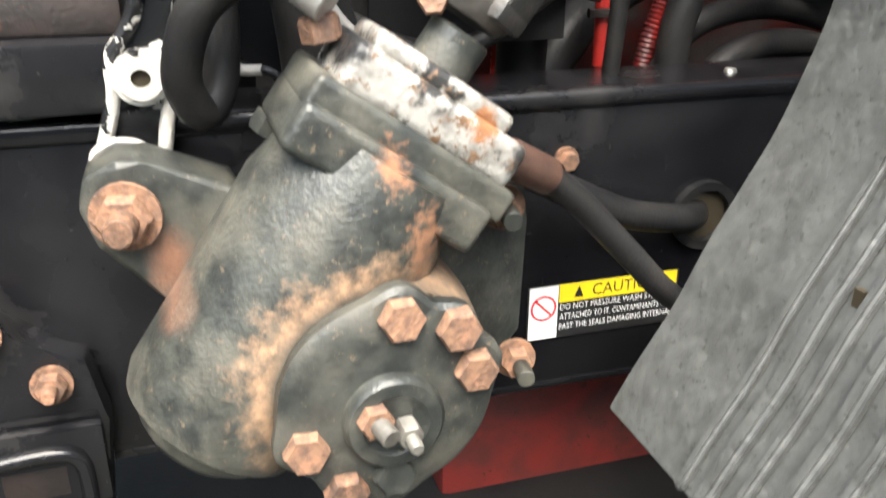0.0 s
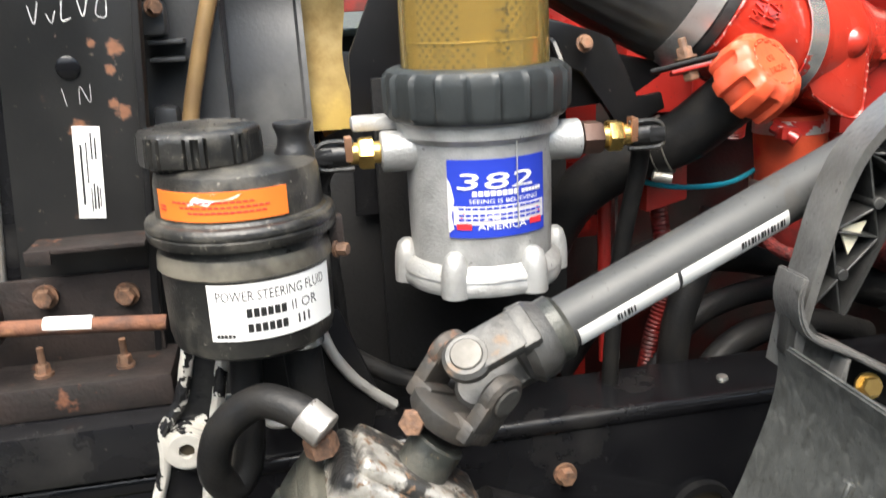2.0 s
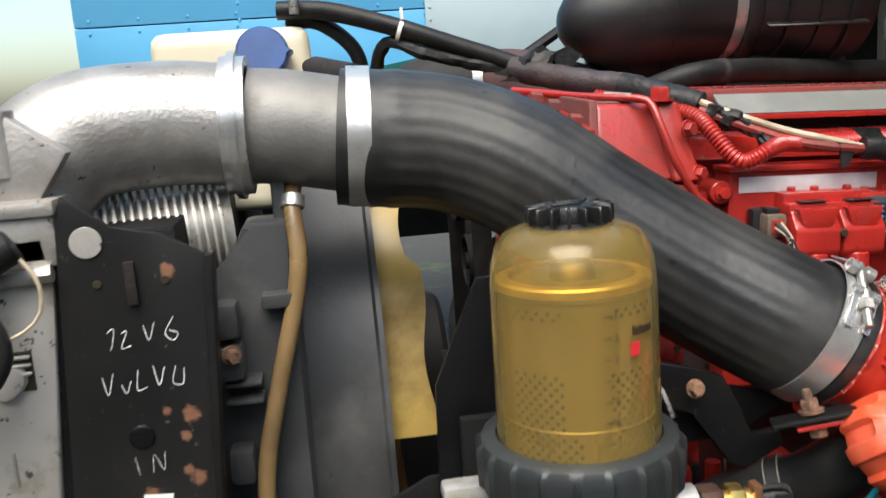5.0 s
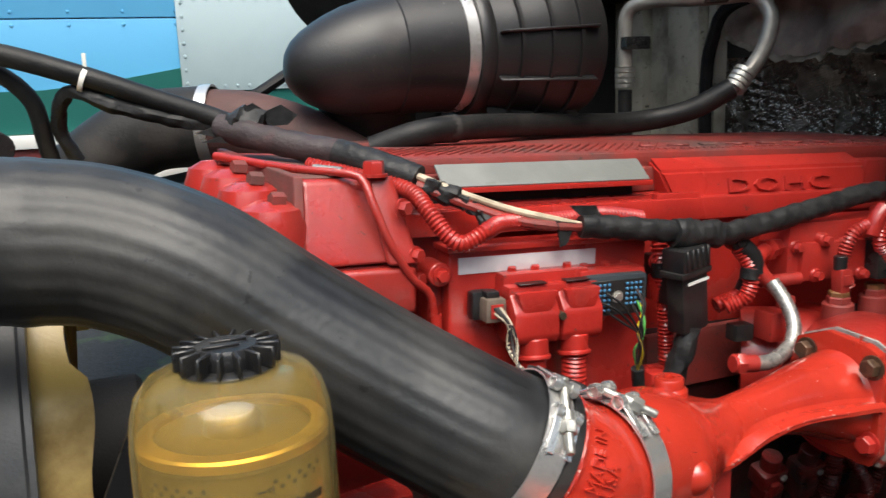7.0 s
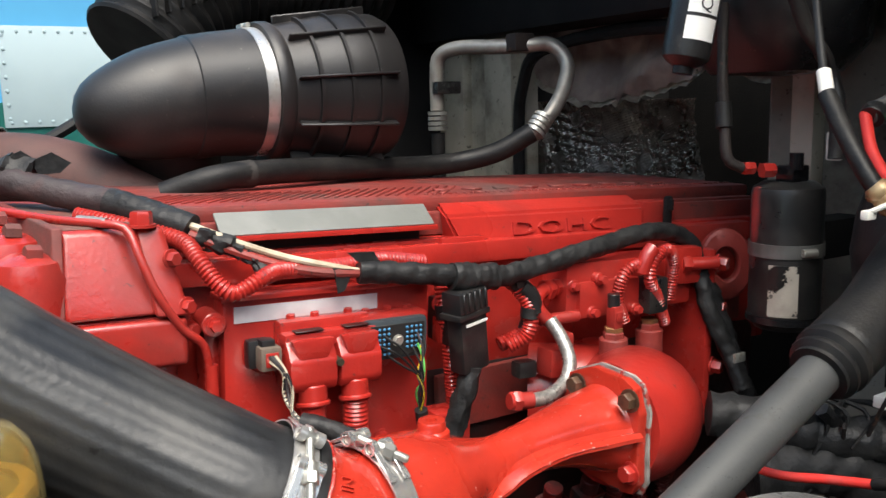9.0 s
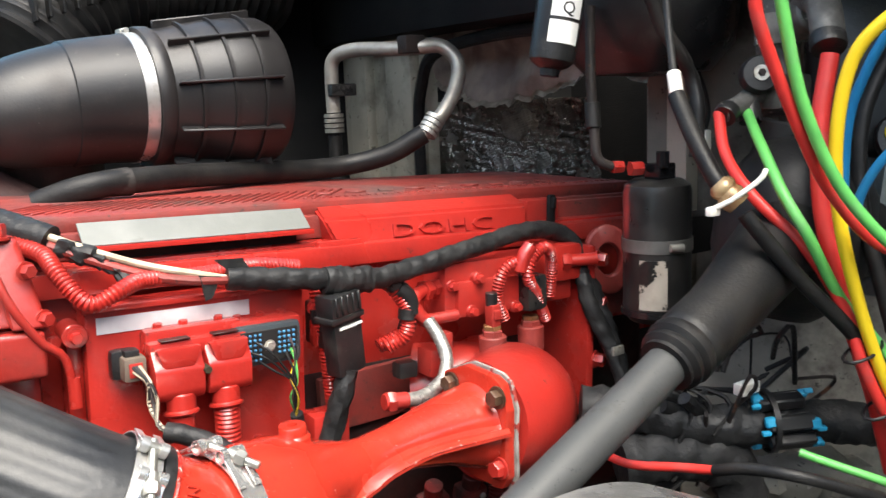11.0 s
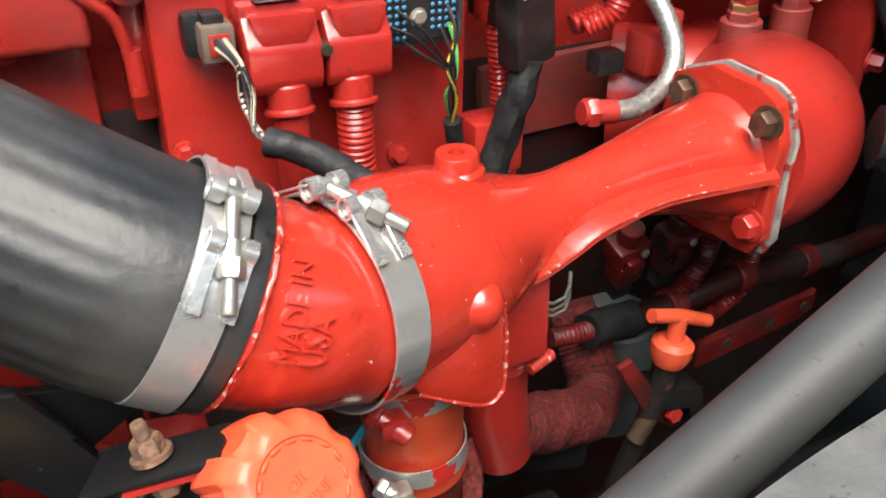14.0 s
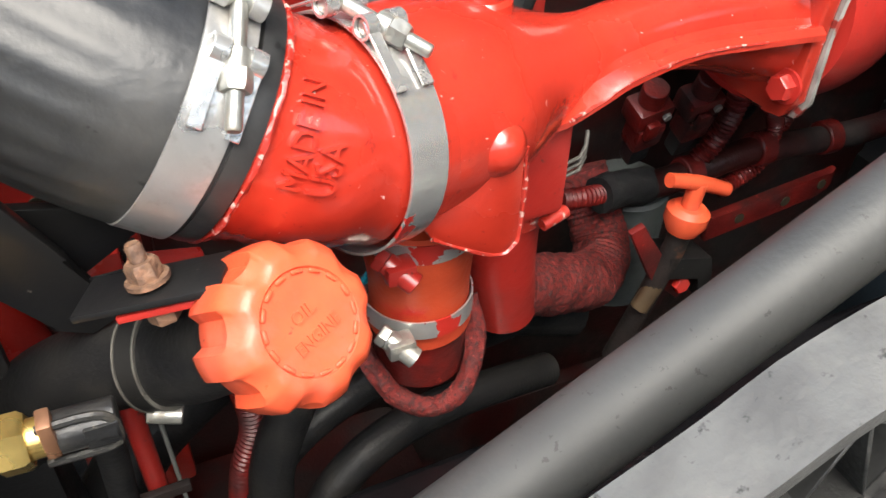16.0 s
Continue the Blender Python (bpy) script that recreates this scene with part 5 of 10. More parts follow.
BEARING = surface("dull_bearing_cap", (0.12, 0.115, 0.105), (0.085, 0.08, 0.072), 0.5, 0.5, 60, bump=0.2)


def yoke(centre, along, across, mat, name, k=1.0):
    """A fork whose two round ears hold the cross; along points back to its shaft."""
    m = axes(centre, along, across)
    ears = []
    for s in (-1, 1):
        ears.append(cyl(m @ Vector((s * 0.021, 0, 0)), m @ Vector((s * 0.034, 0, 0)), 0.0175, 28, 0.003))
        ears.append(box((s * 0.0275, 0, 0.02 * k), (0.0125, 0.031, 0.04 * k), 0.004, m))
        ears.append(box((s * 0.022, 0, 0.043 * k), (0.022, 0.034, 0.016), 0.005, m))
    base = lathe([(0, 0.036 * k), (0.024, 0.036 * k), (0.03, 0.042 * k), (0.029, 0.054 * k), (0.024, 0.062 * k), (0, 0.062 * k)], m, 28)
    y = part(name, base, mat, shaft)
    for k, e in enumerate(ears):
        part("fork_" + ("ear", "arm", "root")[k % 3], e, mat, y)
    for s in (-1, 1):
        part("bearing_cap", cyl(m @ Vector((s * 0.03, 0, 0)), m @ Vector((s * 0.0355, 0, 0)), 0.0115, 24), BEARING, y)
    return y


YOKE_GREY = surface("grey_yoke_steel", (0.085, 0.084, 0.08), (0.06, 0.058, 0.054), 0.4, 0.4, 50, bump=0.3, third=(0.2, 0.13, 0.08), third_scale=30, third_mix=(0.62, 0.7))
YOKE_DARK = surface("dark_yoke_steel", (0.045, 0.043, 0.04), (0.07, 0.06, 0.05), 0.5, 0.3, 50, bump=0.4, third=(0.19, 0.09, 0.05), third_scale=26, third_mix=(0.62, 0.68))
yoke(J, SD, (-0.35, -0.62, 0.7), YOKE_GREY, "upper_yoke")
yoke(J, -GD, (0.35, -0.78, -0.5), YOKE_DARK, "lower_yoke", 0.72)
part("clamp_bolt", bolt_bm((0.008, 0.608, 1.114), (-0.3, -1, 0.2), 0.0095, 0.009, 0, 0.0), RUST_BOLT, shaft)
part("tube", cyl(J + SD * 0.06, J + SD * 0.81, 0.0195, 36, 0.002), surface("grey_shaft_paint", (0.05, 0.051, 0.05), (0.04, 0.041, 0.0405), 0.55, 0.0, 20, bump=0.12, third=(0.05, 0.048, 0.045), third_scale=30, third_mix=(0.62, 0.68), speck=(0.02, 0.02, 0.02), speck_scale=170, speck_mix=(0.645, 0.68)), shaft)
part("collar", lathe([(0, 0.05), (0.024, 0.05), (0.0245, 0.07), (0.0205, 0.074), (0, 0.074)], axes(J, SD), 32), GEAR_IRON, shaft)
up = Vector((0, -0.35, 1))
side_v = SD.cross(Vector((0, 0, 1))).normalized()
for s0, s1 in ((0.077, 0.159), (0.162, 0.254)):
    bm = sheet_bm(s1 - s0, 0.0175, 4, 8)
    st = part("sticker", bm, WHITE, shaft, "white printed sticker")
    for v in st.data.vertices:
        a = (v.co.y - 0.00875) / 0.0197 - 0.42
        q = 0.01965 + v.co.z
        v.co = J + SD * (s0 + v.co.x) + (side_v * math.cos(a) + side_v.cross(SD) * math.sin(a)) * q
    for k in range(14 if s0 > 0.15 else 6):
        w = 0.0011 if k % 3 else 0.002
        b2 = sheet_bm(w, 0.006, 1, 3, 0.0003)
        x0 = s0 + (0.05 if s0 > 0.15 else 0.03) + 0.0028 * k
        bar = part("print_bar", b2, INK, st)
        for v in bar.data.vertices:
            a = (v.co.y - 0.002) / 0.0197 - 0.42
            q = 0.0204 + v.co.z
            v.co = J + SD * (x0 + v.co.x) + (side_v * math.cos(a) + side_v.cross(SD) * math.sin(a)) * q
B0 = J + SD * 0.7635
part("boot", tube([B0, B0 + SD * 0.05, B0 + SD * 0.1, B0 + Vector((0.2, 0.02, 0.085)), B0 + Vector((0.3, 0.03, 0.11))], 0.034, 32, 0.004,
     lambda s, L, a: (0.78 if s < 0.008 else 0.93 if s < 0.016 else 0.86 if s < 0.02 else 1.0 if s < 0.03 else 0.93 if s < 0.035 else 0.98) + 0.75 * max(0, (s - 0.09) / L)), RUBBER, shaft, "black rubber column boot")

# ---- hoses round the gear ----
h1 = thing("return_hose", (-0.1, 0.68, 1.05), "black rubber return hose looping down to the gear", "hose")
part("pipe", tube([(-0.105, 0.70, 1.165), (-0.107, 0.70, 1.12), (-0.112, 0.69, 1.06), (-0.125, 0.68, 1.04), (-0.136, 0.665, 1.065), (-0.125, 0.65, 1.105), (-0.098, 0.64, 1.128), (-0.075, 0.625, 1.128), (-0.055, 0.612, 1.117)], 0.0125, 18, 0.005), RUBBER, h1)
part("crimp", cyl((-0.066, 0.618, 1.1255), (-0.052, 0.609, 1.114), 0.0136, 18), ALUMINIUM, h1)
part("clamp", ring_bm((-0.107, 0.70, 1.15), (0, 0, 1), 0.0125, 0.0145, 0.009, 24), BAND, h1)
h2 = thing("suction_hose", (-0.06, 0.7, 1.1), "black rubber hose under the fluid reservoir", "hose")
part("pipe", tube([(-0.062, 0.70, 1.165), (-0.062, 0.70, 1.12), (-0.055, 0.71, 1.06), (-0.05, 0.72, 0.98)], 0.015, 18), RUBBER, h2)
part("clamp", ring_bm((-0.062, 0.70, 1.15), (0, 0, 1), 0.015, 0.017, 0.009, 24), BAND, h2)
h3 = thing("pressure_hose", (0.15, 0.65, 0.9), "black pressure hose with a brown crimped end", "hose")
part("pipe", tube([(0.09, 0.638, 0.998), (0.13, 0.645, 0.965), (0.18, 0.655, 0.915), (0.22, 0.665, 0.875), (0.26, 0.675, 0.845), (0.32, 0.69, 0.82)], 0.0105, 16), RUBBER_DUSTY, h3)
part("crimp", joined(cyl((0.062, 0.62, 1.012), (0.1, 0.637, 0.99), 0.0135, 20), bolt_bm((0.053, 0.616, 1.017), (0.8, 0.35, -0.45), 0.0135, 0.012)), BROWN_FIT, h3)
h4 = thing("rail_hose", (0.2, 0.7, 0.95), "black rubber hose passing through the rail grommet", "hose")
part("pipe", tube([(0.07, 0.67, 1.0), (0.13, 0.685, 0.965), (0.2, 0.7, 0.93), (0.26, 0.715, 0.914), (0.29, 0.735, 0.906), (0.305, 0.76, 0.903)], 0.0125, 16), RUBBER, h4)
h5 = thing("black_line", (0.05, 0.8, 1.05), "thin black line behind the universal joint", "hose")
part("pipe", tube([(-0.045, 0.79, 1.14), (-0.03, 0.79, 1.1), (0.03, 0.79, 1.06), (0.09, 0.79, 1.055), (0.15, 0.8, 1.085), (0.19, 0.82, 1.1), (0.23, 0.83, 1.09)], 0.0085, 12), RUBBER, h5)
h7 = thing("heater_hose", (0.3, 0.88, 0.95), "thick black rubber heater hose looping beside the engine", "hose", "heater hoses")
part("pipe", tube([(0.297, 0.86, 0.976), (0.321, 0.87, 1.018), (0.361, 0.88, 1.049), (0.412, 0.89, 1.062), (0.476, 0.9, 1.063), (0.554, 0.92, 1.046)], 0.0135, 16), RUBBER, h7)
h8 = thing("heater_hose", (0.3, 0.86, 0.93), "thick black rubber heater hose looping beside the engine", "hose", "heater hoses")
part("pipe", tube([(0.343, 0.84, 0.953), (0.363, 0.85, 0.995), (0.401, 0.86, 1.022), (0.453, 0.87, 1.03), (0.515, 0.88, 1.022), (0.588, 0.9, 0.993)], 0.0155, 16), RUBBER, h8)
h6 = thing("coolant_pipe", (0.35, 0.95, 1.05), "thick black hose along the engine side", "hose")
part("pipe", tube([(0.2, 0.9, 1.0), (0.26, 0.92, 1.06), (0.34, 0.93, 1.1), (0.45, 0.93, 1.1), (0.62, 0.92, 1.04)], 0.026, 18), RUBBER, h6)

h9 = thing("drain_hose", (0.33, 0.85, 1.0), "black rubber hose dropping behind the oil filler", "hose")
part("pipe", tube([(0.372, 0.865, 1.17), (0.352, 0.855, 1.125), (0.331, 0.85, 1.076), (0.322, 0.85, 1.026), (0.32, 0.855, 0.9)], 0.0165, 18), RUBBER, h9)
h10 = thing("red_ribbed_hose", (0.31, 0.87, 1.0), "red ribbed conduit beside the oil filler", "conduit")
part("pipe", tube([(0.312, 0.875, 1.18), (0.318, 0.87, 1.127), (0.32, 0.87, 1.083), (0.306, 0.87, 1.035), (0.298, 0.875, 0.96)], 0.009, 14, 0.0015, corrugated(0.0046, 0.1)), HALF_SHADE_RED, h10)

brk = thing("reservoir_bracket", (-0.13, 0.735, 1.0), "cast bracket with peeling black paint", "bracket")
part("arm", prism([(-0.205, 0.985), (-0.2, 0.968), (-0.16, 0.965), (-0.153, 0.99), (-0.143, 1.03), (-0.13, 1.09), (-0.118, 1.15), (-0.15, 1.15), (-0.165, 1.095), (-0.18, 1.068), (-0.184, 1.04), (-0.193, 1.0)], 0.018, Matrix.Translation((0, 0.752, 0)) @ pose(0, 0, 0, 90), 0.004), PEELED, brk)
for side_ in (((-0.2, 0.985), (-0.182, 1.04), (-0.18, 1.068), (-0.163, 1.095), (-0.15, 1.145)), ((-0.157, 0.975), (-0.147, 1.03), (-0.134, 1.09), (-0.122, 1.145))):
    part("edge_rib", tube([(x, 0.732, z) for x, z in side_], 0.0055, 10, 0.004, wrapped(0.1, 0.02)), PEELED_BARE, brk, "bare cast edge with flaked paint")
part("boss", joined(ring_bm((-0.162, 0.724, 1.056), (0, 1, 0), 0.0065, 0.0145, 0.014, 28), ring_bm((-0.162, 0.728, 1.056), (0, 1, 0), 0.01, 0.019, 0.012, 28)), PEELED_BARE, brk)
part("boss_hole", cyl((-0.162, 0.7225, 1.056), (-0.162, 0.724, 1.056), 0.0065, 16), HOLE, brk)
part("gusset", prism([(-0.1, 1.15), (-0.1, 1.062), (-0.075, 1.052), (-0.052, 1.035), (-0.01, 1.03), (0.0, 1.065), (-0.03, 1.15)], 0.012, Matrix.Translation((0, 0.764, 0)) @ pose(0, 0, 0, 90), 0.003), BLACK_CHIPPED, brk)
part("gusset_strip", tube([(-0.046, 0.748, 1.155), (-0.043, 0.748, 1.125), (-0.028, 0.748, 1.095), (-0.008, 0.75, 1.072), (0.012, 0.752, 1.055)], 0.0048, 12, 0.004, wrapped(0.12, 0.03, 2)), GUSSET_GREY, brk, "worn curved bracket edge")
part("gusset_edge", tube([(-0.101, 0.75, 1.15), (-0.101, 0.75, 1.062), (-0.075, 0.75, 1.051), (-0.05, 0.75, 1.034), (-0.01, 0.75, 1.03)], 0.004, 8, 0.005, wrapped(0.15, 0.02)), PEELED_BARE, brk)
part("washer", ring_bm((-0.178, 0.69, 1.008), (0.1, -0.5, 1), 0.01, 0.021, 0.007, 28), ALUMINIUM, brk)

low = thing("lower_bracket", (-0.25, 0.7, 0.75), "black pressed steel bracket with a rusty nut", "bracket")
part("plate", prism([(-0.33, 0.9), (-0.285, 0.9), (-0.265, 0.865), (-0.225, 0.855), (-0.215, 0.8), (-0.225, 0.7), (-0.33, 0.7)], 0.03, Matrix.Translation((0, 0.745, 0)) @ pose(0, 0, 0, 90), 0.008), BLACK, low)
part("window_frame", box((-0.27, 0.708, 0.772), (0.1, 0.012, 0.07), 0.01), BLACK, low)
part("window", box((-0.272, 0.705, 0.762), (0.05, 0.006, 0.03), 0.008), RUST_DARK, low)
part("window_lip", tube([(-0.3, 0.7, 0.785), (-0.262, 0.7, 0.788), (-0.24, 0.7, 0.782), (-0.236, 0.7, 0.75), (-0.24, 0.7, 0.72)], 0.006, 10), BLACK, low)
for p in ((-0.25, 0.712, 0.84), (-0.29, 0.712, 0.885)):
    part("nut", bolt_bm(p, (0, -1, 0.1), 0.0115, 0.01, 0.01, 0.016), RUST_BOLT, low)

# ---- power steering reservoir ----
ps = thing("power_steering_reservoir", (-0.096, 0.697, 1.158), "black round power steering fluid reservoir with orange and white labels", "reservoir")
C = (-0.096, 0.697)
PM = Matrix.Translation((*C, 0))
part("lower_bowl", lathe([(0, 1.158), (0.052, 1.158), (0.058, 1.162), (0.0605, 1.172), (0.0612, 1.215), (0.0625, 1.224), (0.061, 1.232), (0.061, 1.243), (0, 1.243)], PM, 64), DUSTY_BLACK, ps)
# Beige ring paints the gloss highlight below the flange.
part("gloss_ring", lathe([(0.0611, 1.2185), (0.0636, 1.221), (0.0632, 1.2275), (0.0612, 1.2335), (0.0611, 1.21851)], PM, 64), surface("beige_gloss", (0.16, 0.145, 0.115), (0.06, 0.055, 0.045), 0.4, 0, 30, mix=(0.4, 0.6), bump=0.2), ps, "beige gloss highlight painted on the shoulder")
part("rim", lathe([(0.06, 1.24), (0.0665, 1.241), (0.068, 1.244), (0.068, 1.2475), (0.0672, 1.2482), (0.0672, 1.2492), (0.068, 1.25), (0.068, 1.253), (0.0665, 1.2555), (0.063, 1.257), (0, 1.257)], PM, 64), DUSTY_BLACK, ps)
part("upper_bowl", lathe([(0.0615, 1.257), (0.0595, 1.259), (0.0585, 1.282), (0.0565, 1.289), (0.05, 1.293), (0, 1.295)], PM, 64), DUSTY_BLACK, ps)
CAPM = Matrix.Translation((-0.119, 0.697, 0))


def eight(a, r, z):
    k = 8 * a / (2 * math.pi)
    d = abs(k - round(k))
    if r < 0.036:
        return r
    flat_ = math.cos(math.pi / 8) / math.cos((d - 0.5) * math.pi / 4) * 1.04
    notch = 0.0028 if (d < 0.07 or 0.2 < d < 0.235) and z < 1.3135 else 0.0
    return r * min(1.0, flat_) - notch


cap_ = part("filler_cap", lathe([(0.0355, 1.29), (0.0375, 1.294), (0.0432, 1.2945), (0.0436, 1.297), (0.0434, 1.303), (0.043, 1.311), (0.0425, 1.3145), (0.0405, 1.317), (0.0375, 1.3178), (0.0355, 1.3168), (0.034, 1.3176), (0, 1.3188)], CAPM, 192, eight), DUSTY_BLACK, ps, "dusty ribbed screw cap")
for k in range(30):
    a, q = k * 2.4, 0.033 * math.sqrt((k + 0.5) / 30)
    part("grit", lathe([(0, 0.0013), (0.0011, 0.0009), (0.0014, 0), (0, 0)], Matrix.Translation((-0.119 + q * math.cos(a), 0.697 + q * math.sin(a), 1.3172 + 0.0006 * (k % 2))) @ pose(0, 0, 0, 9 * k, 0, 70 * k), 5), GRIT, cap_)
part("breather", lathe([(0, 1.288), (0.0145, 1.288), (0.0145, 1.2945), (0.0125, 1.298), (0.011, 1.304), (0.0125, 1.31), (0.014, 1.313), (0.0135, 1.3155), (0, 1.316)], Matrix.Translation((-0.054, 0.699, 0)), 32), PLASTIC, ps)
deg = math.radians
part("orange_label", rolled(sheet_bm(0.0985, 0.02, 32, 2), C, 0.0592, deg(-151), 1.261), ORANGE, ps, "orange warning label with worn print")
part("label_print", rolled(bars_bm([(0.018 + 0.0042 * i, 0.012, 0.0033, 0.0011) for i in range(14)] + [(0.024 + 0.0042 * i, 0.0085, 0.0032, 0.0011) for i in range(15)] + [(0.03 + 0.0042 * i, 0.005, 0.0034, 0.0011) for i in range(13)] + [(0.004, 0.006, 0.006, 0.0012), (0.004, 0.0085, 0.006, 0.0012)]), C, 0.0598, deg(-151), 1.2615), RED_LABEL, ps)
part("worn_patch", rolled(prism([(0.03, 0.0105), (0.036, 0.0165), (0.05, 0.0185), (0.068, 0.0175), (0.062, 0.0145), (0.05, 0.0135), (0.045, 0.0105), (0.038, 0.012)], 0.0003), C, 0.0599, deg(-151), 1.2615), WHITE, ps)
part("white_label", rolled(sheet_bm(0.098, 0.0405, 32, 2), C, 0.0615, deg(-115), 1.177), WHITE, ps, "white paper fluid label")
for txt, w, x0, y0, h in (("POWER STEERING FLUID", 0.084, 0.006, 0.0285, 0.0105), ("II OR", 0.022, 0.058, 0.0165, 0.0105), ("III", 0.01, 0.062, 0.0055, 0.0105)):
    part("lettering", rolled(moved(fit_width(text_bm(txt, h), w), Matrix.Translation((x0, y0, 0))), C, 0.0622, deg(-115), 1.177), INK, ps)
part("print_bar", rolled(bars_bm([(0.026 + 0.0048 * i, y, 0.0037, 0.0062) for i in range(6) for y in (0.0168, 0.0058)] + [(0.004 + 0.0027 * i, 0.0025, 0.0021, 0.0026) for i in range(5)]), C, 0.0622, deg(-115), 1.177), INK, ps)
part("band_bolt", bolt_bm((-0.031, 0.685, 1.222), (1, -0.6, 0), 0.005, 0.008, 0.006), RUST_BOLT, ps)
part("band_lug", box((-0.03, 0.69, 1.232), (0.012, 0.012, 0.03), 0.003), RUST_DARK, ps)
for x in (-0.105, -0.062):
    part("spigot", cyl((x, 0.70, 1.145), (x, 0.70, 1.16), 0.0135, 18), STEEL, ps)

# ---- fuel filter ----
ff = thing("fuel_filter", (0.097, 0.76, 1.165), "fuel filter housing with clear amber bowl and blue label", "fuel filter")
F = (0.097, 0.76)
FM = Matrix.Translation((*F, 0))
part("housing", lathe([(0, 1.178), (0.0585, 1.178), (0.0595, 1.2), (0.06, 1.215), (0.0603, 1.27), (0.0608, 1.286), (0.066, 1.291), (0.067, 1.303), (0, 1.304)], FM, 72), SILVER, ff)
part("base_flange", lathe([(0, 1.166), (0.066, 1.166), (0.0675, 1.169), (0.0675, 1.175), (0.066, 1.178), (0, 1.178)], FM, 72, lambda a, r, z: r + 0.005 * max(0, math.cos(6 * a + 0.3)) ** 3), SILVER, ff)
part("rim_line", lathe([(0.061, 1.178), (0.068, 1.1785), (0.0665, 1.184), (0.06, 1.19), (0.061, 1.1781)], FM, 72, lambda a, r, z: r + 0.004 * max(0, math.cos(6 * a + 0.3)) ** 3), SILVER, ff)
for k in range(6):
    a = math.radians(60 * k - 3)
    p = Vector((F[0] + 0.064 * math.cos(a), F[1] + 0.064 * math.sin(a), 1.166))
    part("bolt_boss", lathe([(0, 0), (0.0115, 0), (0.0115, 0.012), (0.0105, 0.024), (0.008, 0.033), (0.004, 0.0365), (0, 0.037)], Matrix.Translation(p), 20), SILVER, ff)
part("mould_seam", box((0.113, 0.6985, 1.255), (0.0008, 0.001, 0.07), 0), SILVER, ff)


def knurl(a, r, z):
    if r < 0.07:
        return r
    k = 20 * a / (2 * math.pi)
    d = abs(k - round(k))
    return r + (0.0032 if d < 0.075 and 1.308 < z < 1.338 else 0)


part("collar", lathe([(0.0605, 1.303), (0.071, 1.303), (0.073, 1.305), (0.0735, 1.309), (0.0742, 1.33), (0.074, 1.337), (0.072, 1.3415), (0.068, 1.3435), (0.0612, 1.344), (0.0605, 1.3031)], FM, 160, knurl), surface("grey_collar_plastic", (0.028, 0.032, 0.033), (0.022, 0.025, 0.026), 0.45, 0, 25, bump=0.15, third=(0.06, 0.062, 0.06), third_scale=18, third_mix=(0.6, 0.74)), ff, "dark grey ribbed screw collar")
bowl = part("bowl", lathe([(0.0601, 1.335), (0.0598, 1.40), (0.0592, 1.455), (0.0575, 1.472), (0.054, 1.484), (0.047, 1.4925), (0.036, 1.4965), (0.02, 1.498), (0.02, 1.4945), (0.034, 1.493), (0.045, 1.489), (0.0515, 1.481), (0.0548, 1.47), (0.0564, 1.455), (0.057, 1.40), (0.0573, 1.335), (0.0601, 1.33501)], FM, 72), BOWL, ff, "clear amber plastic bowl")
bowl.visible_shadow = False
part("element", lathe([(0, 1.33), (0.0545, 1.33), (0.0545, 1.44), (0.0535, 1.452), (0.055, 1.4525), (0.0555, 1.455), (0.0545, 1.458), (0.047, 1.4585), (0.018, 1.459), (0.016, 1.468), (0.013, 1.4715), (0, 1.472)], FM, 64), ELEMENT, ff, "golden perforated filter element")
dots = []
for i in range(90):
    for j in range(28):
        if (i + j) % 2:
            continue
        d_ = i * 4.0
        z = 1.3375 + 0.004 * j
        u = (d_ + 83) % 72
        if u > (52 if z < 1.361 else 42) or 1.403 < z < 1.438 or z > 1.447 or abs(z - 1.363) < 0.0015:
            continue
        n = Vector((math.cos(math.radians(d_)), math.sin(math.radians(d_)), 0))
        dots.append(lathe([(0.0016, 0.0), (0.0016, 0.0004), (0, 0.0004)], axes(Vector((F[0], F[1], z)) + n * 0.0545, n), 8))
tagged(part("perforation", joined(*dots), HOLE, ff), kind="stuff")
level = part("level_ring", lathe([(0.0547, 1.362), (0.0558, 1.3628), (0.0547, 1.3638), (0.0547, 1.36201)], FM, 64), ELEMENT, ff)
part("top_ring", lathe([(0.0455, 1.4535), (0.0548, 1.4535), (0.0556, 1.456), (0.0556, 1.4605), (0.054, 1.462), (0.0455, 1.4622), (0.0455, 1.45351)], FM, 64), BRASS, ff, "bright golden element rim")
for k in range(7):
    z = 1.441 - 0.0146 * k
    part("mark", rolled(joined(bars_bm([(0.0, 0.0023, 0.0052, 0.0007)]), moved(text_bm(str(k + 1), 0.0075), Matrix.Translation((0.0072, 0, 0.0001)))), F, 0.0602, deg(-88), z), INK, ff)
part("print_bar", rolled(bars_bm([(0.022 + 0.0022 * i, 0.0, 0.0016, 0.0065 if i in (0, 3) else 0.005) for i in range(9)]), F, 0.0602, deg(-88), 1.428), HOLE, ff)
part("red_square", rolled(sheet_bm(0.0085, 0.009, 6, 2, 0.0003), F, 0.0602, deg(-69), 1.414), RED_LABEL, ff)
bcap = part("bowl_cap", lathe([(0, 1.494), (0.0275, 1.494), (0.0278, 1.4972), (0.0262, 1.4985), (0.0195, 1.4992), (0.019, 1.508), (0.0175, 1.5105), (0.0, 1.5112)], FM, 60), PLASTIC, ff, "black ribbed filler cap")
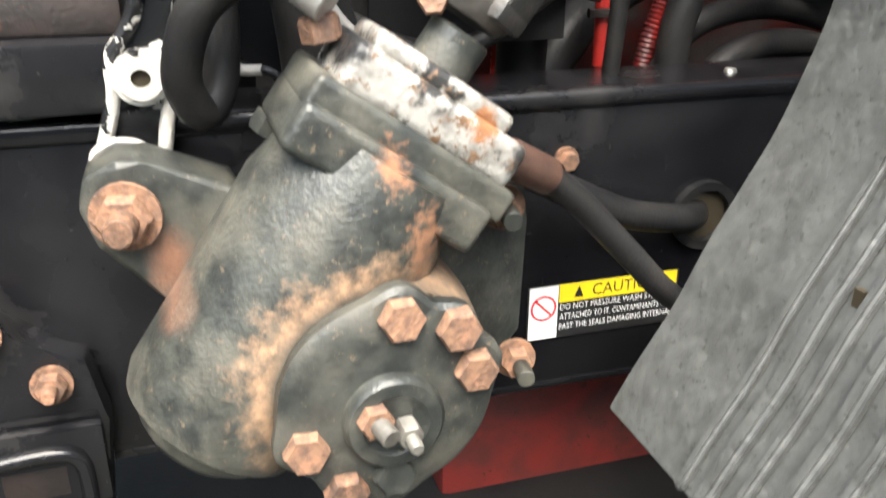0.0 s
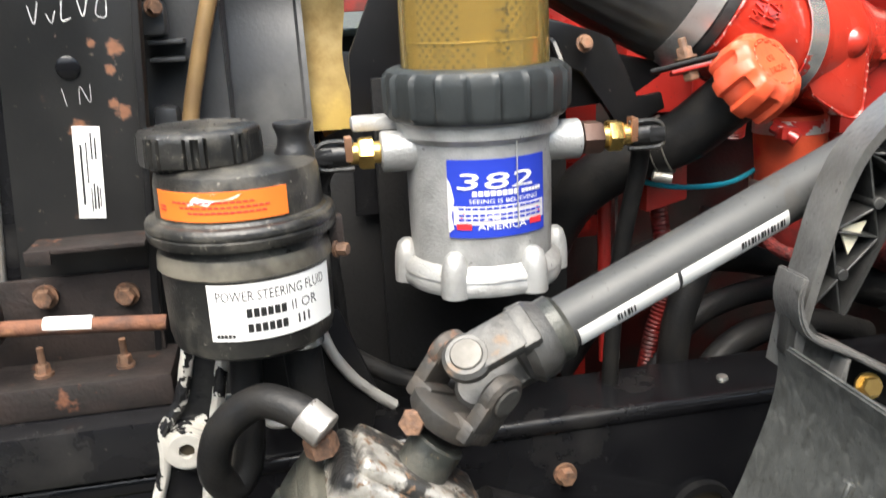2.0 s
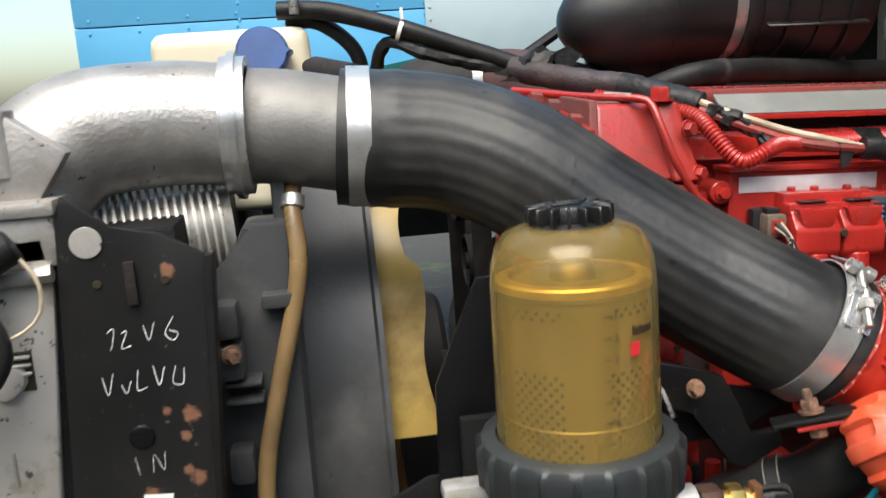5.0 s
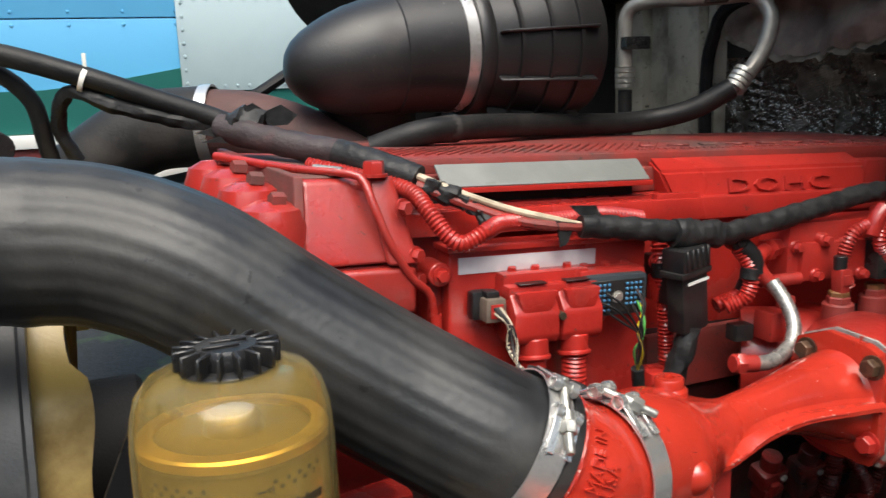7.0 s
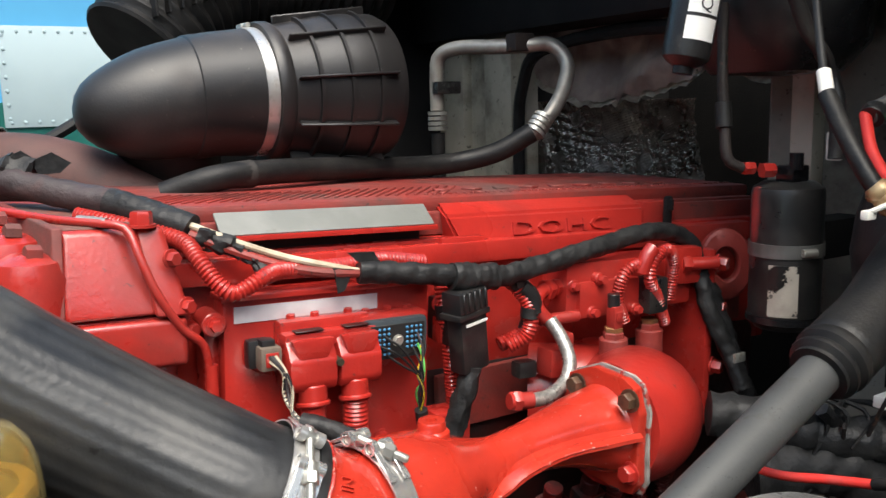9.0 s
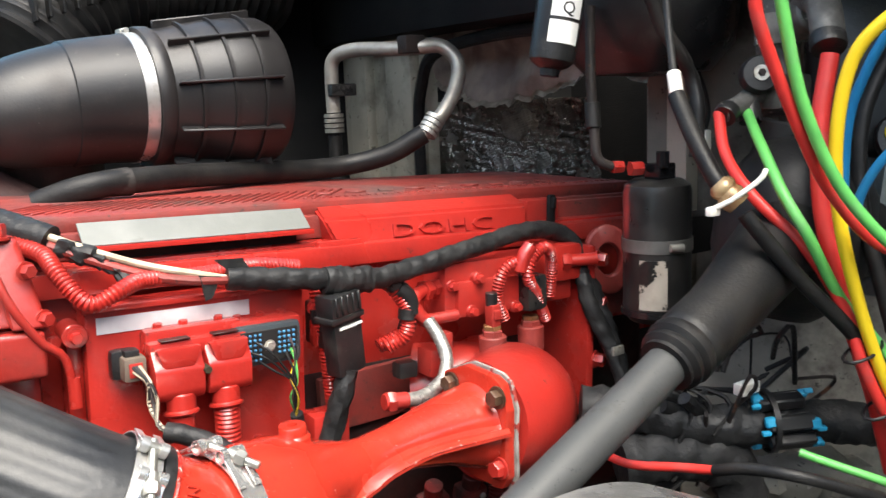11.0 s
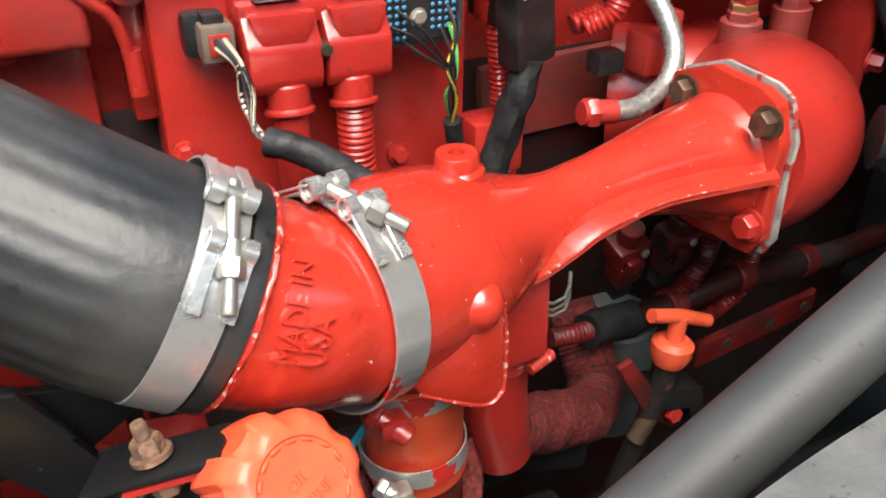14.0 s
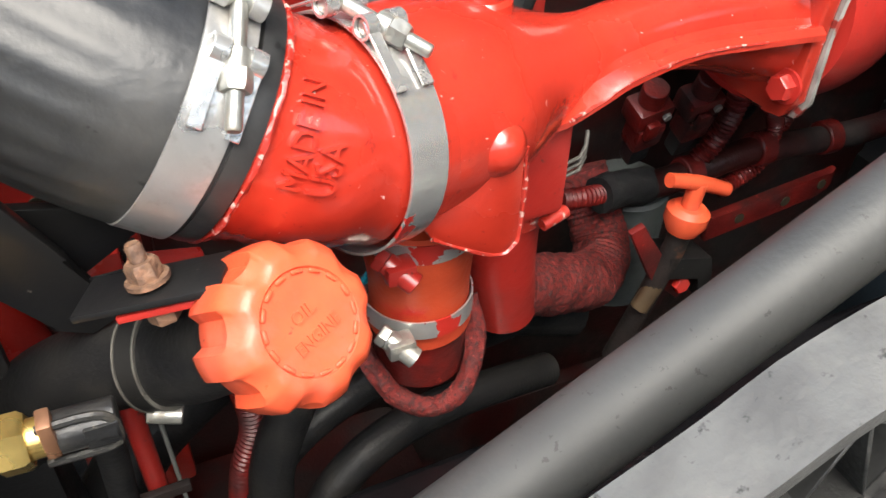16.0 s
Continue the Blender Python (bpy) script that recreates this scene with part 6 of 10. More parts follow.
for k in range(16):
    a = 2 * math.pi * k / 16 + 0.1
    part("grip_fin", box((0, 0, 0), (0.0145, 0.0024, 0.0125), 0.0008, FM @ Matrix.Rotation(a, 4, "Z") @ Matrix.Translation((0.0238, 0, 1.5045)), 1), PLASTIC, bcap)
for dx, dy in ((-0.004, -0.006), (0.002, 0.004)):
    part("raised_bar", box((F[0] + dx, F[1] + dy, 1.5116), (0.021, 0.005, 0.0016), 0.0004, None, 1), PLASTIC, bcap)
def on_label(bm, centre, radius, angle0, z0):
    """Wraps label work round the filter housing, a little under its drawn size."""
    for v in bm.verts:
        v.co.x, v.co.y = v.co.x * 0.92, v.co.y * 0.88
    return rolled(bm, centre, radius, angle0, 1.276 + (z0 - 1.284) * 0.88)


LA = deg(-128)
lab = part("label", on_label(sheet_bm(0.092, 0.0705, 32, 2, 0.0005), F, 0.0608, LA + deg(1), 1.2135), BLUE_LABEL, ff, "blue printed label with white lettering")
part("label_scuff", on_label(prism([(0, 0), (0.005, 0.004), (0.003, 0.016), (0.006, 0.03), (0.003, 0.044), (0, 0.05)], 0.0003), F, 0.0617, LA + deg(1), 1.218), SILVER_LABEL, lab)
part("label_scuff", on_label(prism([(0.03, 0.011), (0.044, 0.012), (0.046, 0.016), (0.036, 0.0165)], 0.0003), F, 0.0622, LA + deg(1), 1.218), SILVER_LABEL, lab)
part("grey_band", on_label(sheet_bm(0.086, 0.017, 30, 2, 0.0003), F, 0.0614, LA + deg(5), 1.2255), SILVER_LABEL, lab)
part("red_print", on_label(bars_bm([(0.01, 0.0165, 0.07, 0.0012), (0.008, 0.0125, 0.074, 0.0012), (0.004, 0.0025, 0.013, 0.0055), (0.07, 0.0025, 0.014, 0.0055)], 0.0003), F, 0.0619, LA + deg(4), 1.219), RED_LABEL, lab)
part("blue_print", on_label(bars_bm([(0.006 + 0.006 * i, y, 0.0047, 0.0019) for i in range(13) for y in (0.0205, 0.0145, 0.0105)], 0.0003), F, 0.0619, LA + deg(4), 1.219), BLUE_LABEL, lab)
big = fit_width(text_bm("382", 0.0205, 0.0003), 0.068)
for v in big.verts:
    v.co.x += v.co.y * 0.22
part("number", on_label(moved(big, Matrix.Translation((0.005, 0.0415, 0.0002))), F, 0.0618, LA + deg(4), 1.2165), WHITE, lab)
part("name_bar", on_label(bars_bm([(0.018 + 0.0052 * i, 0.035, 0.0042, 0.0046) for i in range(8)] + [(0.062 + 0.0037 * i, 0.0355, 0.0029, 0.003) for i in range(6)], 0.0003), F, 0.0616, LA + deg(4), 1.2165), WHITE, lab)
part("slogan", on_label(moved(fit_width(text_bm("SEEING IS BELIEVING", 0.0055), 0.064), Matrix.Translation((0.015, 0.0285, 0.0002))), F, 0.0616, LA + deg(4), 1.2165), WHITE, lab)
part("word", on_label(moved(fit_width(text_bm("AMERICA", 0.0085), 0.044), Matrix.Translation((0.022, 0.0045, 0.0002))), F, 0.0616, LA + deg(4), 1.2165), WHITE, lab)
for s, name in ((-1, "inlet"), (1, "outlet")):
    d = Vector((s, -0.06 * s, 0))
    o = Vector((F[0], F[1] - 0.012, 1.279))
    part(name + "_boss", joined(cyl(o + d * 0.05, o + d * 0.082, 0.0165, 28)), SILVER, ff)
    if s > 0:
        part("adapter", bolt_bm(o + d * 0.084, d, 0.0145, 0.017), BROWN_FIT, ff)
    k = 0.102 if s > 0 else 0.084
    fit_ = part(name + "_fitting", joined(cyl(o + d * (k - 0.002), o + d * (k + 0.026), 0.009, 20), bolt_bm(o + d * (k + 0.004), d, 0.0135, 0.012)), BRASS, ff, "brass fuel fitting")
    part("clip", box(o + d * (k + 0.024) + Vector((0, -0.004, 0.005)), (0.006, 0.012, 0.02), 0.0015), COPPER, fit_)
    e = o + d * (k + 0.024)
    part("connector", joined(cyl(e, e + d * 0.027, 0.0095, 18), box(e + d * 0.02 + Vector((0, -0.007, 0)), (0.014, 0.004, 0.012), 0.001)), PLASTIC, fit_)
    part("locking_frame", tube([e + d * a_ + Vector((0, -0.006, b_)) for a_, b_ in ((-0.004, 0.0105), (0.013, 0.0115), (0.022, 0.0095), (0.0255, 0.0035), (0.0255, -0.007), (0.0195, -0.0108), (-0.004, -0.0108))], 0.0021, 8, 0.003), DUSTY_BLACK, fit_, "grey plastic locking frame")
part("left_tap", box((0.014, 0.775, 1.3), (0.04, 0.02, 0.012), 0.004), SILVER, ff)
part("backplate", prism([(0.02, 1.05), (0.2, 1.05), (0.2, 1.33), (0.02, 1.33)], 0.01, Matrix.Translation((0, 0.845, 0)) @ pose(0, 0, 0, 90), 0.002), DARK, ff)
fb = thing("filter_bracket", (0.1, 0.84, 1.2), "black painted steel bracket carrying the fuel filter", "bracket")
part("wing", prism([(0.0, 1.2), (0.06, 1.2), (0.06, 1.44), (0.045, 1.44), (0.005, 1.35)], 0.006, Matrix.Translation((0, 0.87, 0)) @ pose(0, 0, 0, 90), 0.001), BLACK, fb)
part("arm", prism([(0.13, 1.353), (0.215, 1.346), (0.285, 1.33), (0.283, 1.318), (0.25, 1.298), (0.13, 1.29)], 0.006, Matrix.Translation((0, 0.82, 0)) @ pose(0, 0, 0, 90), 0.001), BLACK_CHIPPED, fb)
# Added dark sheet hides the fan where only darkness shows.
part("fan_blind", prism([(-0.075, 0.98), (0.06, 0.98), (0.06, 1.262), (-0.005, 1.262), (-0.06, 1.235)], 0.006, Matrix.Translation((0, 0.885, 0)) @ pose(0, 0, 0, 90), 0.001), DARK, fb)
part("hook", tube([(0.165, 0.815, 1.36), (0.172, 0.79, 1.355), (0.176, 0.775, 1.335)], 0.004, 8), BLACK, fb)
fl = thing("fuel_lines", (0.22, 0.8, 1.1), "black fuel lines running down from the filter", "hose")
part("line", tube([(0.23, 0.742, 1.277), (0.24, 0.76, 1.25), (0.235, 0.79, 1.15), (0.23, 0.8, 1.02)], 0.008, 10), RUBBER, fl)
part("line", tube([(-0.025, 0.755, 1.275), (-0.035, 0.765, 1.25), (-0.03, 0.785, 1.15), (-0.02, 0.8, 1.02)], 0.008, 10, 0.006, wrapped(0.2, 0.015)), RUBBER, fl)

# ---- charge air hose ----
hose = thing("charge_air_hose", (0.13, 0.9, 1.38), "thick black ribbed rubber charge air hose", "hose")


def hose_shape(s, length, a):
    k = 1 + 0.02 * math.exp(-((s - 0.045) / 0.006) ** 2)
    ends = min(1.0, max(0.0, (min(s, length - s) - 0.034) / 0.012))
    return k * (1 + 0.006 * ends * math.sin(26 * a))


HP = [(-0.055, 0.9165, 1.5615), (-0.02, 0.914, 1.5575), (0.035, 0.911, 1.549), (0.092, 0.896, 1.525), (0.157, 0.877, 1.477), (0.228, 0.85, 1.427), (0.288, 0.818, 1.3895), (0.3235, 0.8085, 1.372)]
HN = Vector((0.835, -0.134, -0.533)).normalized()
part("pipe", tube(HP, 0.0575, 144, 0.006, hose_shape), HOSE_RUBBER, hose)
part("end_cuff", lathe([(0.05, -0.003), (0.0582, -0.002), (0.0586, 0.003), (0.058, 0.0075), (0.05, 0.0085)], axes(Vector(HP[-1]) - HN * 0.004, HN), 72), HOSE_RUBBER, hose, "plain black hose end")


def t_clamp(at, along, r, parent_name, mat, p0, p1, width=0.019, label="bright steel T-bolt hose clamp"):
    """A band with two folded loops, each round a cross pin, drawn together by a bolt from p0 to p1."""
    c = thing(parent_name, at, label, "clamp", "hose clamps")
    w = Vector(along).normalized()
    at, p0, p1 = Vector(at), Vector(p0), Vector(p1)
    part("band", ring_bm(at, w, r, r + 0.0014, width, 96), mat, c)
    d = (p1 - p0).normalized()
    for k, sgn in ((0.1, -1), (0.5, 1)):
        q = p0.lerp(p1, k)
        out = (q - at) - w * (q - at).dot(w)
        out.normalize()
        part("cross_pin", cyl(q - w * width * 0.42, q + w * width * 0.42, 0.0042, 16), STEEL, c)
        tang = out.cross(w)
        if tang.dot(d) * sgn < 0:
            tang = -tang
        for off in (-1, 1):
            o = q + w * off * width * 0.36
            part("loop", ring_bm(o, w, 0.0045, 0.0058, width * 0.3, 24), BAND, c)
            foot = at + w * (o - at).dot(w) + (out * 0.86 + tang * 0.51).normalized() * (r + 0.001)
            e = foot - o
            part("strap", box((0, 0, 0), (width * 0.3, 0.0014, e.length), 0.0004, axes((o + foot) / 2 + out * 0.003, e, w), 1), BAND, c)
    part("bolt", lathe([(0, 0), (0.0034, 0), (0.0036, 0.001), (0.0034, (p1 - p0).length - 0.001), (0.0026, (p1 - p0).length), (0, (p1 - p0).length)], axes(p0, d), 16), STEEL, c)
    part("nut", bolt_bm(p0.lerp(p1, 0.6), d, 0.0066, 0.0085), STEEL, c)
    part("spacer", cyl(p0.lerp(p1, 0.46), p0.lerp(p1, 0.6), 0.0058, 18), STEEL, c)
    return c


t_clamp(Vector(HP[0]) + Vector((0.016, 0, -0.001)), (1, -0.03, -0.06), 0.0578, "hose_clamp", BAND, (-0.037, 0.986, 1.578), (-0.035, 0.982, 1.535))
ec = Vector((0.3075, 0.8116, 1.3815))
t_clamp(ec, HN, 0.0585, "hose_clamp", BAND, (0.337, 0.788, 1.438), (0.3185, 0.7465, 1.400), 0.021)

# ---- intake manifold ----
man = thing("intake_manifold", (0.5, 0.86, 1.3), "glossy red cast intake elbow with flaking paint", "manifold")
VB = Vector((0.3835, 0.812, 1.3455))
VD = Vector((0.93, 0.32, -0.13)).normalized()
EL = [tuple(Vector(HP[-1]) + HN * 0.002), (0.342, 0.8065, 1.3615), (0.36, 0.8065, 1.3525), tuple(VB)]
part("elbow", tube(EL, 0.0535, 72, 0.003, lambda s, L, a: (1.06 if s < 0.006 else 1.025 if s < 0.01 else 1.0) + 0.05 * max(0, (s - L + 0.014) / 0.014)), RED_WORN, man)
el_line, el_len = curve_points(EL, 60)
for txt, w, s0, u0 in (("MADE IN", 0.046, 0.0225, -0.024), ("USA", 0.023, 0.0335, -0.024)):
    bmt = fit_width(text_bm(txt, 0.0125, 0.0016), w)
    for v in bmt.verts:
        k = min(58, max(0, int((s0 - v.co.y) / el_len * 59)))
        o, d = el_line[k], (el_line[k + 1] - el_line[k]).normalized()
        e1 = Vector((0, -0.86, 0.5))
        e1 = (e1 - d * e1.dot(d)).normalized()
        e2 = d.cross(e1)
        e2 = -e2 if e2.z < 0 else e2
        a = (v.co.x + u0) / 0.0535
        v.co = o + (e1 * math.cos(a) + e2 * math.sin(a)) * (0.0543 + v.co.z)
    part("raised_lettering", bmt, RED_WORN, man)
t_clamp(VB, VD, 0.0585, "band_clamp", BAND_RED, (0.380, 0.813, 1.416), (0.413, 0.778, 1.399), 0.022, "steel band clamp flecked with red paint")
part("socket", lathe([(0.03, 0.006), (0.0575, 0.008), (0.0575, 0.02), (0.056, 0.03), (0.03, 0.034)], axes(VB, VD), 64), RED_WORN, man)
MP = [(0.393, 0.8155, 1.3445), (0.42, 0.824, 1.342), (0.448, 0.833, 1.338), (0.485, 0.843, 1.335), (0.53, 0.852, 1.335), (0.59, 0.86, 1.339), (0.65, 0.866, 1.338), (0.695, 0.868, 1.333)]


def man_shape(s, L, a):
    u = s / L
    base = 0.057 - 0.0325 * (lambda q: q * q * (3 - 2 * q))(min(1, max(0, (u - 0.16) / 0.39))) + 0.0235 * max(0, (u - 0.62) / 0.38) ** 1.4
    return base / 0.05


def man_radius(x):
    u = min(1.0, max(0.0, (x - 0.393) / 0.302))
    return man_shape(u, 1.0, 0) * 0.05


part("runner", tube(MP, 0.05, 64, 0.005, man_shape), RED_WORN, man)
lip_line, _ = curve_points([(0.462, 0.8, 1.34), (0.485, 0.803, 1.328), (0.512, 0.812, 1.322), (0.538, 0.817, 1.327), (0.562, 0.82, 1.334), (0.608, 0.824, 1.339), (0.655, 0.82, 1.339), (0.694, 0.813, 1.34)], 40)
run_line, _ = curve_points(MP, 200)
bm = bmesh.new()
rows = []
for p in lip_line:
    c = min(run_line, key=lambda q: abs(q.x - p.x))
    r = man_radius(c.x)
    face = c + Vector((0, -0.93, 0.3)) * r
    rows.append([bm.verts.new(q) for q in (p + Vector((0, 0.0005, -0.0055)), p + Vector((0, -0.003, -0.003)), p + Vector((0, -0.003, 0.001)), p + Vector((0, 0.0015, 0.0045)), p.lerp(face, 0.45) + Vector((0, 0.003, 0)), face, c, p + Vector((0, 0.028, -0.004)))])
for a, b in zip(rows, rows[1:]):
    for k in range(8):
        bm.faces.new((a[k], a[(k + 1) % 8], b[(k + 1) % 8], b[k]))
bm.faces.new(rows[0])
bm.faces.new(rows[-1][::-1])
part("lower_lip", bm, RED_WORN, man, "cast lower lip of the runner")
part("under_web", prism([(0.6, 1.33), (0.694, 1.33), (0.694, 1.298), (0.672, 1.3), (0.64, 1.315)], 0.05, Matrix.Translation((0, 0.9, 0)) @ pose(0, 0, 0, 90), 0.006), RED, man)
part("corner_web", prism([(0.405, 1.352), (0.43, 1.37), (0.452, 1.362), (0.466, 1.34), (0.467, 1.276), (0.453, 1.268), (0.413, 1.294), (0.402, 1.312)], 0.105, Matrix.Translation((0, 0.879, 0)) @ pose(0, 0, 0, 90), 0.009), RED_WORN, man)
part("worn_edge", tube([(0.4655, 0.7765, 1.338), (0.4662, 0.7765, 1.31), (0.4662, 0.7765, 1.283), (0.463, 0.7765, 1.275), (0.453, 0.7765, 1.2715), (0.43, 0.7765, 1.284), (0.414, 0.7765, 1.295)], 0.0013, 8, 0.003, wrapped(0.5, 0.01, 3)), RED_EDGE, man, "edge worn to pale primer")
part("worn_edge", tube([tuple(Vector(q) + Vector((0, -0.0025, 0.001))) for q in ((0.512, 0.812, 1.3215), (0.538, 0.817, 1.3265), (0.562, 0.82, 1.3335), (0.608, 0.824, 1.3385), (0.655, 0.82, 1.3385))], 0.0011, 8, 0.003, wrapped(0.6, 0.01, 8)), RED_EDGE, man)
part("flaked_joint", tube([tuple(Vector(EL[0]) + HN * 0.004 + (axes((0, 0, 0), HN, (0, 0, 1)).to_3x3() @ Vector((math.cos(math.radians(a)), math.sin(math.radians(a)), 0))) * 0.0564) for a in range(-150, 151, 10)], 0.0014, 8, 0.003, wrapped(0.9, 0.01, 5)), RED_EDGE, man, "flaked paint along the hose joint")
part("corner_boss", lathe([(0, -0.03), (0.0165, -0.03), (0.015, -0.004), (0.0115, 0.004), (0.006, 0.008), (0, 0.009)], axes((0.452, 0.777, 1.343), (0.15, -0.7, 0.6)), 24), RED_WORN, man)
part("back_box", box((0.5, 0.845, 1.285), (0.05, 0.05, 0.075), 0.006), RED, man)
part("plug_boss", lathe([(0, -0.03), (0.021, -0.03), (0.0168, -0.01), (0.0158, 0.0), (0.0135, 0.002), (0, 0.002)], Matrix.Translation((0.47, 0.84, 1.389)), 32), RED_WORN, man)
part("plug", lathe([(0, 0), (0.0128, 0), (0.0128, 0.0065), (0.0118, 0.0085), (0.0045, 0.0085), (0.004, 0.004), (0, 0.004)], Matrix.Translation((0.47, 0.84, 1.391)), 28), RED_WORN, man)
FO = [(-0.052, 0.055), (-0.03, 0.062), (0.012, 0.058), (0.04, 0.063), (0.058, 0.06), (0.066, 0.045), (0.064, 0.0), (0.066, -0.03), (0.055, -0.058), (0.04, -0.064), (-0.01, -0.066), (-0.05, -0.05), (-0.062, 0.0)]
FLM = axes((0.702, 0.875, 1.333), (1, 0.02, -0.03), (0, -1, 0))
part("flange", prism([(x * 0.92, y * 0.95) for x, y in FO][::-1], 0.012, FLM @ Matrix.Translation((0, 0, -0.012)), 0.003), RED_WORN, man)
part("gasket", prism([(x * 0.95, y * 0.98) for x, y in FO][::-1], 0.0035, FLM @ Matrix.Translation((0, 0, 0.0005))), surface("grey_gasket", (0.38, 0.36, 0.33), (0.24, 0.225, 0.2), 0.8, 0, 60, bump=0.3, third=(0.3, 0.03, 0.02), third_scale=40, third_mix=(0.52, 0.56)), man)
BROWN_BOLT = surface("brown_bolt", (0.11, 0.06, 0.035), (0.06, 0.035, 0.024), 0.4, 0.4, 120, bump=0.4)
for p in ((0.689, 0.904, 1.3715), (0.689, 0.824, 1.376), (0.689, 0.823, 1.3), (0.689, 0.91, 1.29)):
    part("flange_bolt", bolt_bm(p, (-1, -0.1, 0.05), 0.0092, 0.0085, 0.006), BROWN_BOLT if p[2] > 1.35 else RED, man)

# ---- engine ----
EM = Matrix.Translation((0.355, 1.022, 1.483)) @ pose(0, 0, 0, 0, 2.5, 0)
eng = thing("diesel_engine", (0.6, 1.3, 0.8), "large red painted diesel engine", "engine")


def ebox(c, s, bevel=0.004, seg=2):
    return box(c, s, bevel, EM, seg)


def ept(*p):
    return EM @ Vector(p)


def etube(pts, r, *a, **k):
    return tube([EM @ Vector(p) for p in pts], r, *a, **k)


def ebolt(p, n=(0, -1, 0), r=0.007, h=0.006, w=0.006):
    return bolt_bm(EM @ Vector(p), EM.to_3x3() @ Vector(n), r, h, w)


FRONT = Matrix(((1, 0, 0, 0), (0, 0, -1, 0), (0, 1, 0, 0), (0, 0, 0, 1)))


def eprism(poly, y_front, depth, bevel=0.003):
    """An outline in engine x and z, from y_front inwards."""
    return prism(poly, depth, EM @ Matrix.Translation((0, y_front + depth, 0)) @ FRONT, bevel)


part("block", ebox((0.36, 0.25, -0.42), (0.95, 0.4, 0.62), 0.02), DEEP_SHADE_RED, eng)
part("head", ebox((0.39, 0.24, -0.05), (0.94, 0.37, 0.19), 0.006), RED, eng)
part("head_ledge", ebox((0.36, 0.05, 0.028), (0.86, 0.03, 0.026), 0.004), RED, eng)
part("oil_pan", ebox((0.3, 0.2, -0.86), (0.9, 0.34, 0.28), 0.03), DEEP_SHADE_RED, eng)
part("engine_mount", ebox((0.05, -0.05, -0.72), (0.26, 0.2, 0.1), 0.02), DEEP_SHADE_RED, eng)
# valve cover
part("valve_cover", joined(eprism([(-0.06, 0.046), (0.84, 0.046), (0.84, 0.074), (-0.06, 0.074)], 0.075, 0.3, 0.004), ebox((0.39, 0.25, 0.082), (0.9, 0.33, 0.018), 0.006)), RED_DUSTY, eng, "ribbed red valve cover with dust")
wedge = bmesh.new()
P = [(0.275, 0.058, 0.07), (0.595, 0.058, 0.07), (0.3, 0.045, 0.018), (0.585, 0.045, 0.018), (0.28, 0.1, 0.09), (0.59, 0.1, 0.09), (0.29, 0.1, 0.018), (0.59, 0.1, 0.018)]
vs = [wedge.verts.new(EM @ Vector(p)) for p in P]
for f in ((0, 1, 3, 2), (4, 5, 1, 0), (2, 3, 7, 6), (0, 2, 6, 4), (1, 5, 7, 3), (5, 4, 6, 7)):
    wedge.faces.new([vs[i] for i in f])
bmesh.ops.bevel(wedge, geom=wedge.edges[:], offset=0.004, segments=2, affect="EDGES")
part("cover_bulge", wedge, RED, eng)
part("cover_side", eprism([(0.6, 0.03), (0.66, 0.03), (0.66, 0.075), (0.6, 0.075)], 0.062, 0.05, 0.006), RED, eng)
part("cover_rear_face", eprism([(0.66, 0.0), (0.84, 0.0), (0.84, 0.07), (0.66, 0.07)], 0.07, 0.05, 0.005), RED_DUSTY, eng)
dohc = fit_width(text_bm("DOHC", 0.0245, 0.0022), 0.158)
face = EM @ Matrix.Translation((0.37, 0.0495, 0.043)) @ pose(0, 0, 0, 76)
part("raised_lettering", moved(dohc, face), RED, eng)
for i in range(30):
    part("top_rib", box((0, 0, 0), (0.003, 0.13, 0.0035), 0.001, EM @ Matrix.Translation((-0.045 + 0.0135 * i, 0.165, 0.0915)) @ pose(0, 0, 0, 0, 0, -38), 1), RED_DUSTY, eng)
for i in range(48):
    part("edge_rib", box((0, 0, 0), (0.004, 0.008, 0.003), 0.0008, EM @ Matrix.Translation((0.28 + 0.0115 * i, 0.112, 0.0915)), 1), RED_DUSTY, eng)
for i in range(9):
    part("raised_mark", box((0, 0, 0), (0.02, 0.022, 0.0035), 0.001, EM @ Matrix.Translation((0.33 + 0.048 * i, 0.16, 0.0922)) @ pose(0, 0, 0, 0, 0, 25 if i % 2 else -20), 1), RED_DUSTY, eng)
part("grey_strip", box((0, 0, 0), (0.25, 0.034, 0.003), 0.001, EM @ Matrix.Translation((0.128, 0.058, 0.0735)) @ pose(0, 0, 0, 38)), GREY_STRIP, eng, "grey-green strip along the valve cover")
part("strip_lip", ebox((0.13, 0.046, 0.06), (0.255, 0.006, 0.006), 0.001), RED, eng)
# Dark strip painted in for shade under the cover overhang.
part("recess_shade", ebox((0.12, 0.075, 0.05), (0.25, 0.02, 0.02), 0.002), DARK, eng)
part("cover_tab", ebox((0.29, 0.045, 0.03), (0.06, 0.012, 0.034), 0.004), RED, eng)
part("latch", joined(ebox((0.635, 0.052, 0.062), (0.012, 0.008, 0.04), 0.003), ebox((0.635, 0.046, 0.07), (0.006, 0.006, 0.016), 0.002)), DARK, eng)
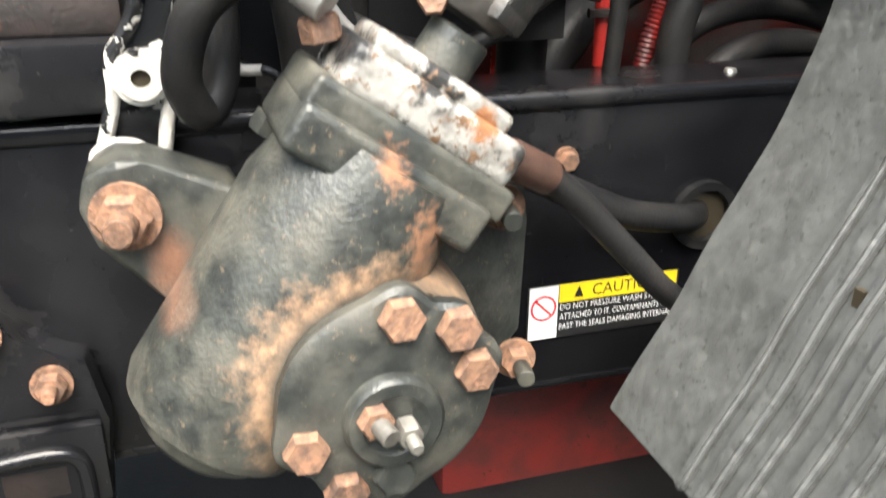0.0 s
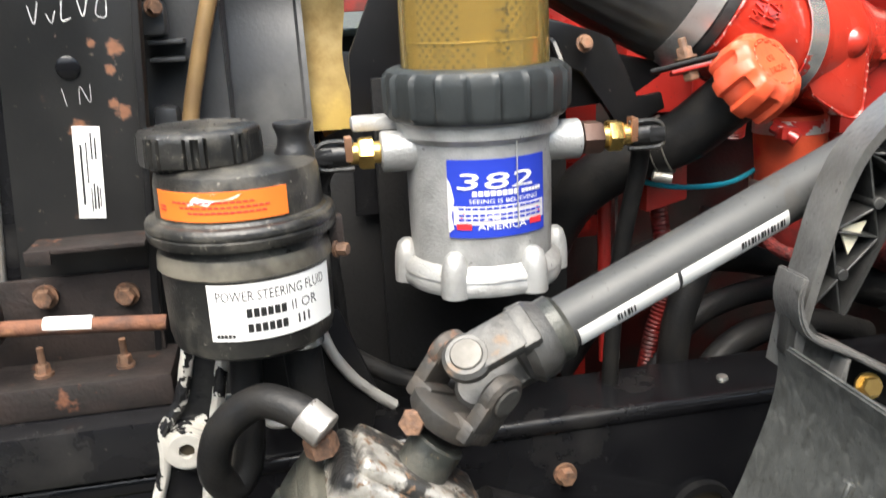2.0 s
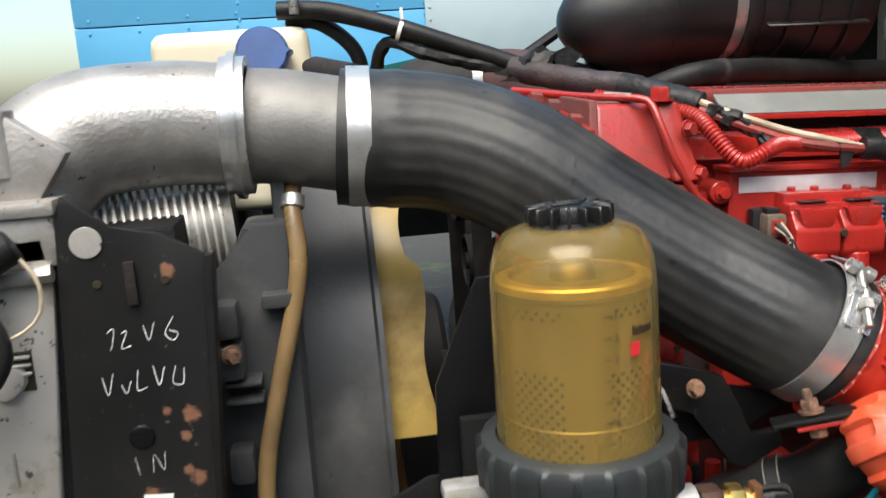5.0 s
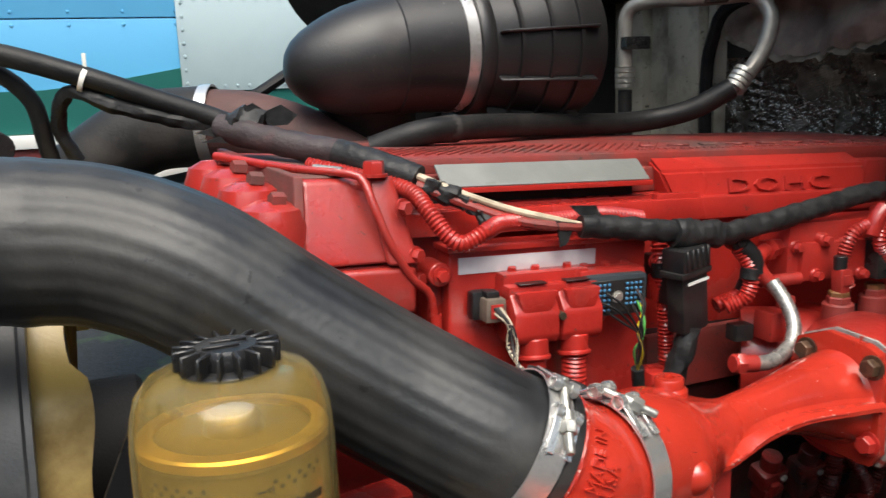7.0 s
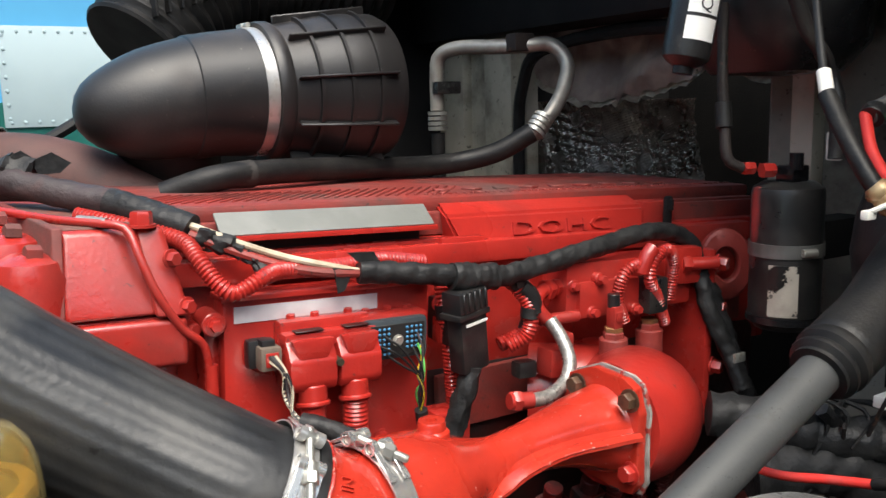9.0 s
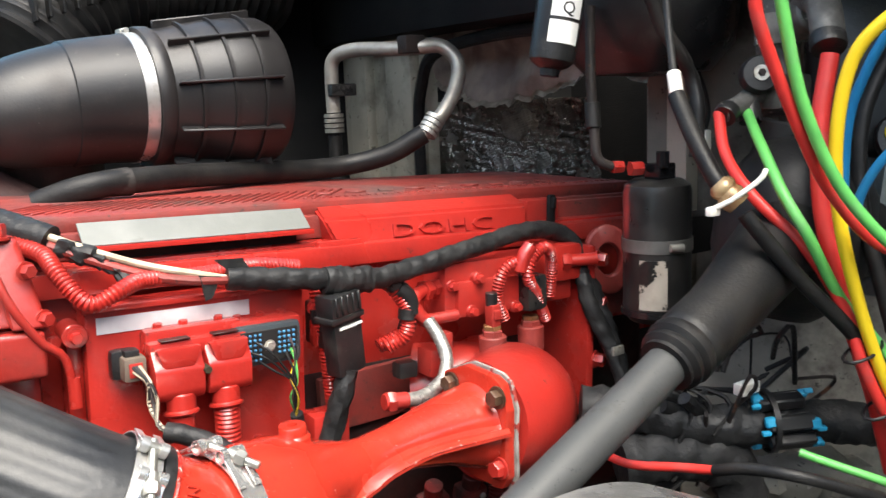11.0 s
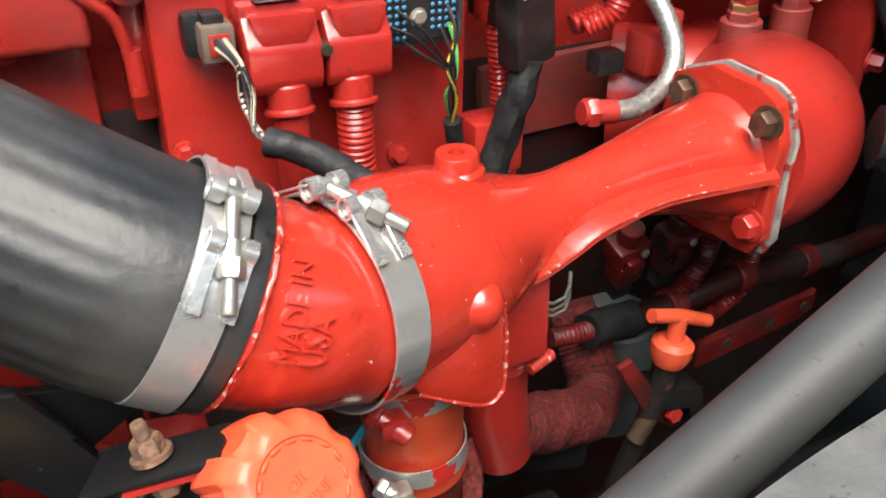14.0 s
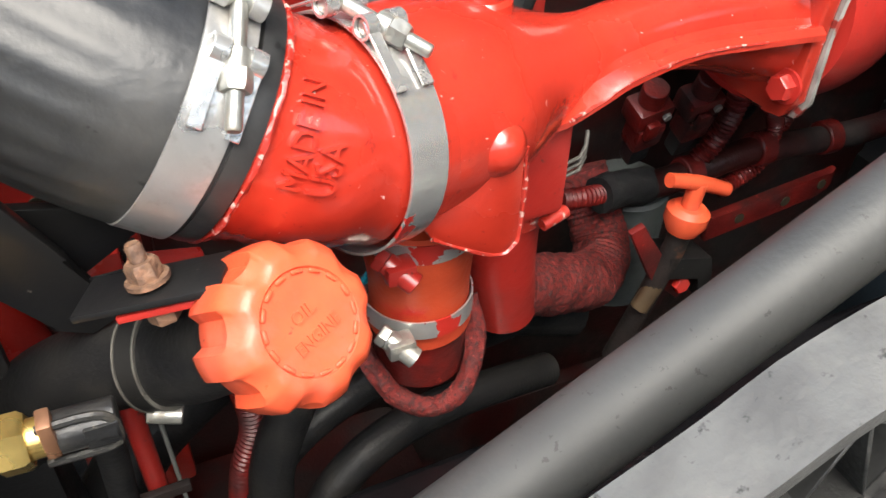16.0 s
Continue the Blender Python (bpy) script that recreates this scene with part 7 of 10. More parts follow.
# front timing housing
def hexa(front, back, bevel=0.006):
    """A block from four front corners and four back corners in engine places, each going round the same way."""
    bm = bmesh.new()
    f = [bm.verts.new(EM @ Vector(q)) for q in front]
    b = [bm.verts.new(EM @ Vector(q)) for q in back]
    bm.faces.new(f)
    bm.faces.new(b[::-1])
    for k in range(4):
        bm.faces.new((f[k], b[k], b[(k + 1) % 4], f[(k + 1) % 4]))
    bmesh.ops.bevel(bm, geom=bm.edges[:], offset=bevel, segments=3, affect="EDGES", profile=0.6)
    return bm


part("front_housing", hexa([(-0.152, -0.004, 0.0), (-0.055, -0.004, 0.0), (-0.07, 0.03, 0.078), (-0.148, 0.022, 0.079)], [(-0.19, 0.25, 0.0), (-0.05, 0.25, 0.0), (-0.06, 0.25, 0.085), (-0.2, 0.25, 0.09)]), RED, eng, "sloping red timing housing")
part("housing_side", hexa([(-0.075, -0.012, -0.002), (-0.042, -0.01, -0.002), (-0.06, 0.018, 0.08), (-0.086, 0.018, 0.082)], [(-0.07, 0.06, -0.002), (-0.042, 0.06, -0.002), (-0.055, 0.06, 0.08), (-0.08, 0.06, 0.082)]), RED, eng)
part("housing_foot", hexa([(-0.155, -0.008, -0.05), (-0.045, -0.008, -0.05), (-0.045, -0.008, -0.004), (-0.155, -0.008, -0.004)], [(-0.155, 0.06, -0.05), (-0.045, 0.06, -0.05), (-0.045, 0.06, -0.004), (-0.155, 0.06, -0.004)]), RED, eng)
for x, y, z, w in ((-0.176, 0.024, 0.018, 0.055), (-0.188, 0.066, 0.032, 0.055), (-0.199, 0.106, 0.041, 0.052), (-0.21, 0.146, 0.046, 0.05)):
    part("housing_lobe", lathe([(0, -0.09), (w * 0.62, -0.085), (w * 0.6, 0.02), (w * 0.5, 0.036), (w * 0.25, 0.043), (0, 0.044)], EM @ Matrix.Translation((x, y, z)), 28), RED, eng)
for x, y, z in ((-0.166, 0.016, 0.062), (-0.178, 0.056, 0.077), (-0.187, 0.094, 0.085), (-0.196, 0.135, 0.09)):
    part("bolt", ebolt((x, y, z), (-1, -0.25, 0.1), 0.0078, 0.013, 0), RED_DUSTY, eng)
part("housing_plate", hexa([(-0.16, -0.008, -0.02), (-0.151, -0.008, -0.02), (-0.147, 0.017, 0.083), (-0.156, 0.017, 0.083)], [(-0.2, 0.2, -0.02), (-0.191, 0.2, -0.02), (-0.19, 0.2, 0.098), (-0.199, 0.2, 0.098)], 0.002), RED_DUSTY, eng, "dusty housing joint plate")
part("housing_top", hexa([(-0.146, 0.028, 0.0795), (-0.072, 0.034, 0.0785), (-0.072, 0.036, 0.0805), (-0.146, 0.03, 0.0815)], [(-0.19, 0.2, 0.088), (-0.07, 0.2, 0.084), (-0.07, 0.2, 0.086), (-0.19, 0.2, 0.091)], 0.0005), surface("grimy_red_top", (0.17, 0.055, 0.042), (0.1, 0.06, 0.05), 0.7, 0, 22, bump=0.4), eng, "grimy housing top")
part("lower_front", eprism([(-0.2, -0.3), (-0.045, -0.3), (-0.045, -0.01), (-0.14, -0.01), (-0.16, -0.06), (-0.2, -0.1)], 0.03, 0.28, 0.012), RED, eng)
part("lower_block_front", eprism([(-0.2, -0.6), (-0.045, -0.6), (-0.045, -0.302), (-0.2, -0.302)], 0.04, 0.27, 0.012), DEEP_SHADE_RED, eng)
part("gasket_step", ebox((-0.1, 0.018, -0.008), (0.12, 0.03, 0.012), 0.004), RED, eng)
part("pump_body", joined(box((0.247, 1.0, 1.175), (0.07, 0.08, 0.1), 0.008), box((0.252, 0.955, 1.17), (0.03, 0.02, 0.07), 0.006)), RED, eng, "red pump body on the engine front")
# Near-black block paints the shaded hollow in the pump body.
part("pump_recess_shade", box((0.272, 0.957, 1.178), (0.012, 0.008, 0.05), 0.002), DARK, eng)
part("lug_plate", prism([(0.15, 1.38), (0.217, 1.366), (0.262, 1.338), (0.262, 1.306), (0.2, 1.3), (0.15, 1.3)], 0.03, Matrix.Translation((0, 0.98, 0)) @ pose(0, 0, 0, 90), 0.004), RED, eng)
for x, z in ((0.227, 1.343), (0.255, 1.331)):
    part("lug_hole", cyl((x, 0.9485, z), (x, 0.9495, z), 0.004, 14), HOLE, eng)
part("lower_lug", box((0.215, 0.97, 1.25), (0.12, 0.04, 0.07), 0.006), RED, eng)
part("lower_lug_hole", cyl((0.229, 0.9485, 1.252), (0.229, 0.9495, 1.252), 0.006, 14), HOLE, eng)
part("water_pipe", tube([(0.15, 0.985, 1.225), (0.172, 0.985, 1.16), (0.188, 0.985, 1.1), (0.196, 0.99, 1.03)], 0.021, 18), RED, eng)
part("mount_plate", box((0.235, 1.0, 0.955), (0.085, 0.02, 0.13), 0.006), RED, eng)
part("top_bolt", ebolt((-0.078, 0.022, 0.08), (0, 0, 1), 0.0105, 0.012, 0.008), RED, eng)
for p in ((-0.058, 0.0, 0.052), (-0.046, -0.002, 0.006), (-0.04, 0.01, -0.02), (-0.098, 0.012, -0.05)):
    part("bolt", ebolt(p, (0.5, -1, 0), 0.007, 0.007, 0.007), RED, eng)
part("fuel_pipe", etube([(-0.21, 0.13, 0.095), (-0.15, 0.06, 0.087), (-0.105, 0.022, 0.084), (-0.092, 0.012, 0.078), (-0.085, 0.0, 0.055), (-0.072, -0.008, 0.02), (-0.05, -0.008, -0.015), (-0.03, -0.004, -0.035), (-0.023, 0.0, -0.075)], 0.0042, 10), RED, eng)
part("pipe_sleeve", etube([(-0.023, 0.0, -0.055), (-0.022, 0.0, -0.085)], 0.0062, 12), RED, eng)
part("silver_pipe", etube([(-0.13, 0.045, 0.087), (-0.108, 0.026, 0.085)], 0.0047, 10), STEEL, eng)

ecm = thing("engine_control_module", (0.47, 1.02, 1.35), "red painted engine control module with silver label", "control module")
part("case", ebox((0.104, 0.016, -0.112), (0.23, 0.036, 0.236), 0.005), RED, ecm)
part("upper_flange", ebox((0.104, 0.012, 0.0085), (0.236, 0.04, 0.006), 0.002), RED, ecm)
part("label", ebox((0.0775, -0.0026, -0.0085), (0.1555, 0.001, 0.0165), 0.0003), SILVER_LABEL, ecm, "scuffed silver label")
for p in ((-0.02, -0.006, -0.015), (0.232, 0.0, -0.02), (0.0, -0.003, -0.13), (0.16, -0.003, -0.16)):
    part("bolt", ebolt(p, (0, -1, 0), 0.0065, 0.006, 0.008), RED, ecm)
part("bolt_boss", joined(cyl(ept(-0.02, 0.03, -0.015), ept(-0.02, -0.005, -0.015), 0.012), ebox((-0.018, 0.03, -0.06), (0.016, 0.03, 0.1), 0.004)), RED, ecm)
pa = part("round_port", cyl(ept(0.026, 0.0, -0.05), ept(0.026, -0.012, -0.05), 0.017, 24), RED, ecm)
part("plug", ebox((0.026, -0.024, -0.048), (0.022, 0.024, 0.024), 0.004), TAN_CONN, pa)
part("plug_face", ebox((0.026, -0.0368, -0.048), (0.013, 0.002, 0.014), 0.001), RED, pa)
part("plug_body", ebox((0.02, -0.012, -0.046), (0.026, 0.016, 0.03), 0.006), PLASTIC, pa)
part("plug_clip", ebox((0.025, -0.022, -0.034), (0.014, 0.016, 0.008), 0.002), PLASTIC, pa)
pb = part("double_connector", ebox((0.09, -0.008, -0.046), (0.1, 0.024, 0.06), 0.006), RED, ecm)
ACROSS = Matrix(((0, 0, 1, 0), (1, 0, 0, 0), (0, 1, 0, 0), (0, 0, 0, 1)))
for x, w_ in ((0.0655, 0.05), (0.1165, 0.046)):
    part("connector_hood", prism([(-0.004, -0.026), (-0.03, -0.028), (-0.047, -0.052), (-0.047, -0.076), (-0.041, -0.084), (-0.004, -0.084)], w_, EM @ Matrix.Translation((x - w_ / 2, 0, 0)) @ ACROSS, 0.004), RED, pb)
    part("hood_ridge", prism([(-w_ * 0.46, -0.03), (w_ * 0.46, -0.03), (w_ * 0.3, -0.052), (-w_ * 0.3, -0.052)], 0.012, EM @ Matrix.Translation((x, -0.034, 0)) @ FRONT, 0.004), RED, pb)
    part("hood_seam", ebox((x, -0.03, -0.0245), (w_ * 0.6, 0.012, 0.0012), 0.0004, 1), DEEP_SHADE_RED, pb)
part("slab", ebox((0.0905, -0.021, -0.034), (0.102, 0.026, 0.016), 0.005), RED, pb)
part("hole", cyl(ept(0.092, -0.0495, -0.056), ept(0.092, -0.03, -0.056), 0.004, 12), HOLE, pb)
for x in (0.057, 0.083, 0.12):
    part("screw", ebolt((x, -0.004, -0.02), (0, -0.2, 1), 0.005, 0.006, 0.005), RED, pb)
for x, sh in ((0.068, None), (0.114, corrugated(0.0048, 0.11))):
    part("neck", cyl(ept(x, -0.034, -0.078), ept(x, -0.035, -0.1), 0.0145, 22), RED, pb)
    part("collar", cyl(ept(x, -0.034, -0.096), ept(x, -0.035, -0.101), 0.0175, 22), RED, pb)
    part("conduit", etube([(x, -0.035, -0.1), (x + 0.002, -0.033, -0.15), (x + 0.01, -0.02, -0.21), (x + 0.02, 0.0, -0.26)], 0.0125, 16, 0.0016 if sh else 0.008, sh), RED, pb)
pc = part("pin_connector", ebox((0.166, -0.008, -0.042), (0.08, 0.03, 0.046), 0.006), RED, ecm)
part("shell", ebox((0.164, -0.026, -0.045), (0.074, 0.014, 0.044), 0.006), surface("slate_connector", (0.035, 0.045, 0.052), (0.028, 0.035, 0.04), 0.45, 0, 30), pc)
part("pin_face", ebox((0.164, -0.0334, -0.0455), (0.064, 0.001, 0.034), 0.0004, 1), INK, pc)
for i in range(11):
    for j in range(6):
        if 4 <= i <= 6 or (i > 6 and j > 4):
            continue
        part("seal", ebox((0.137 + 0.0054 * i, -0.0345, -0.033 - 0.0053 * j), (0.0033, 0.0024, 0.0033), 0.001, 1), BLUE_PIN, pc)
part("screw", ebolt((0.164, -0.033, -0.046), (0, -1, 0), 0.005, 0.003, 0.003), STEEL, pc)
for x in (0.14, 0.166, 0.19):
    part("lug", ebolt((x, -0.004, -0.024), (0, -0.2, 1), 0.005, 0.007, 0.005), RED, pc)
wl = thing("connector_wires", (0.55, 0.99, 1.35), "loose thin wires leaving the blue-pinned connector", "wires")
for i, (m_, x0, z0) in enumerate(((RUBBER, 0.142, -0.05), (RUBBER, 0.15, -0.06), (RUBBER, 0.148, -0.04), (WIRE_GREEN, 0.187, -0.052), (WIRE_YELLOW, 0.19, -0.055), (RUBBER, 0.193, -0.045), (TAPE_DUSTY, 0.186, -0.04), (RUBBER, 0.181, -0.055), (TAPE_DUSTY, 0.195, -0.052))):
    sw = 0.0022 * (i % 4) - 0.003
    part("wire", etube([(x0, -0.035, z0), (x0 * 0.6 + 0.074, -0.046 - sw, z0 - 0.012 - sw), (0.183 + sw, -0.048, -0.085 - sw), (0.186 - sw, -0.044 + sw, -0.105), (0.192 + sw * 0.5, -0.036, -0.135), (0.205, -0.028, -0.175)], 0.0013, 6, 0.004), m_, wl)
part("sleeve", etube([(0.19, -0.037, -0.125), (0.197, -0.032, -0.15), (0.208, -0.026, -0.18), (0.225, -0.02, -0.21)], 0.007, 12, 0.005, wrapped(0.15)), TAPE, wl)
wp = thing("sensor_wires", (0.42, 0.96, 1.36), "black and cream wires from the round plug into a black sleeve", "wires")
PF = ept(0.026, -0.037, -0.048)
for i, m_ in enumerate((RUBBER, TAPE_DUSTY, WIRE_CREAM, WIRE_CREAM, RUBBER, RUBBER)):
    sw = 0.003 * (i % 3) - 0.003
    part("wire", tube([PF + Vector((0.003 * (i % 3) - 0.003, 0, 0.004 - 0.005 * (i // 3))), PF + Vector((0.008 + sw * 0.5, -0.01, -0.012)), (0.388 + sw, 0.972 - sw, 1.402 + sw), (0.388 - sw * 0.5, 0.958 + sw * 0.4, 1.384), (0.398, 0.947, 1.377), (0.412, 0.935, 1.372)], 0.0018, 6, 0.004), m_, wp)
part("sleeve", tube([(0.392, 0.952, 1.379), (0.407, 0.94, 1.3755), (0.423, 0.925, 1.3675), (0.436, 0.9, 1.361), (0.445, 0.88, 1.35)], 0.0095, 16, 0.003, wrapped(0.14, 0.02, 6)), TAPE, wp)

relay = thing("black_relay_box", (0.6, 0.98, 1.4), "black plastic relay box with clips on the engine side", "relay box")
RB = EM @ Matrix.Translation((0.25, -0.036, -0.056)) @ pose(0, 0, 0, 0, -7, 14) @ Matrix.Scale(0.97, 4)
part("case", box((0, 0, 0), (0.042, 0.024, 0.07), 0.004, RB), PLASTIC, relay)
part("clip_head", box((-0.001, 0, 0.047), (0.045, 0.03, 0.028), 0.004, RB), PLASTIC, relay)
part("clip_band", box((-0.002, 0, 0.033), (0.05, 0.032, 0.007), 0.002, RB), PLASTIC, relay)
part("white_edge", box((0.003, -0.0128, 0.022), (0.034, 0.0015, 0.003), 0, RB), WHITE, relay)
for k in range(5):
    part("tooth", box((-0.017 + 0.0085 * k, -0.0155, 0.049), (0.004, 0.004, 0.022), 0.001, RB, 1), PLASTIC, relay)
part("mount", ebox((0.255, 0.0, -0.04), (0.045, 0.05, 0.05), 0.004), DEEP_SHADE_RED, relay)
part("strap", etube([(0.252, -0.04, -0.085), (0.246, -0.04, -0.11), (0.238, -0.036, -0.14), (0.226, -0.03, -0.19)], 0.0125, 12, 0.004, wrapped(0.22, 0.03, 9)), TAPE, relay)
loom = thing("red_conduits", (0.7, 1.0, 1.4), "red overspray-covered conduits and connectors beside the relay box", "conduits")
for i, pts in enumerate(([(0.238, 0.005, 0.02), (0.236, -0.005, -0.02), (0.242, -0.008, -0.06), (0.25, -0.005, -0.12), (0.262, 0.0, -0.2)], [(0.32, -0.02, 0.0), (0.338, -0.03, -0.03), (0.335, -0.03, -0.06), (0.315, -0.02, -0.075)], [(0.31, -0.01, -0.075), (0.345, -0.015, -0.06), (0.352, -0.02, -0.03), (0.335, -0.02, -0.005)])):
    part("conduit", etube(pts, 0.0085, 12, 0.0014, corrugated(0.0046, 0.13)), RED, loom)
    part("tape_ring", etube([Vector(pts[1]), Vector(pts[1]) * 0.6 + Vector(pts[2]) * 0.4], 0.0108, 12), TAPE, loom)
for c, s, m_ in (((0.345, -0.012, -0.108), (0.026, 0.02, 0.02), PLASTIC), ((0.375, -0.03, -0.098), (0.03, 0.03, 0.034), RED), ((0.39, -0.032, -0.075), (0.012, 0.02, 0.022), RED), ((0.237, -0.012, -0.16), (0.045, 0.035, 0.045), RED), ((0.24, 0.0, -0.05), (0.02, 0.02, 0.03), RED)):
    part("connector", ebox(c, s, 0.004), m_, loom)
part("round_plug", joined(cyl(ept(0.322, -0.03, 0.0), ept(0.322, -0.012, 0.0), 0.0105, 20, 0.002), cyl(ept(0.322, -0.033, 0.0), ept(0.322, -0.03, 0.0), 0.006, 16)), PLASTIC, loom)
part("elbow_boot", etube([(0.328, -0.024, -0.006), (0.34, -0.028, -0.018), (0.344, -0.03, -0.036)], 0.0112, 16, 0.004, wrapped(0.08, 0.01, 4)), RUBBER, loom)
part("block_flange", box((0.69, 1.066, 1.318), (0.17, 0.012, 0.07), 0.004), RED_DUSTY, eng, "dusty red flange on the block")
brh = thing("braided_hose", (0.7, 0.97, 1.36), "steel-braided hose with red elbow fittings", "hose")
part("braid", tube([(0.713, 0.982, 1.422), (0.717, 0.965, 1.402), (0.715, 0.95, 1.381), (0.699, 0.938, 1.363), (0.668, 0.93, 1.354), (0.64, 0.929, 1.355)], 0.0078, 32, 0.0012, lambda s, L, a: 1 + 0.035 * math.sin(8 * a + s * 900) * math.sin(8 * a - s * 900)), BRAID, brh)
part("upper_elbow", etube([(0.385, -0.012, -0.014), (0.362, -0.022, -0.014), (0.346, -0.03, -0.022), (0.35, -0.034, -0.036), (0.368, -0.037, -0.054)], 0.0078, 16), RED, brh)
part("union_nut", ebolt((0.366, -0.02, -0.014), (1, 0.3, 0), 0.0125, 0.012, 0), RED, brh)
part("union_nut", ebolt((0.384, -0.012, -0.014), (1, 0.3, 0), 0.0105, 0.016, 0), RED, brh)
part("lower_end", joined(cyl((0.646, 0.929, 1.355), (0.618, 0.932, 1.358), 0.0092, 16), bolt_bm((0.63, 0.931, 1.357), (-1, 0.1, 0.1), 0.0115, 0.009)), RED, brh)

# fuel block and rear plate
part("fuel_block", joined(ebox((0.5, 0.0, -0.018), (0.21, 0.05, 0.068), 0.006), ebox((0.46, -0.012, -0.03), (0.1, 0.04, 0.045), 0.006), ebox((0.585, -0.01, 0.0), (0.06, 0.05, 0.05), 0.008)), RED, eng)
for p in ((0.405, -0.026, -0.012), (0.43, -0.034, -0.045), (0.475, -0.034, -0.012), (0.5, -0.034, -0.048), (0.44, -0.034, -0.005)):
    part("block_screw", joined(ebolt(p, (0, -1, 0), 0.0055, 0.006, 0.006), cyl(ept(p[0], p[1] + 0.02, p[2]), ept(*p), 0.008, 14)), RED, eng)
part("stub", joined(cyl(ept(0.585, -0.03, 0.002), ept(0.625, -0.05, 0.004), 0.0085, 16), ebolt((0.58, -0.03, 0.002), (1, -0.5, 0), 0.0125, 0.012, 0)), RED, eng)
part("stub", cyl(ept(0.36, -0.02, -0.05), ept(0.41, -0.03, -0.047), 0.007, 14), RED, eng)
part("rear_plate", ebox((0.628, 0.06, -0.1), (0.014, 0.2, 0.24), 0.005), RED, eng)
for z in (-0.14, -0.06, 0.0):
    part("plate_bolt", ebolt((0.64, -0.035, z), (0.4, -1, 0), 0.0095, 0.012, 0.009), RED, eng)
for pts in ([(0.48, -0.035, -0.062), (0.468, -0.035, -0.03), (0.475, -0.04, 0.002), (0.5, -0.045, 0.012), (0.51, -0.045, 0.0)], [(0.555, -0.035, -0.04), (0.55, -0.045, 0.005), (0.535, -0.05, 0.027), (0.515, -0.05, 0.018), (0.505, -0.05, -0.006), (0.525, -0.045, -0.035), (0.545, -0.04, -0.07)]):
    part("sensor_conduit", etube(pts, 0.0072, 12, 0.0013, corrugated(0.0042, 0.14)), RED, eng)
part("conduit_tee", etube([(0.495, -0.046, 0.0), (0.5, -0.048, 0.02), (0.51, -0.048, 0.03)], 0.0095, 12), RED, eng)
# intake pipe with sensors
dome = part("intake_pipe", tube([(0.706, 0.878, 1.33), (0.745, 0.888, 1.325), (0.79, 0.92, 1.315), (0.82, 0.975, 1.305), (0.83, 1.05, 1.3)], 0.066, 40, 0.008, lambda s, L, a: 1 + 0.12 * math.sin(math.pi * min(1, s / L * 1.3))), RED, eng, "red intake pipe bend with a dusty top")
part("rear_runner", tube([(0.83, 1.0, 1.3), (0.79, 1.02, 1.31), (0.74, 1.06, 1.31)], 0.06, 32), RED, eng)
for x, y, zb, big_ in ((0.797, 0.968, 1.378, 0), (0.877, 0.99, 1.372, 1)):
    b = part("sensor_boss", joined(cyl((x, y, zb - 0.02), (x, y, zb + 0.012), 0.017, 24), bolt_bm((x, y, zb + 0.012), (0, 0, 1), 0.013, 0.008)), RED_DUSTY, eng)
    part("brass_nut", bolt_bm((x, y, zb + 0.02), (0, 0, 1), 0.0115, 0.006), surface("dull_brass", (0.3, 0.15, 0.06), (0.2, 0.1, 0.05), 0.5, 0.5), b)
    if big_:
        part("sensor_body", box((x - 0.002, y - 0.004, zb + 0.058), (0.032, 0.03, 0.046), 0.005, None), PLASTIC, b)
    else:
        part("sensor_body", joined(box((x, y - 0.002, zb + 0.038), (0.014, 0.016, 0.028), 0.003), box((x, y - 0.01, zb + 0.04), (0.01, 0.006, 0.012), 0.002)), RED, b)
        part("sensor_collar", cyl((x, y, zb + 0.05), (x, y, zb + 0.066), 0.0075, 14), PLASTIC, b)
eye = thing("lifting_eye", (1.06, 1.03, 1.4), "dull red steel lifting eye at the rear of the engine", "lifting eye")
part("ring", lathe([(0.019, -0.009), (0.034, -0.009), (0.037, -0.006), (0.037, 0.006), (0.034, 0.009), (0.019, 0.009), (0.017, 0.006), (0.017, -0.006), (0.019, -0.00899)], axes((1.06, 1.03, 1.44), (-0.55, -1, 0.1)) @ Matrix.Diagonal((1, 1.35, 1, 1)), 40), RED_DUSTY, eye)
part("shank", box((1.065, 1.04, 1.38), (0.06, 0.02, 0.05), 0.006), RED_DUSTY, eye)

# lower engine side
low_e = thing("lower_engine_fittings", (0.7, 0.95, 1.1), "red sensors, conduits and pipes below the intake manifold", "engine fittings")
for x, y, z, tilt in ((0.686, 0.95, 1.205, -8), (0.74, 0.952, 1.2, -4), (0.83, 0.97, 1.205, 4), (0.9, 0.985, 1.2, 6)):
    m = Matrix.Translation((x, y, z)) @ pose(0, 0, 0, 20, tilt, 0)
    s_ = part("sensor", joined(box((0, 0, 0.012), (0.034, 0.026, 0.022), 0.004, m), box((0, -0.004, -0.012), (0.027, 0.022, 0.028), 0.004, m), box((-0.004, -0.016, 0.004), (0.012, 0.006, 0.018), 0.002, m), cyl(m @ Vector((0, 0, 0.02)), m @ Vector((0, 0, 0.04)), 0.011, 16)), HALF_SHADE_RED, low_e)
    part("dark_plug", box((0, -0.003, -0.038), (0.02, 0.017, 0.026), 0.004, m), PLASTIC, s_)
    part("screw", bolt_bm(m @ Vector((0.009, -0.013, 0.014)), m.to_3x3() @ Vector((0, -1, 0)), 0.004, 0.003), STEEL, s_)
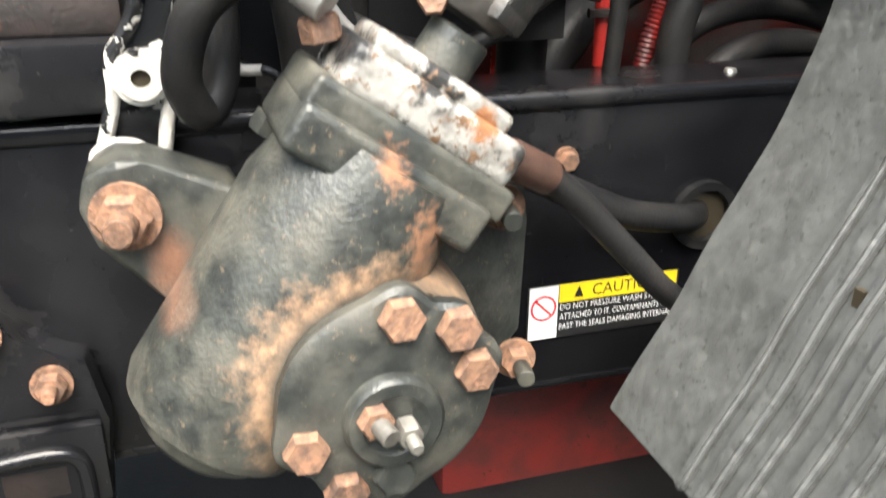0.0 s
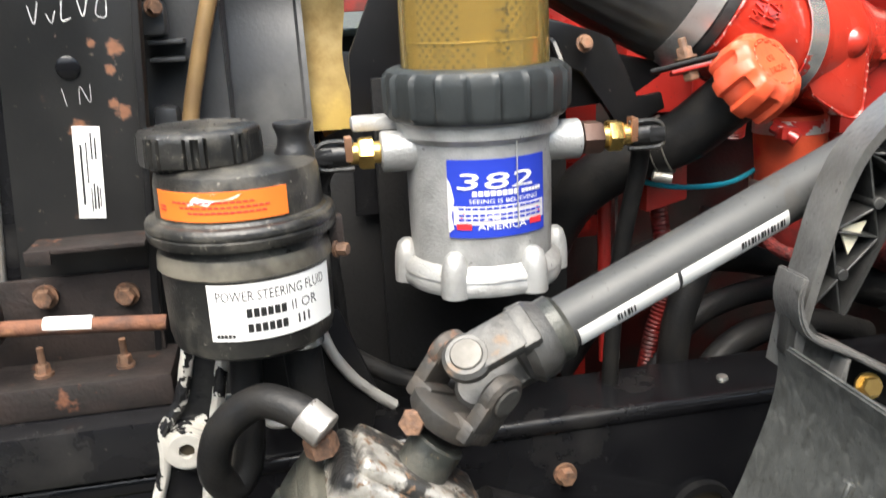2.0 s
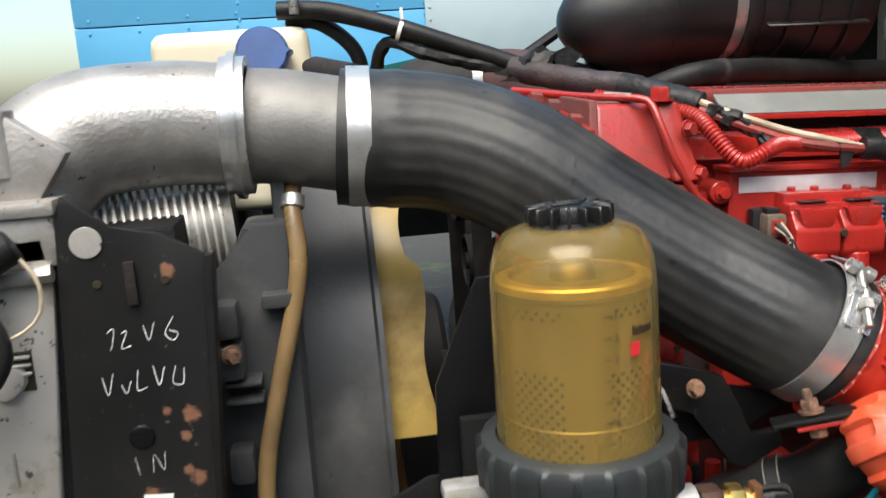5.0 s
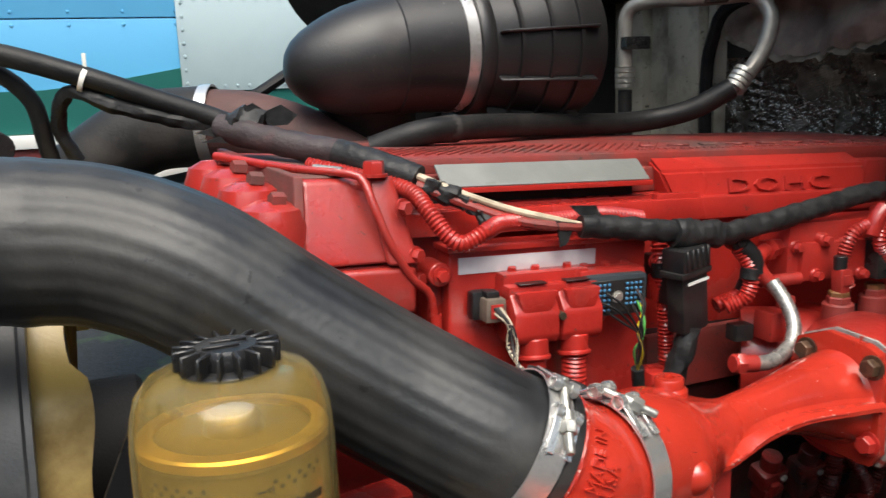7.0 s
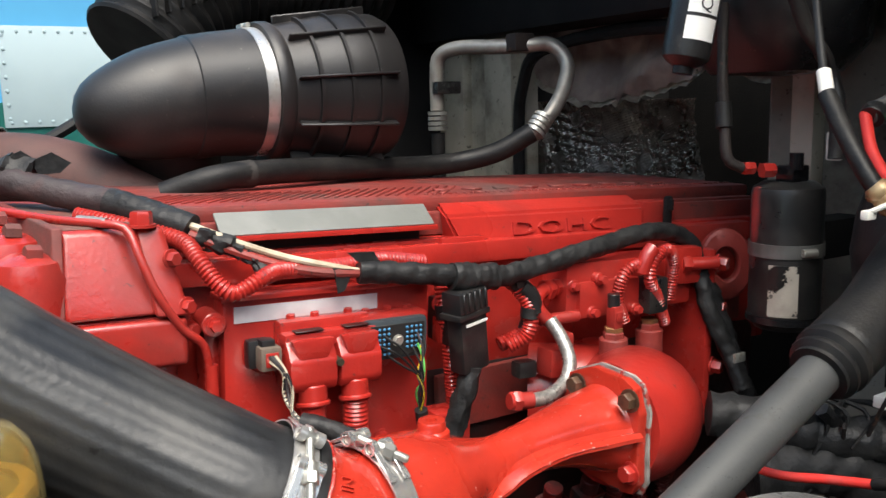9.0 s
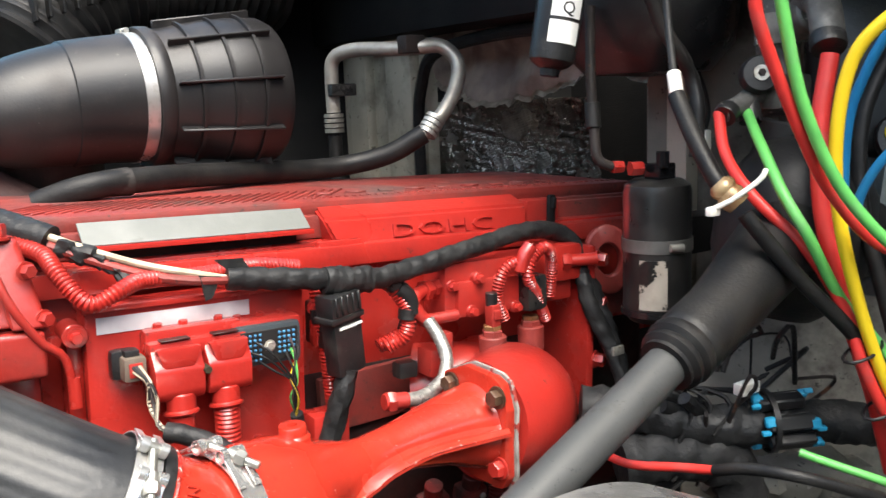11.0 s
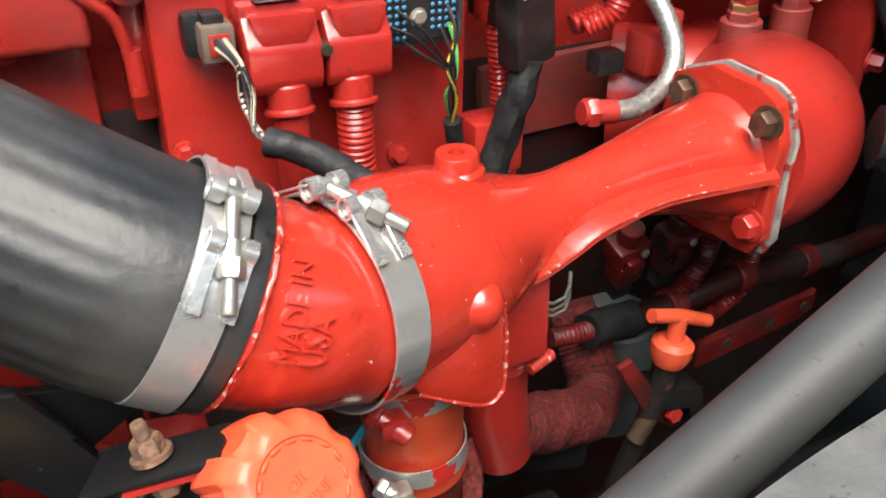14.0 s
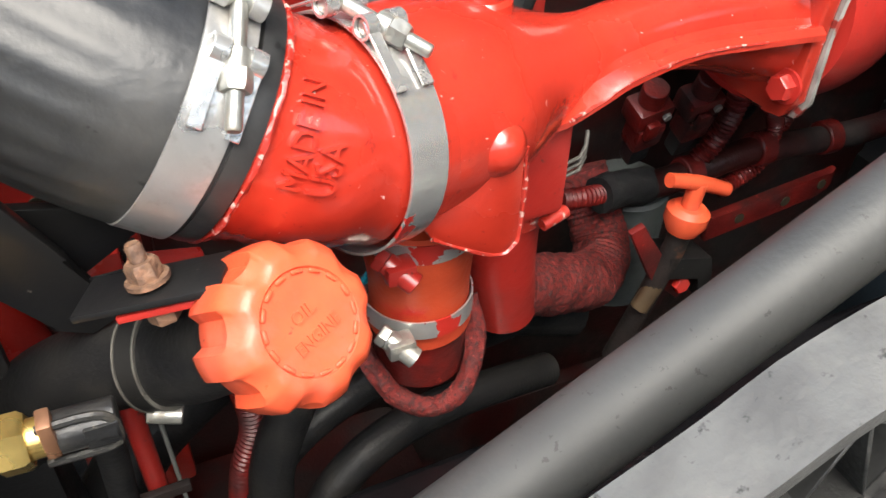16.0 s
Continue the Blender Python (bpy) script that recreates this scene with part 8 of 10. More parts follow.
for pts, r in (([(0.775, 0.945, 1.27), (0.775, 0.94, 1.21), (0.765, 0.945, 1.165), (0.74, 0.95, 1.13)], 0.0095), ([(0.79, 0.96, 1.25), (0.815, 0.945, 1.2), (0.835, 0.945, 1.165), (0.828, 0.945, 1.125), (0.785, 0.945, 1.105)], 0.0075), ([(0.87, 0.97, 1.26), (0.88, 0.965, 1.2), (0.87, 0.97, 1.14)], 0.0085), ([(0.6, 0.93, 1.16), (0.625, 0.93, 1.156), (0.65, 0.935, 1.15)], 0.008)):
    part("conduit", tube(pts, r, 12, 0.0014, corrugated(0.0045, 0.12)), HALF_SHADE_RED, low_e)
part("fuel_rail", tube([(0.66, 0.94, 1.145), (0.72, 0.945, 1.135), (0.8, 0.945, 1.143), (0.86, 0.945, 1.138), (0.95, 0.945, 1.13), (1.05, 0.96, 1.12)], 0.013, 16), DEEP_SHADE_RED, low_e)
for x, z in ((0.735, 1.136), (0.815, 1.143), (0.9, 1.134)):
    part("rail_union", cyl((x, 0.945, z + 0.001), (x + 0.018, 0.945, z), 0.0165, 18), HALF_SHADE_RED, low_e)
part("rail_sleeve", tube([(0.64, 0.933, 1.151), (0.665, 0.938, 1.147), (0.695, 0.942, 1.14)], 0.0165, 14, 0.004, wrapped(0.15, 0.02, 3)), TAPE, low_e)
part("bracket_plate", prism([(0.768, 1.092), (0.9, 1.1), (0.918, 1.108), (0.916, 1.084), (0.9, 1.076), (0.768, 1.062)], 0.008, Matrix.Translation((0, 0.935, 0)) @ pose(0, 0, 0, 90), 0.003), HALF_SHADE_RED, low_e, "red painted bracket rail with bolt holes")
for x, z in ((0.805, 1.08), (0.86, 1.084), (0.903, 1.092)):
    part("bracket_hole", cyl((x, 0.9262, z), (x, 0.9275, z), 0.0055, 14), HOLE, low_e)
for k in range(3):
    part("small_hose", tube([(0.592, 0.935, 1.186 + 0.006 * k), (0.6, 0.925, 1.187 + 0.006 * k), (0.612, 0.925, 1.194 + 0.006 * k), (0.62, 0.935, 1.206 + 0.006 * k)], 0.0018, 8), DULL_STEEL, low_e)
part("canister", cyl((0.715, 0.99, 0.98), (0.712, 0.985, 1.11), 0.04, 28), surface("grey_canister_paint", (0.08, 0.09, 0.087), (0.05, 0.057, 0.055), 0.5, third=(0.05, 0.05, 0.045), third_scale=14, third_mix=(0.52, 0.66)), low_e, "grimy grey-green canister")

# ---- coolant connections under the manifold ----
oh = thing("silicone_coupling", (0.432, 0.836, 1.16), "orange-red silicone hose coupling with two worm clamps", "hose")
part("hose", tube([(0.432, 0.836, 1.272), (0.433, 0.837, 1.245), (0.434, 0.838, 1.215), (0.435, 0.84, 1.18)], 0.0335, 40, 0.003, lambda s, L, a: 1 + 0.04 * math.sin(math.pi * s / L * 2.2)), ORANGE_HOSE, oh)
part("lower_pipe", cyl((0.435, 0.84, 1.19), (0.437, 0.842, 1.135), 0.031, 36), HALF_SHADE_RED, oh)
for z, k in ((1.259, 0), (1.199, 1)):
    cb = part("worm_clamp", ring_bm((0.4325, 0.837, z), (0, 0.03, 1), 0.0345, 0.0358, 0.0135, 48), BAND_RED, oh)
    part("worm_screw", joined(cyl((0.399, 0.805, z + 0.003), (0.412, 0.792, z - 0.008), 0.0068, 14), bolt_bm((0.399, 0.805, z + 0.003), (-0.7, 0.7, 0.5), 0.007, 0.006), box((0.405, 0.8, z - 0.001), (0.018, 0.014, 0.012), 0.003)), RED if k == 0 else STEEL, cb)
part("rope_ring", tube([(0.432 + 0.04 * math.cos(math.radians(a)), 0.838 + 0.041 * math.sin(math.radians(a)), 1.175 + 0.042 * math.sin(math.radians(a))) for a in range(-190, 20, 15)], 0.0068, 12, 0.004, wrapped(0.2, 0.008)), ROPE, oh, "frayed red rope sleeve")
p2 = thing("coolant_tube", (0.51, 0.86, 1.1), "red coolant tube with a rope-wrapped elbow", "pipe")
part("pipe", tube([(0.505, 0.86, 1.31), (0.506, 0.862, 1.25), (0.51, 0.868, 1.18), (0.52, 0.875, 1.12)], 0.0255, 28), RED, p2)
part("hex", bolt_bm((0.506, 0.86, 1.255), (0, 0, 1), 0.031, 0.018), RED, p2)
part("clamp", joined(ring_bm((0.507, 0.863, 1.232), (0, 0.05, 1), 0.0265, 0.0285, 0.014, 40), cyl((0.515, 0.828, 1.235), (0.535, 0.832, 1.238), 0.0045, 12)), RED_EDGE, p2)
part("rope_elbow", tube([(0.53, 0.878, 1.135), (0.583, 0.89, 1.108), (0.63, 0.91, 1.083), (0.655, 0.935, 1.085), (0.66, 0.96, 1.105), (0.655, 0.985, 1.14)], 0.0245, 28, 0.003, wrapped(0.13, 0.006)), ROPE, p2, "rope-wrapped elbow")
ds = thing("dipstick", (0.675, 0.865, 1.1), "orange T-handle dipstick in a bracketed tube", "dipstick")
part("handle", tube([(0.6475, 0.864, 1.2095), (0.678, 0.864, 1.1985), (0.7075, 0.864, 1.184)], 0.0062, 14, 0.004, lambda s, L, a: 1.0 - 0.15 * abs(s / L - 0.5)), ORANGE_CAP, ds)
part("stem", cyl((0.677, 0.864, 1.2), (0.673, 0.864, 1.17), 0.0072, 16), ORANGE_CAP, ds)
part("collar", lathe([(0, 0), (0.013, 0), (0.0172, 0.009), (0.0172, 0.019), (0.0125, 0.023), (0, 0.023)], axes((0.6715, 0.864, 1.155), (0.12, 0, 1)), 28), ORANGE_CAP, ds)
part("tube", tube([(0.672, 0.864, 1.165), (0.669, 0.866, 1.13), (0.66, 0.872, 1.08), (0.648, 0.885, 1.0)], 0.0095, 14), RUST_DARK, ds)
part("bracket", prism([(0.662, 1.132), (0.708, 1.118), (0.714, 1.097), (0.71, 1.075), (0.702, 1.075), (0.7, 1.1), (0.665, 1.108)], 0.03, Matrix.Translation((0, 0.888, 0)) @ pose(0, 0, 0, 90), 0.002), BLACK_CHIPPED, ds)
part("stay", prism([(0.624, 1.163), (0.636, 1.168), (0.668, 1.118), (0.692, 1.098), (0.698, 1.078), (0.688, 1.073), (0.655, 1.105)], 0.006, Matrix.Translation((0, 0.872, 0)) @ pose(0, 0, 0, 90), 0.001), HALF_SHADE_RED, ds)
part("stay_end", cyl((0.664, 0.868, 1.1), (0.65, 0.868, 1.074), 0.008, 14), surface("dull_brass_end", (0.12, 0.08, 0.045), (0.07, 0.048, 0.03), 0.5, 0.4), ds)
part("stay_bolt", bolt_bm((0.684, 0.864, 1.094), (0, -1, 0.2), 0.008, 0.006), RED, ds)

# ---- oil filler ----
of = thing("oil_filler", (0.3, 0.75, 1.2), "oil filler neck with a large orange screw cap", "oil filler")
OC = Vector((0.325, 0.716, 1.325))
OD = Vector((0.33, -0.7, 0.62)).normalized()
OM = axes(OC, OD, (0.9, 0.3, 0))


def lobes(a, r, z):
    if r < 0.0262:
        return r
    k = 8 * a / (2 * math.pi)
    d = abs(k - round(k))
    q = r * 0.985
    if d < 0.2:
        return q
    if z < 0.0045:
        depth = 0.0046 if d > 0.3 else 0.0046 * (d - 0.2) / 0.1
        return q - depth
    return q - 0.0026 * math.sin(math.pi * (d - 0.2) / 0.6)


cap_o = part("cap", lathe([(0, -0.024), (0.034, -0.024), (0.0363, -0.021), (0.0367, -0.01), (0.0363, -0.001), (0.0358, 0.0035), (0.0346, 0.0062), (0.031, 0.0112), (0.0285, 0.0138), (0.0262, 0.0146), (0.0222, 0.0148), (0.0214, 0.0136), (0, 0.0131)], OM, 160, lobes), ORANGE_CAP, of, "orange-red plastic screw cap")
for k in range(16):
    a = 2 * math.pi * (k + 0.5) / 16
    part("tick", box((0, 0, 0), (0.0018, 0.0054, 0.0014), 0.0005, OM @ Matrix.Translation((0.0205 * math.cos(a), 0.0205 * math.sin(a), 0.0144)) @ Matrix.Rotation(a, 4, "Z"), 1), ORANGE_CAP, cap_o)
for txt, w, y0 in (("OIL", 0.0115, 0.002), ("ENGINE", 0.023, -0.0085)):
    part("raised_lettering", moved(fit_width(text_bm(txt, 0.0078, 0.001), w), OM @ pose(0, 0, 0, 0, 0, 12) @ Matrix.Translation((-w / 2, y0, 0.0133))), ORANGE_CAP, cap_o)
part("neck", tube([tuple(OC - OD * 0.022), tuple(OC - OD * 0.05), (0.285, 0.776, 1.266), (0.252, 0.805, 1.246), (0.205, 0.84, 1.2), (0.18, 0.87, 1.12), (0.18, 0.89, 1.0)], 0.0245, 28), RUBBER, of)
# Dark band with paler rims paints the clamp's edge-lit outline.
part("neck_clamp", ring_bm((0.272, 0.788, 1.258), (0.8, -0.52, 0.32), 0.025, 0.0265, 0.011, 40), BLACK_CHIPPED, of)
for q in (-0.0055, 0.0055):
    part("lit_rim", ring_bm(Vector((0.272, 0.788, 1.258)) + Vector((0.8, -0.52, 0.32)) * q, (0.8, -0.52, 0.32), 0.025, 0.0272, 0.0012, 40), DULL_STEEL, of)
part("clamp_screw", cyl((0.26, 0.776, 1.234), (0.276, 0.771, 1.231), 0.0052, 12), STEEL, of)
part("bracket", prism([(0.17, 1.375), (0.212, 1.362), (0.229, 1.355), (0.246, 1.322), (0.252, 1.3), (0.277, 1.305), (0.281, 1.29), (0.247, 1.274), (0.231, 1.282), (0.222, 1.302), (0.203, 1.329), (0.17, 1.338)], 0.008, Matrix.Translation((0, 0.806, 0)) @ pose(0, 0, 0, 90), 0.002), BLACK_CHIPPED, of, "black steel bracket bent over the filler neck")
part("tongue", box((0, 0, 0), (0.062, 0.03, 0.0035), 0.0012, axes((0.278, 0.752, 1.333), (-0.15, 0.25, 1), (0.9, -0.35, 0.2)), 2), BLACK_CHIPPED, of)
part("tongue", box((0, 0, 0), (0.05, 0.026, 0.0035), 0.0012, axes((0.288, 0.748, 1.33), (-0.15, 0.25, 1), (0.9, -0.3, 0.22)), 2), RED, of, "red painted filler tongue")
part("bolt", bolt_bm((0.2765, 0.752, 1.3365), (-0.15, 0.25, 1), 0.0072, 0.008, 0.006, 0.01), RUST_BOLT, of)
part("nut", bolt_bm((0.2785, 0.748, 1.327), (0.15, -0.25, -1), 0.0072, 0.008), RUST_BOLT, of)
part("arm_bolt", bolt_bm((0.2, 0.788, 1.352), (0, -1, 0.2), 0.0058, 0.006, 0.006), RUST_BOLT, of)
part("block_bracket", prism([(0.27, 1.27), (0.31, 1.262), (0.312, 1.2), (0.27, 1.19)], 0.05, Matrix.Translation((0, 0.86, 0)) @ pose(0, 0, 0, 90), 0.003), RED, of, "red painted bracket on the block")

# ---- pulleys and belt at the engine front ----
bd = thing("belt_drive", (0.12, 1.35, 1.1), "black drive belt running over steel pulleys", "belt drive")
for (x, y, z, r) in ((0.1, 1.36, 1.47, 0.06), (0.1, 1.27, 1.37, 0.035), (0.1, 1.4, 1.12, 0.1)):
    part("pulley", lathe([(0, 0), (r * 0.3, 0), (r * 0.35, 0.008), (r * 0.85, 0.008), (r * 0.9, 0), (r, 0), (r, 0.03), (0, 0.03)], axes((x, y, z), (1, 0, 0)), 40), DARK, bd)
part("belt", joined(box((0.115, 1.22, 1.3), (0.025, 0.006, 0.5), 0.002, pose(0, 0, 0)), box((0.115, 1.43, 1.3), (0.025, 0.006, 0.4), 0.002)), RUBBER, bd)
gu = thing("fan_guard_strip", (0.05, 1.1, 1.1), "grey sheet metal guard behind the fan", "guard")
part("strip", prism([(0.045, 1.29), (0.075, 1.29), (0.13, 1.05), (0.09, 1.05)], 0.003, Matrix.Translation((0, 1.15, 0)) @ pose(0, 0, 0, 90)), PLASTIC_GREY, gu)
# Cab beige with shade mixed into the colour for the dim corner, plus dirt.
CORNER_PAINT = surface("shaded_dirty_beige", (0.23, 0.215, 0.18), (0.14, 0.13, 0.11), 0.55, 0, 10, bump=0.2, third=(0.07, 0.06, 0.05), third_scale=9, third_mix=(0.5, 0.64), speck=(0.04, 0.035, 0.03), speck_scale=70, speck_mix=(0.64, 0.7))
BARE_PATCH = surface("scraped_primer", (0.42, 0.38, 0.32), (0.3, 0.27, 0.22), 0.6, 0.1, 40, bump=0.3, third=(0.008, 0.008, 0.008), third_scale=20, third_mix=(0.56, 0.58), third_rough=0.3)

# ---- cable harness on the engine ----
har = thing("engine_harness", (0.5, 1.05, 1.45), "black taped wiring harness with torn sleeve along the engine", "wiring harness")
part("dusty_sleeve", tube([(0.165, 1.215, 1.612), (0.19, 1.19, 1.604), (0.239, 1.15, 1.59), (0.272, 1.12, 1.583)], 0.0145, 20, 0.003, wrapped(0.1, 0.03)), TAPE_DUSTY, har, "dusty maroon sleeve")
part("tape_sleeve", tube([(0.268, 1.123, 1.584), (0.307, 1.08, 1.568), (0.33, 1.057, 1.557)], 0.0152, 20, 0.003, wrapped(0.09, 0.016, 3)), TAPE, har)
for i, (m_, dy, dz) in enumerate(((WIRE_CREAM, 0.0, 0.004), (WIRE_CREAM, 0.004, -0.001), (RED_DUSTY, -0.006, -0.004), (WIRE_CREAM, -0.003, 0.0055), (RUBBER, 0.002, -0.007), (RED_DUSTY, -0.002, -0.0075))):
    part("bare_wire", tube([(0.326, 1.058 + dy, 1.558 + dz), (0.37, 1.035 + dy, 1.537 + dz), (0.41, 1.02 + dy, 1.521 + dz), (0.45, 1.008 + dy, 1.511 + dz * 0.7), (0.49, 1.002, 1.503)], 0.0036 if i != 2 else 0.0048, 8), m_, har)
def rag(pts, y, seed, name="torn_tape"):
    """A limp strip of cloth tape."""
    bm = prism(pts, 0.0016, Matrix.Translation((0, y, 0)) @ pose(0, 0, 0, 90))
    bmesh.ops.subdivide_edges(bm, edges=bm.edges[:], cuts=3, use_grid_fill=True)
    for v in bm.verts:
        v.co.y += 0.004 * noise.noise((v.co.x * 90 + seed, v.co.z * 90, 0))
    return part(name, bm, TAPE, har)
part("tape_lump", tube([(0.335, 1.052, 1.553), (0.352, 1.042, 1.545), (0.372, 1.033, 1.535)], 0.0098, 18, 0.002, wrapped(0.5, 0.02, 11)), TAPE, har)
part("tape_lump", tube([(0.374, 1.031, 1.532), (0.383, 1.026, 1.524), (0.39, 1.018, 1.512)], 0.0075, 16, 0.002, wrapped(0.6, 0.02, 13)), TAPE, har)
rag([(0.452, 1.513), (0.475, 1.509), (0.47, 1.5), (0.463, 1.488), (0.457, 1.486)], 1.0, 7.0)
rag([(0.47, 1.526), (0.5, 1.524), (0.51, 1.508), (0.492, 1.506)], 1.004, 9.0)
part("tape_lump", tube([(0.176, 1.212, 1.616), (0.19, 1.203, 1.614), (0.206, 1.194, 1.606)], 0.0165, 18, 0.002, wrapped(0.5, 0.02, 17)), TAPE, har)
rag([(0.138, 1.608), (0.156, 1.613), (0.176, 1.612), (0.186, 1.604), (0.168, 1.599), (0.152, 1.604)], 1.206, 3.0)
rag([(0.142, 1.598), (0.165, 1.604), (0.19, 1.6), (0.178, 1.594), (0.16, 1.597)], 1.2, 5.0)
rag([(0.183, 1.63), (0.198, 1.637), (0.214, 1.625), (0.233, 1.628), (0.222, 1.613), (0.194, 1.612)], 1.196, 12.0)
rag([(0.205, 1.626), (0.226, 1.634), (0.244, 1.622), (0.232, 1.612), (0.212, 1.612)], 1.188, 15.0)
part("trunk", tube([(0.482, 1.003, 1.505), (0.53, 0.995, 1.499), (0.596, 0.99, 1.489), (0.652, 0.99, 1.482), (0.711, 0.995, 1.485), (0.763, 0.998, 1.492), (0.815, 1.0, 1.498), (0.87, 1.006, 1.504), (0.92, 1.01, 1.502), (0.962, 1.01, 1.486), (0.975, 1.0, 1.454), (0.974, 0.98, 1.396), (0.99, 0.96, 1.342), (0.992, 0.935, 1.295)], 0.0117, 24, 0.003, wrapped(0.17, 0.022, 7)), TAPE, har)
part("branch", tube([(0.972, 1.0, 1.45), (0.99, 0.985, 1.4), (1.0, 0.965, 1.34), (1.005, 0.94, 1.28)], 0.013, 18, 0.003, wrapped(0.2, 0.02, 2)), TAPE, har)
part("knot", tube([(0.585, 0.989, 1.49), (0.61, 0.988, 1.486), (0.64, 0.989, 1.483)], 0.0148, 18, 0.003, wrapped(0.22, 0.011, 5)), TAPE, har)
part("strap_buckle", box((0.97, 0.925, 1.345), (0.02, 0.004, 0.012), 0.001), STEEL, har)
rc = thing("red_corrugated_conduit", (0.4, 1.07, 1.5), "red overspray-covered corrugated conduit", "conduit")
part("conduit", tube([(0.235, 1.118, 1.574), (0.255, 1.1, 1.569), (0.28, 1.08, 1.562), (0.304, 1.06, 1.555), (0.319, 1.04, 1.547), (0.325, 1.02, 1.533), (0.338, 1.005, 1.51), (0.352, 1.0, 1.501), (0.377, 1.0, 1.511), (0.399, 1.01, 1.515), (0.437, 1.02, 1.511), (0.48, 1.026, 1.509), (0.526, 1.03, 1.509), (0.575, 1.03, 1.5)], 0.0079, 16, 0.0006, corrugated(0.0042, 0.11)), RED, rc)
tb = thing("tank_hose", (0.0, 1.24, 1.55), "black hoses from the coolant tank with a cable tie", "hose")
part("pipe", tube([(-0.11, 1.28, 1.702), (-0.05, 1.27, 1.697), (0.03, 1.25, 1.672), (0.1, 1.24, 1.645), (0.16, 1.23, 1.622), (0.2, 1.215, 1.602)], 0.0115, 16), RUBBER, tb)
part("small_pipe", tube([(-0.1, 1.3, 1.69), (-0.06, 1.29, 1.685), (-0.02, 1.29, 1.65), (-0.01, 1.3, 1.6), (0.0, 1.31, 1.54)], 0.0095, 14), RUBBER, tb)
part("flap_wire", tube([(0.02, 1.3, 1.58), (0.005, 1.29, 1.62), (0.02, 1.26, 1.655), (0.06, 1.245, 1.64), (0.12, 1.235, 1.622), (0.16, 1.23, 1.615), (0.2, 1.215, 1.607)], 0.008, 12, 0.005, wrapped(0.25, 0.02, 4)), TAPE, tb)
part("cable_tie", joined(ring_bm((0.035, 1.248, 1.667), (1, -0.15, -0.4), 0.0118, 0.0132, 0.005, 20), box((0.038, 1.246, 1.685), (0.004, 0.003, 0.018), 0.0006)), TIE, tb)

# ---- coolant tank ----
ct = thing("coolant_tank", (-0.15, 1.3, 1.5), "milky plastic coolant tank with a blue cap", "coolant tank")
part("body", joined(box((-0.17, 1.33, 1.625), (0.19, 0.14, 0.115), 0.02, None, 3), box((-0.17, 1.33, 1.52), (0.17, 0.13, 0.12), 0.02, None, 3)), TANK, ct)
part("cap", lathe([(0, 0), (0.03, 0), (0.0315, 0.004), (0.031, 0.018), (0.028, 0.022), (0, 0.022)], axes((-0.132, 1.255, 1.648), (0.05, -1, 0.25)), 48, lambda a, r, z: r * (1.0 + (0.16 if (a * 6 / 6.2832) % 1 < 0.12 else 0)) if r > 0.02 else r), BLUE_CAP, ct, "blue six-lobed screw cap")
part("nipple", cyl((-0.09, 1.26, 1.695), (-0.088, 1.26, 1.72), 0.006, 12), BRAID, ct)
part("side_port", cyl((-0.085, 1.27, 1.625), (-0.055, 1.262, 1.62), 0.012, 16), TANK, ct)
part("drain_tube", tube([(-0.135, 1.25, 1.62), (-0.137, 1.245, 1.57), (-0.13, 1.25, 1.5)], 0.007, 10), BRASS, ct)
part("sensor", joined(cyl((-0.07, 1.15, 1.625), (-0.035, 1.05, 1.612), 0.0145, 18), cyl((-0.078, 1.17, 1.63), (-0.07, 1.15, 1.625), 0.008, 12)), RUST_DARK, ct, "rusty sensor body")

# ---- air intake ----
duct = thing("air_duct", (0.5, 1.44, 1.58), "black plastic air intake duct with a steel band clamp", "air duct")
DM = axes((0.515, 1.435, 1.695), (1, 0.05, 0.02), (0, 0, 1))
DUCT = surface("dark_duct_plastic", (0.0135, 0.0128, 0.0135), (0.02, 0.0185, 0.0185), 0.38, 0, 9, bump=0.12, bump_scale=300, third=(0.04, 0.034, 0.032), third_scale=7, third_mix=(0.55, 0.72), third_rough=0.6, speck=(0.06, 0.055, 0.05), speck_scale=110, speck_mix=(0.69, 0.72))
nose = lathe([(0, -0.233), (0.012, -0.2318), (0.024, -0.228), (0.036, -0.2195), (0.0475, -0.206), (0.059, -0.186), (0.067, -0.168), (0.0735, -0.148), (0.0785, -0.12), (0.0815, -0.094), (0.0825, -0.0855), (0.0848, -0.084), (0.0862, -0.05), (0.09, 0.0), (0, 0.0)], Matrix.Identity(4), 56)
for v in nose.verts:
    k = max(0.0, -v.co.z - 0.02) / 0.2
    v.co.x -= 0.016 * k * k * (3 - 2 * min(k, 1.0)) * 0.9 + 0.002 * k
part("elbow", moved(nose, DM), DUCT, duct)
part("foot", tube([(0.4, 1.46, 1.66), (0.42, 1.5, 1.6), (0.44, 1.54, 1.52)], 0.07, 28), RUBBER, duct)
part("band", lathe([(0.0895, 0.0), (0.0915, 0.0), (0.0915, 0.017), (0.0895, 0.017), (0.0895, 1e-5)], DM, 64), BAND, duct, "bright steel band clamp")
part("band_screw", joined(box((0, 0, 0), (0.01, 0.022, 0.012), 0.002, DM @ Matrix.Translation((0.092, -0.01, 0.009))), cyl(DM @ Vector((0.094, -0.02, 0.009)), DM @ Vector((0.094, 0.012, 0.009)), 0.004, 12)), STEEL, duct)
filt = thing("air_filter_housing", (0.68, 1.45, 1.57), "black ribbed plastic air filter housing", "air filter")
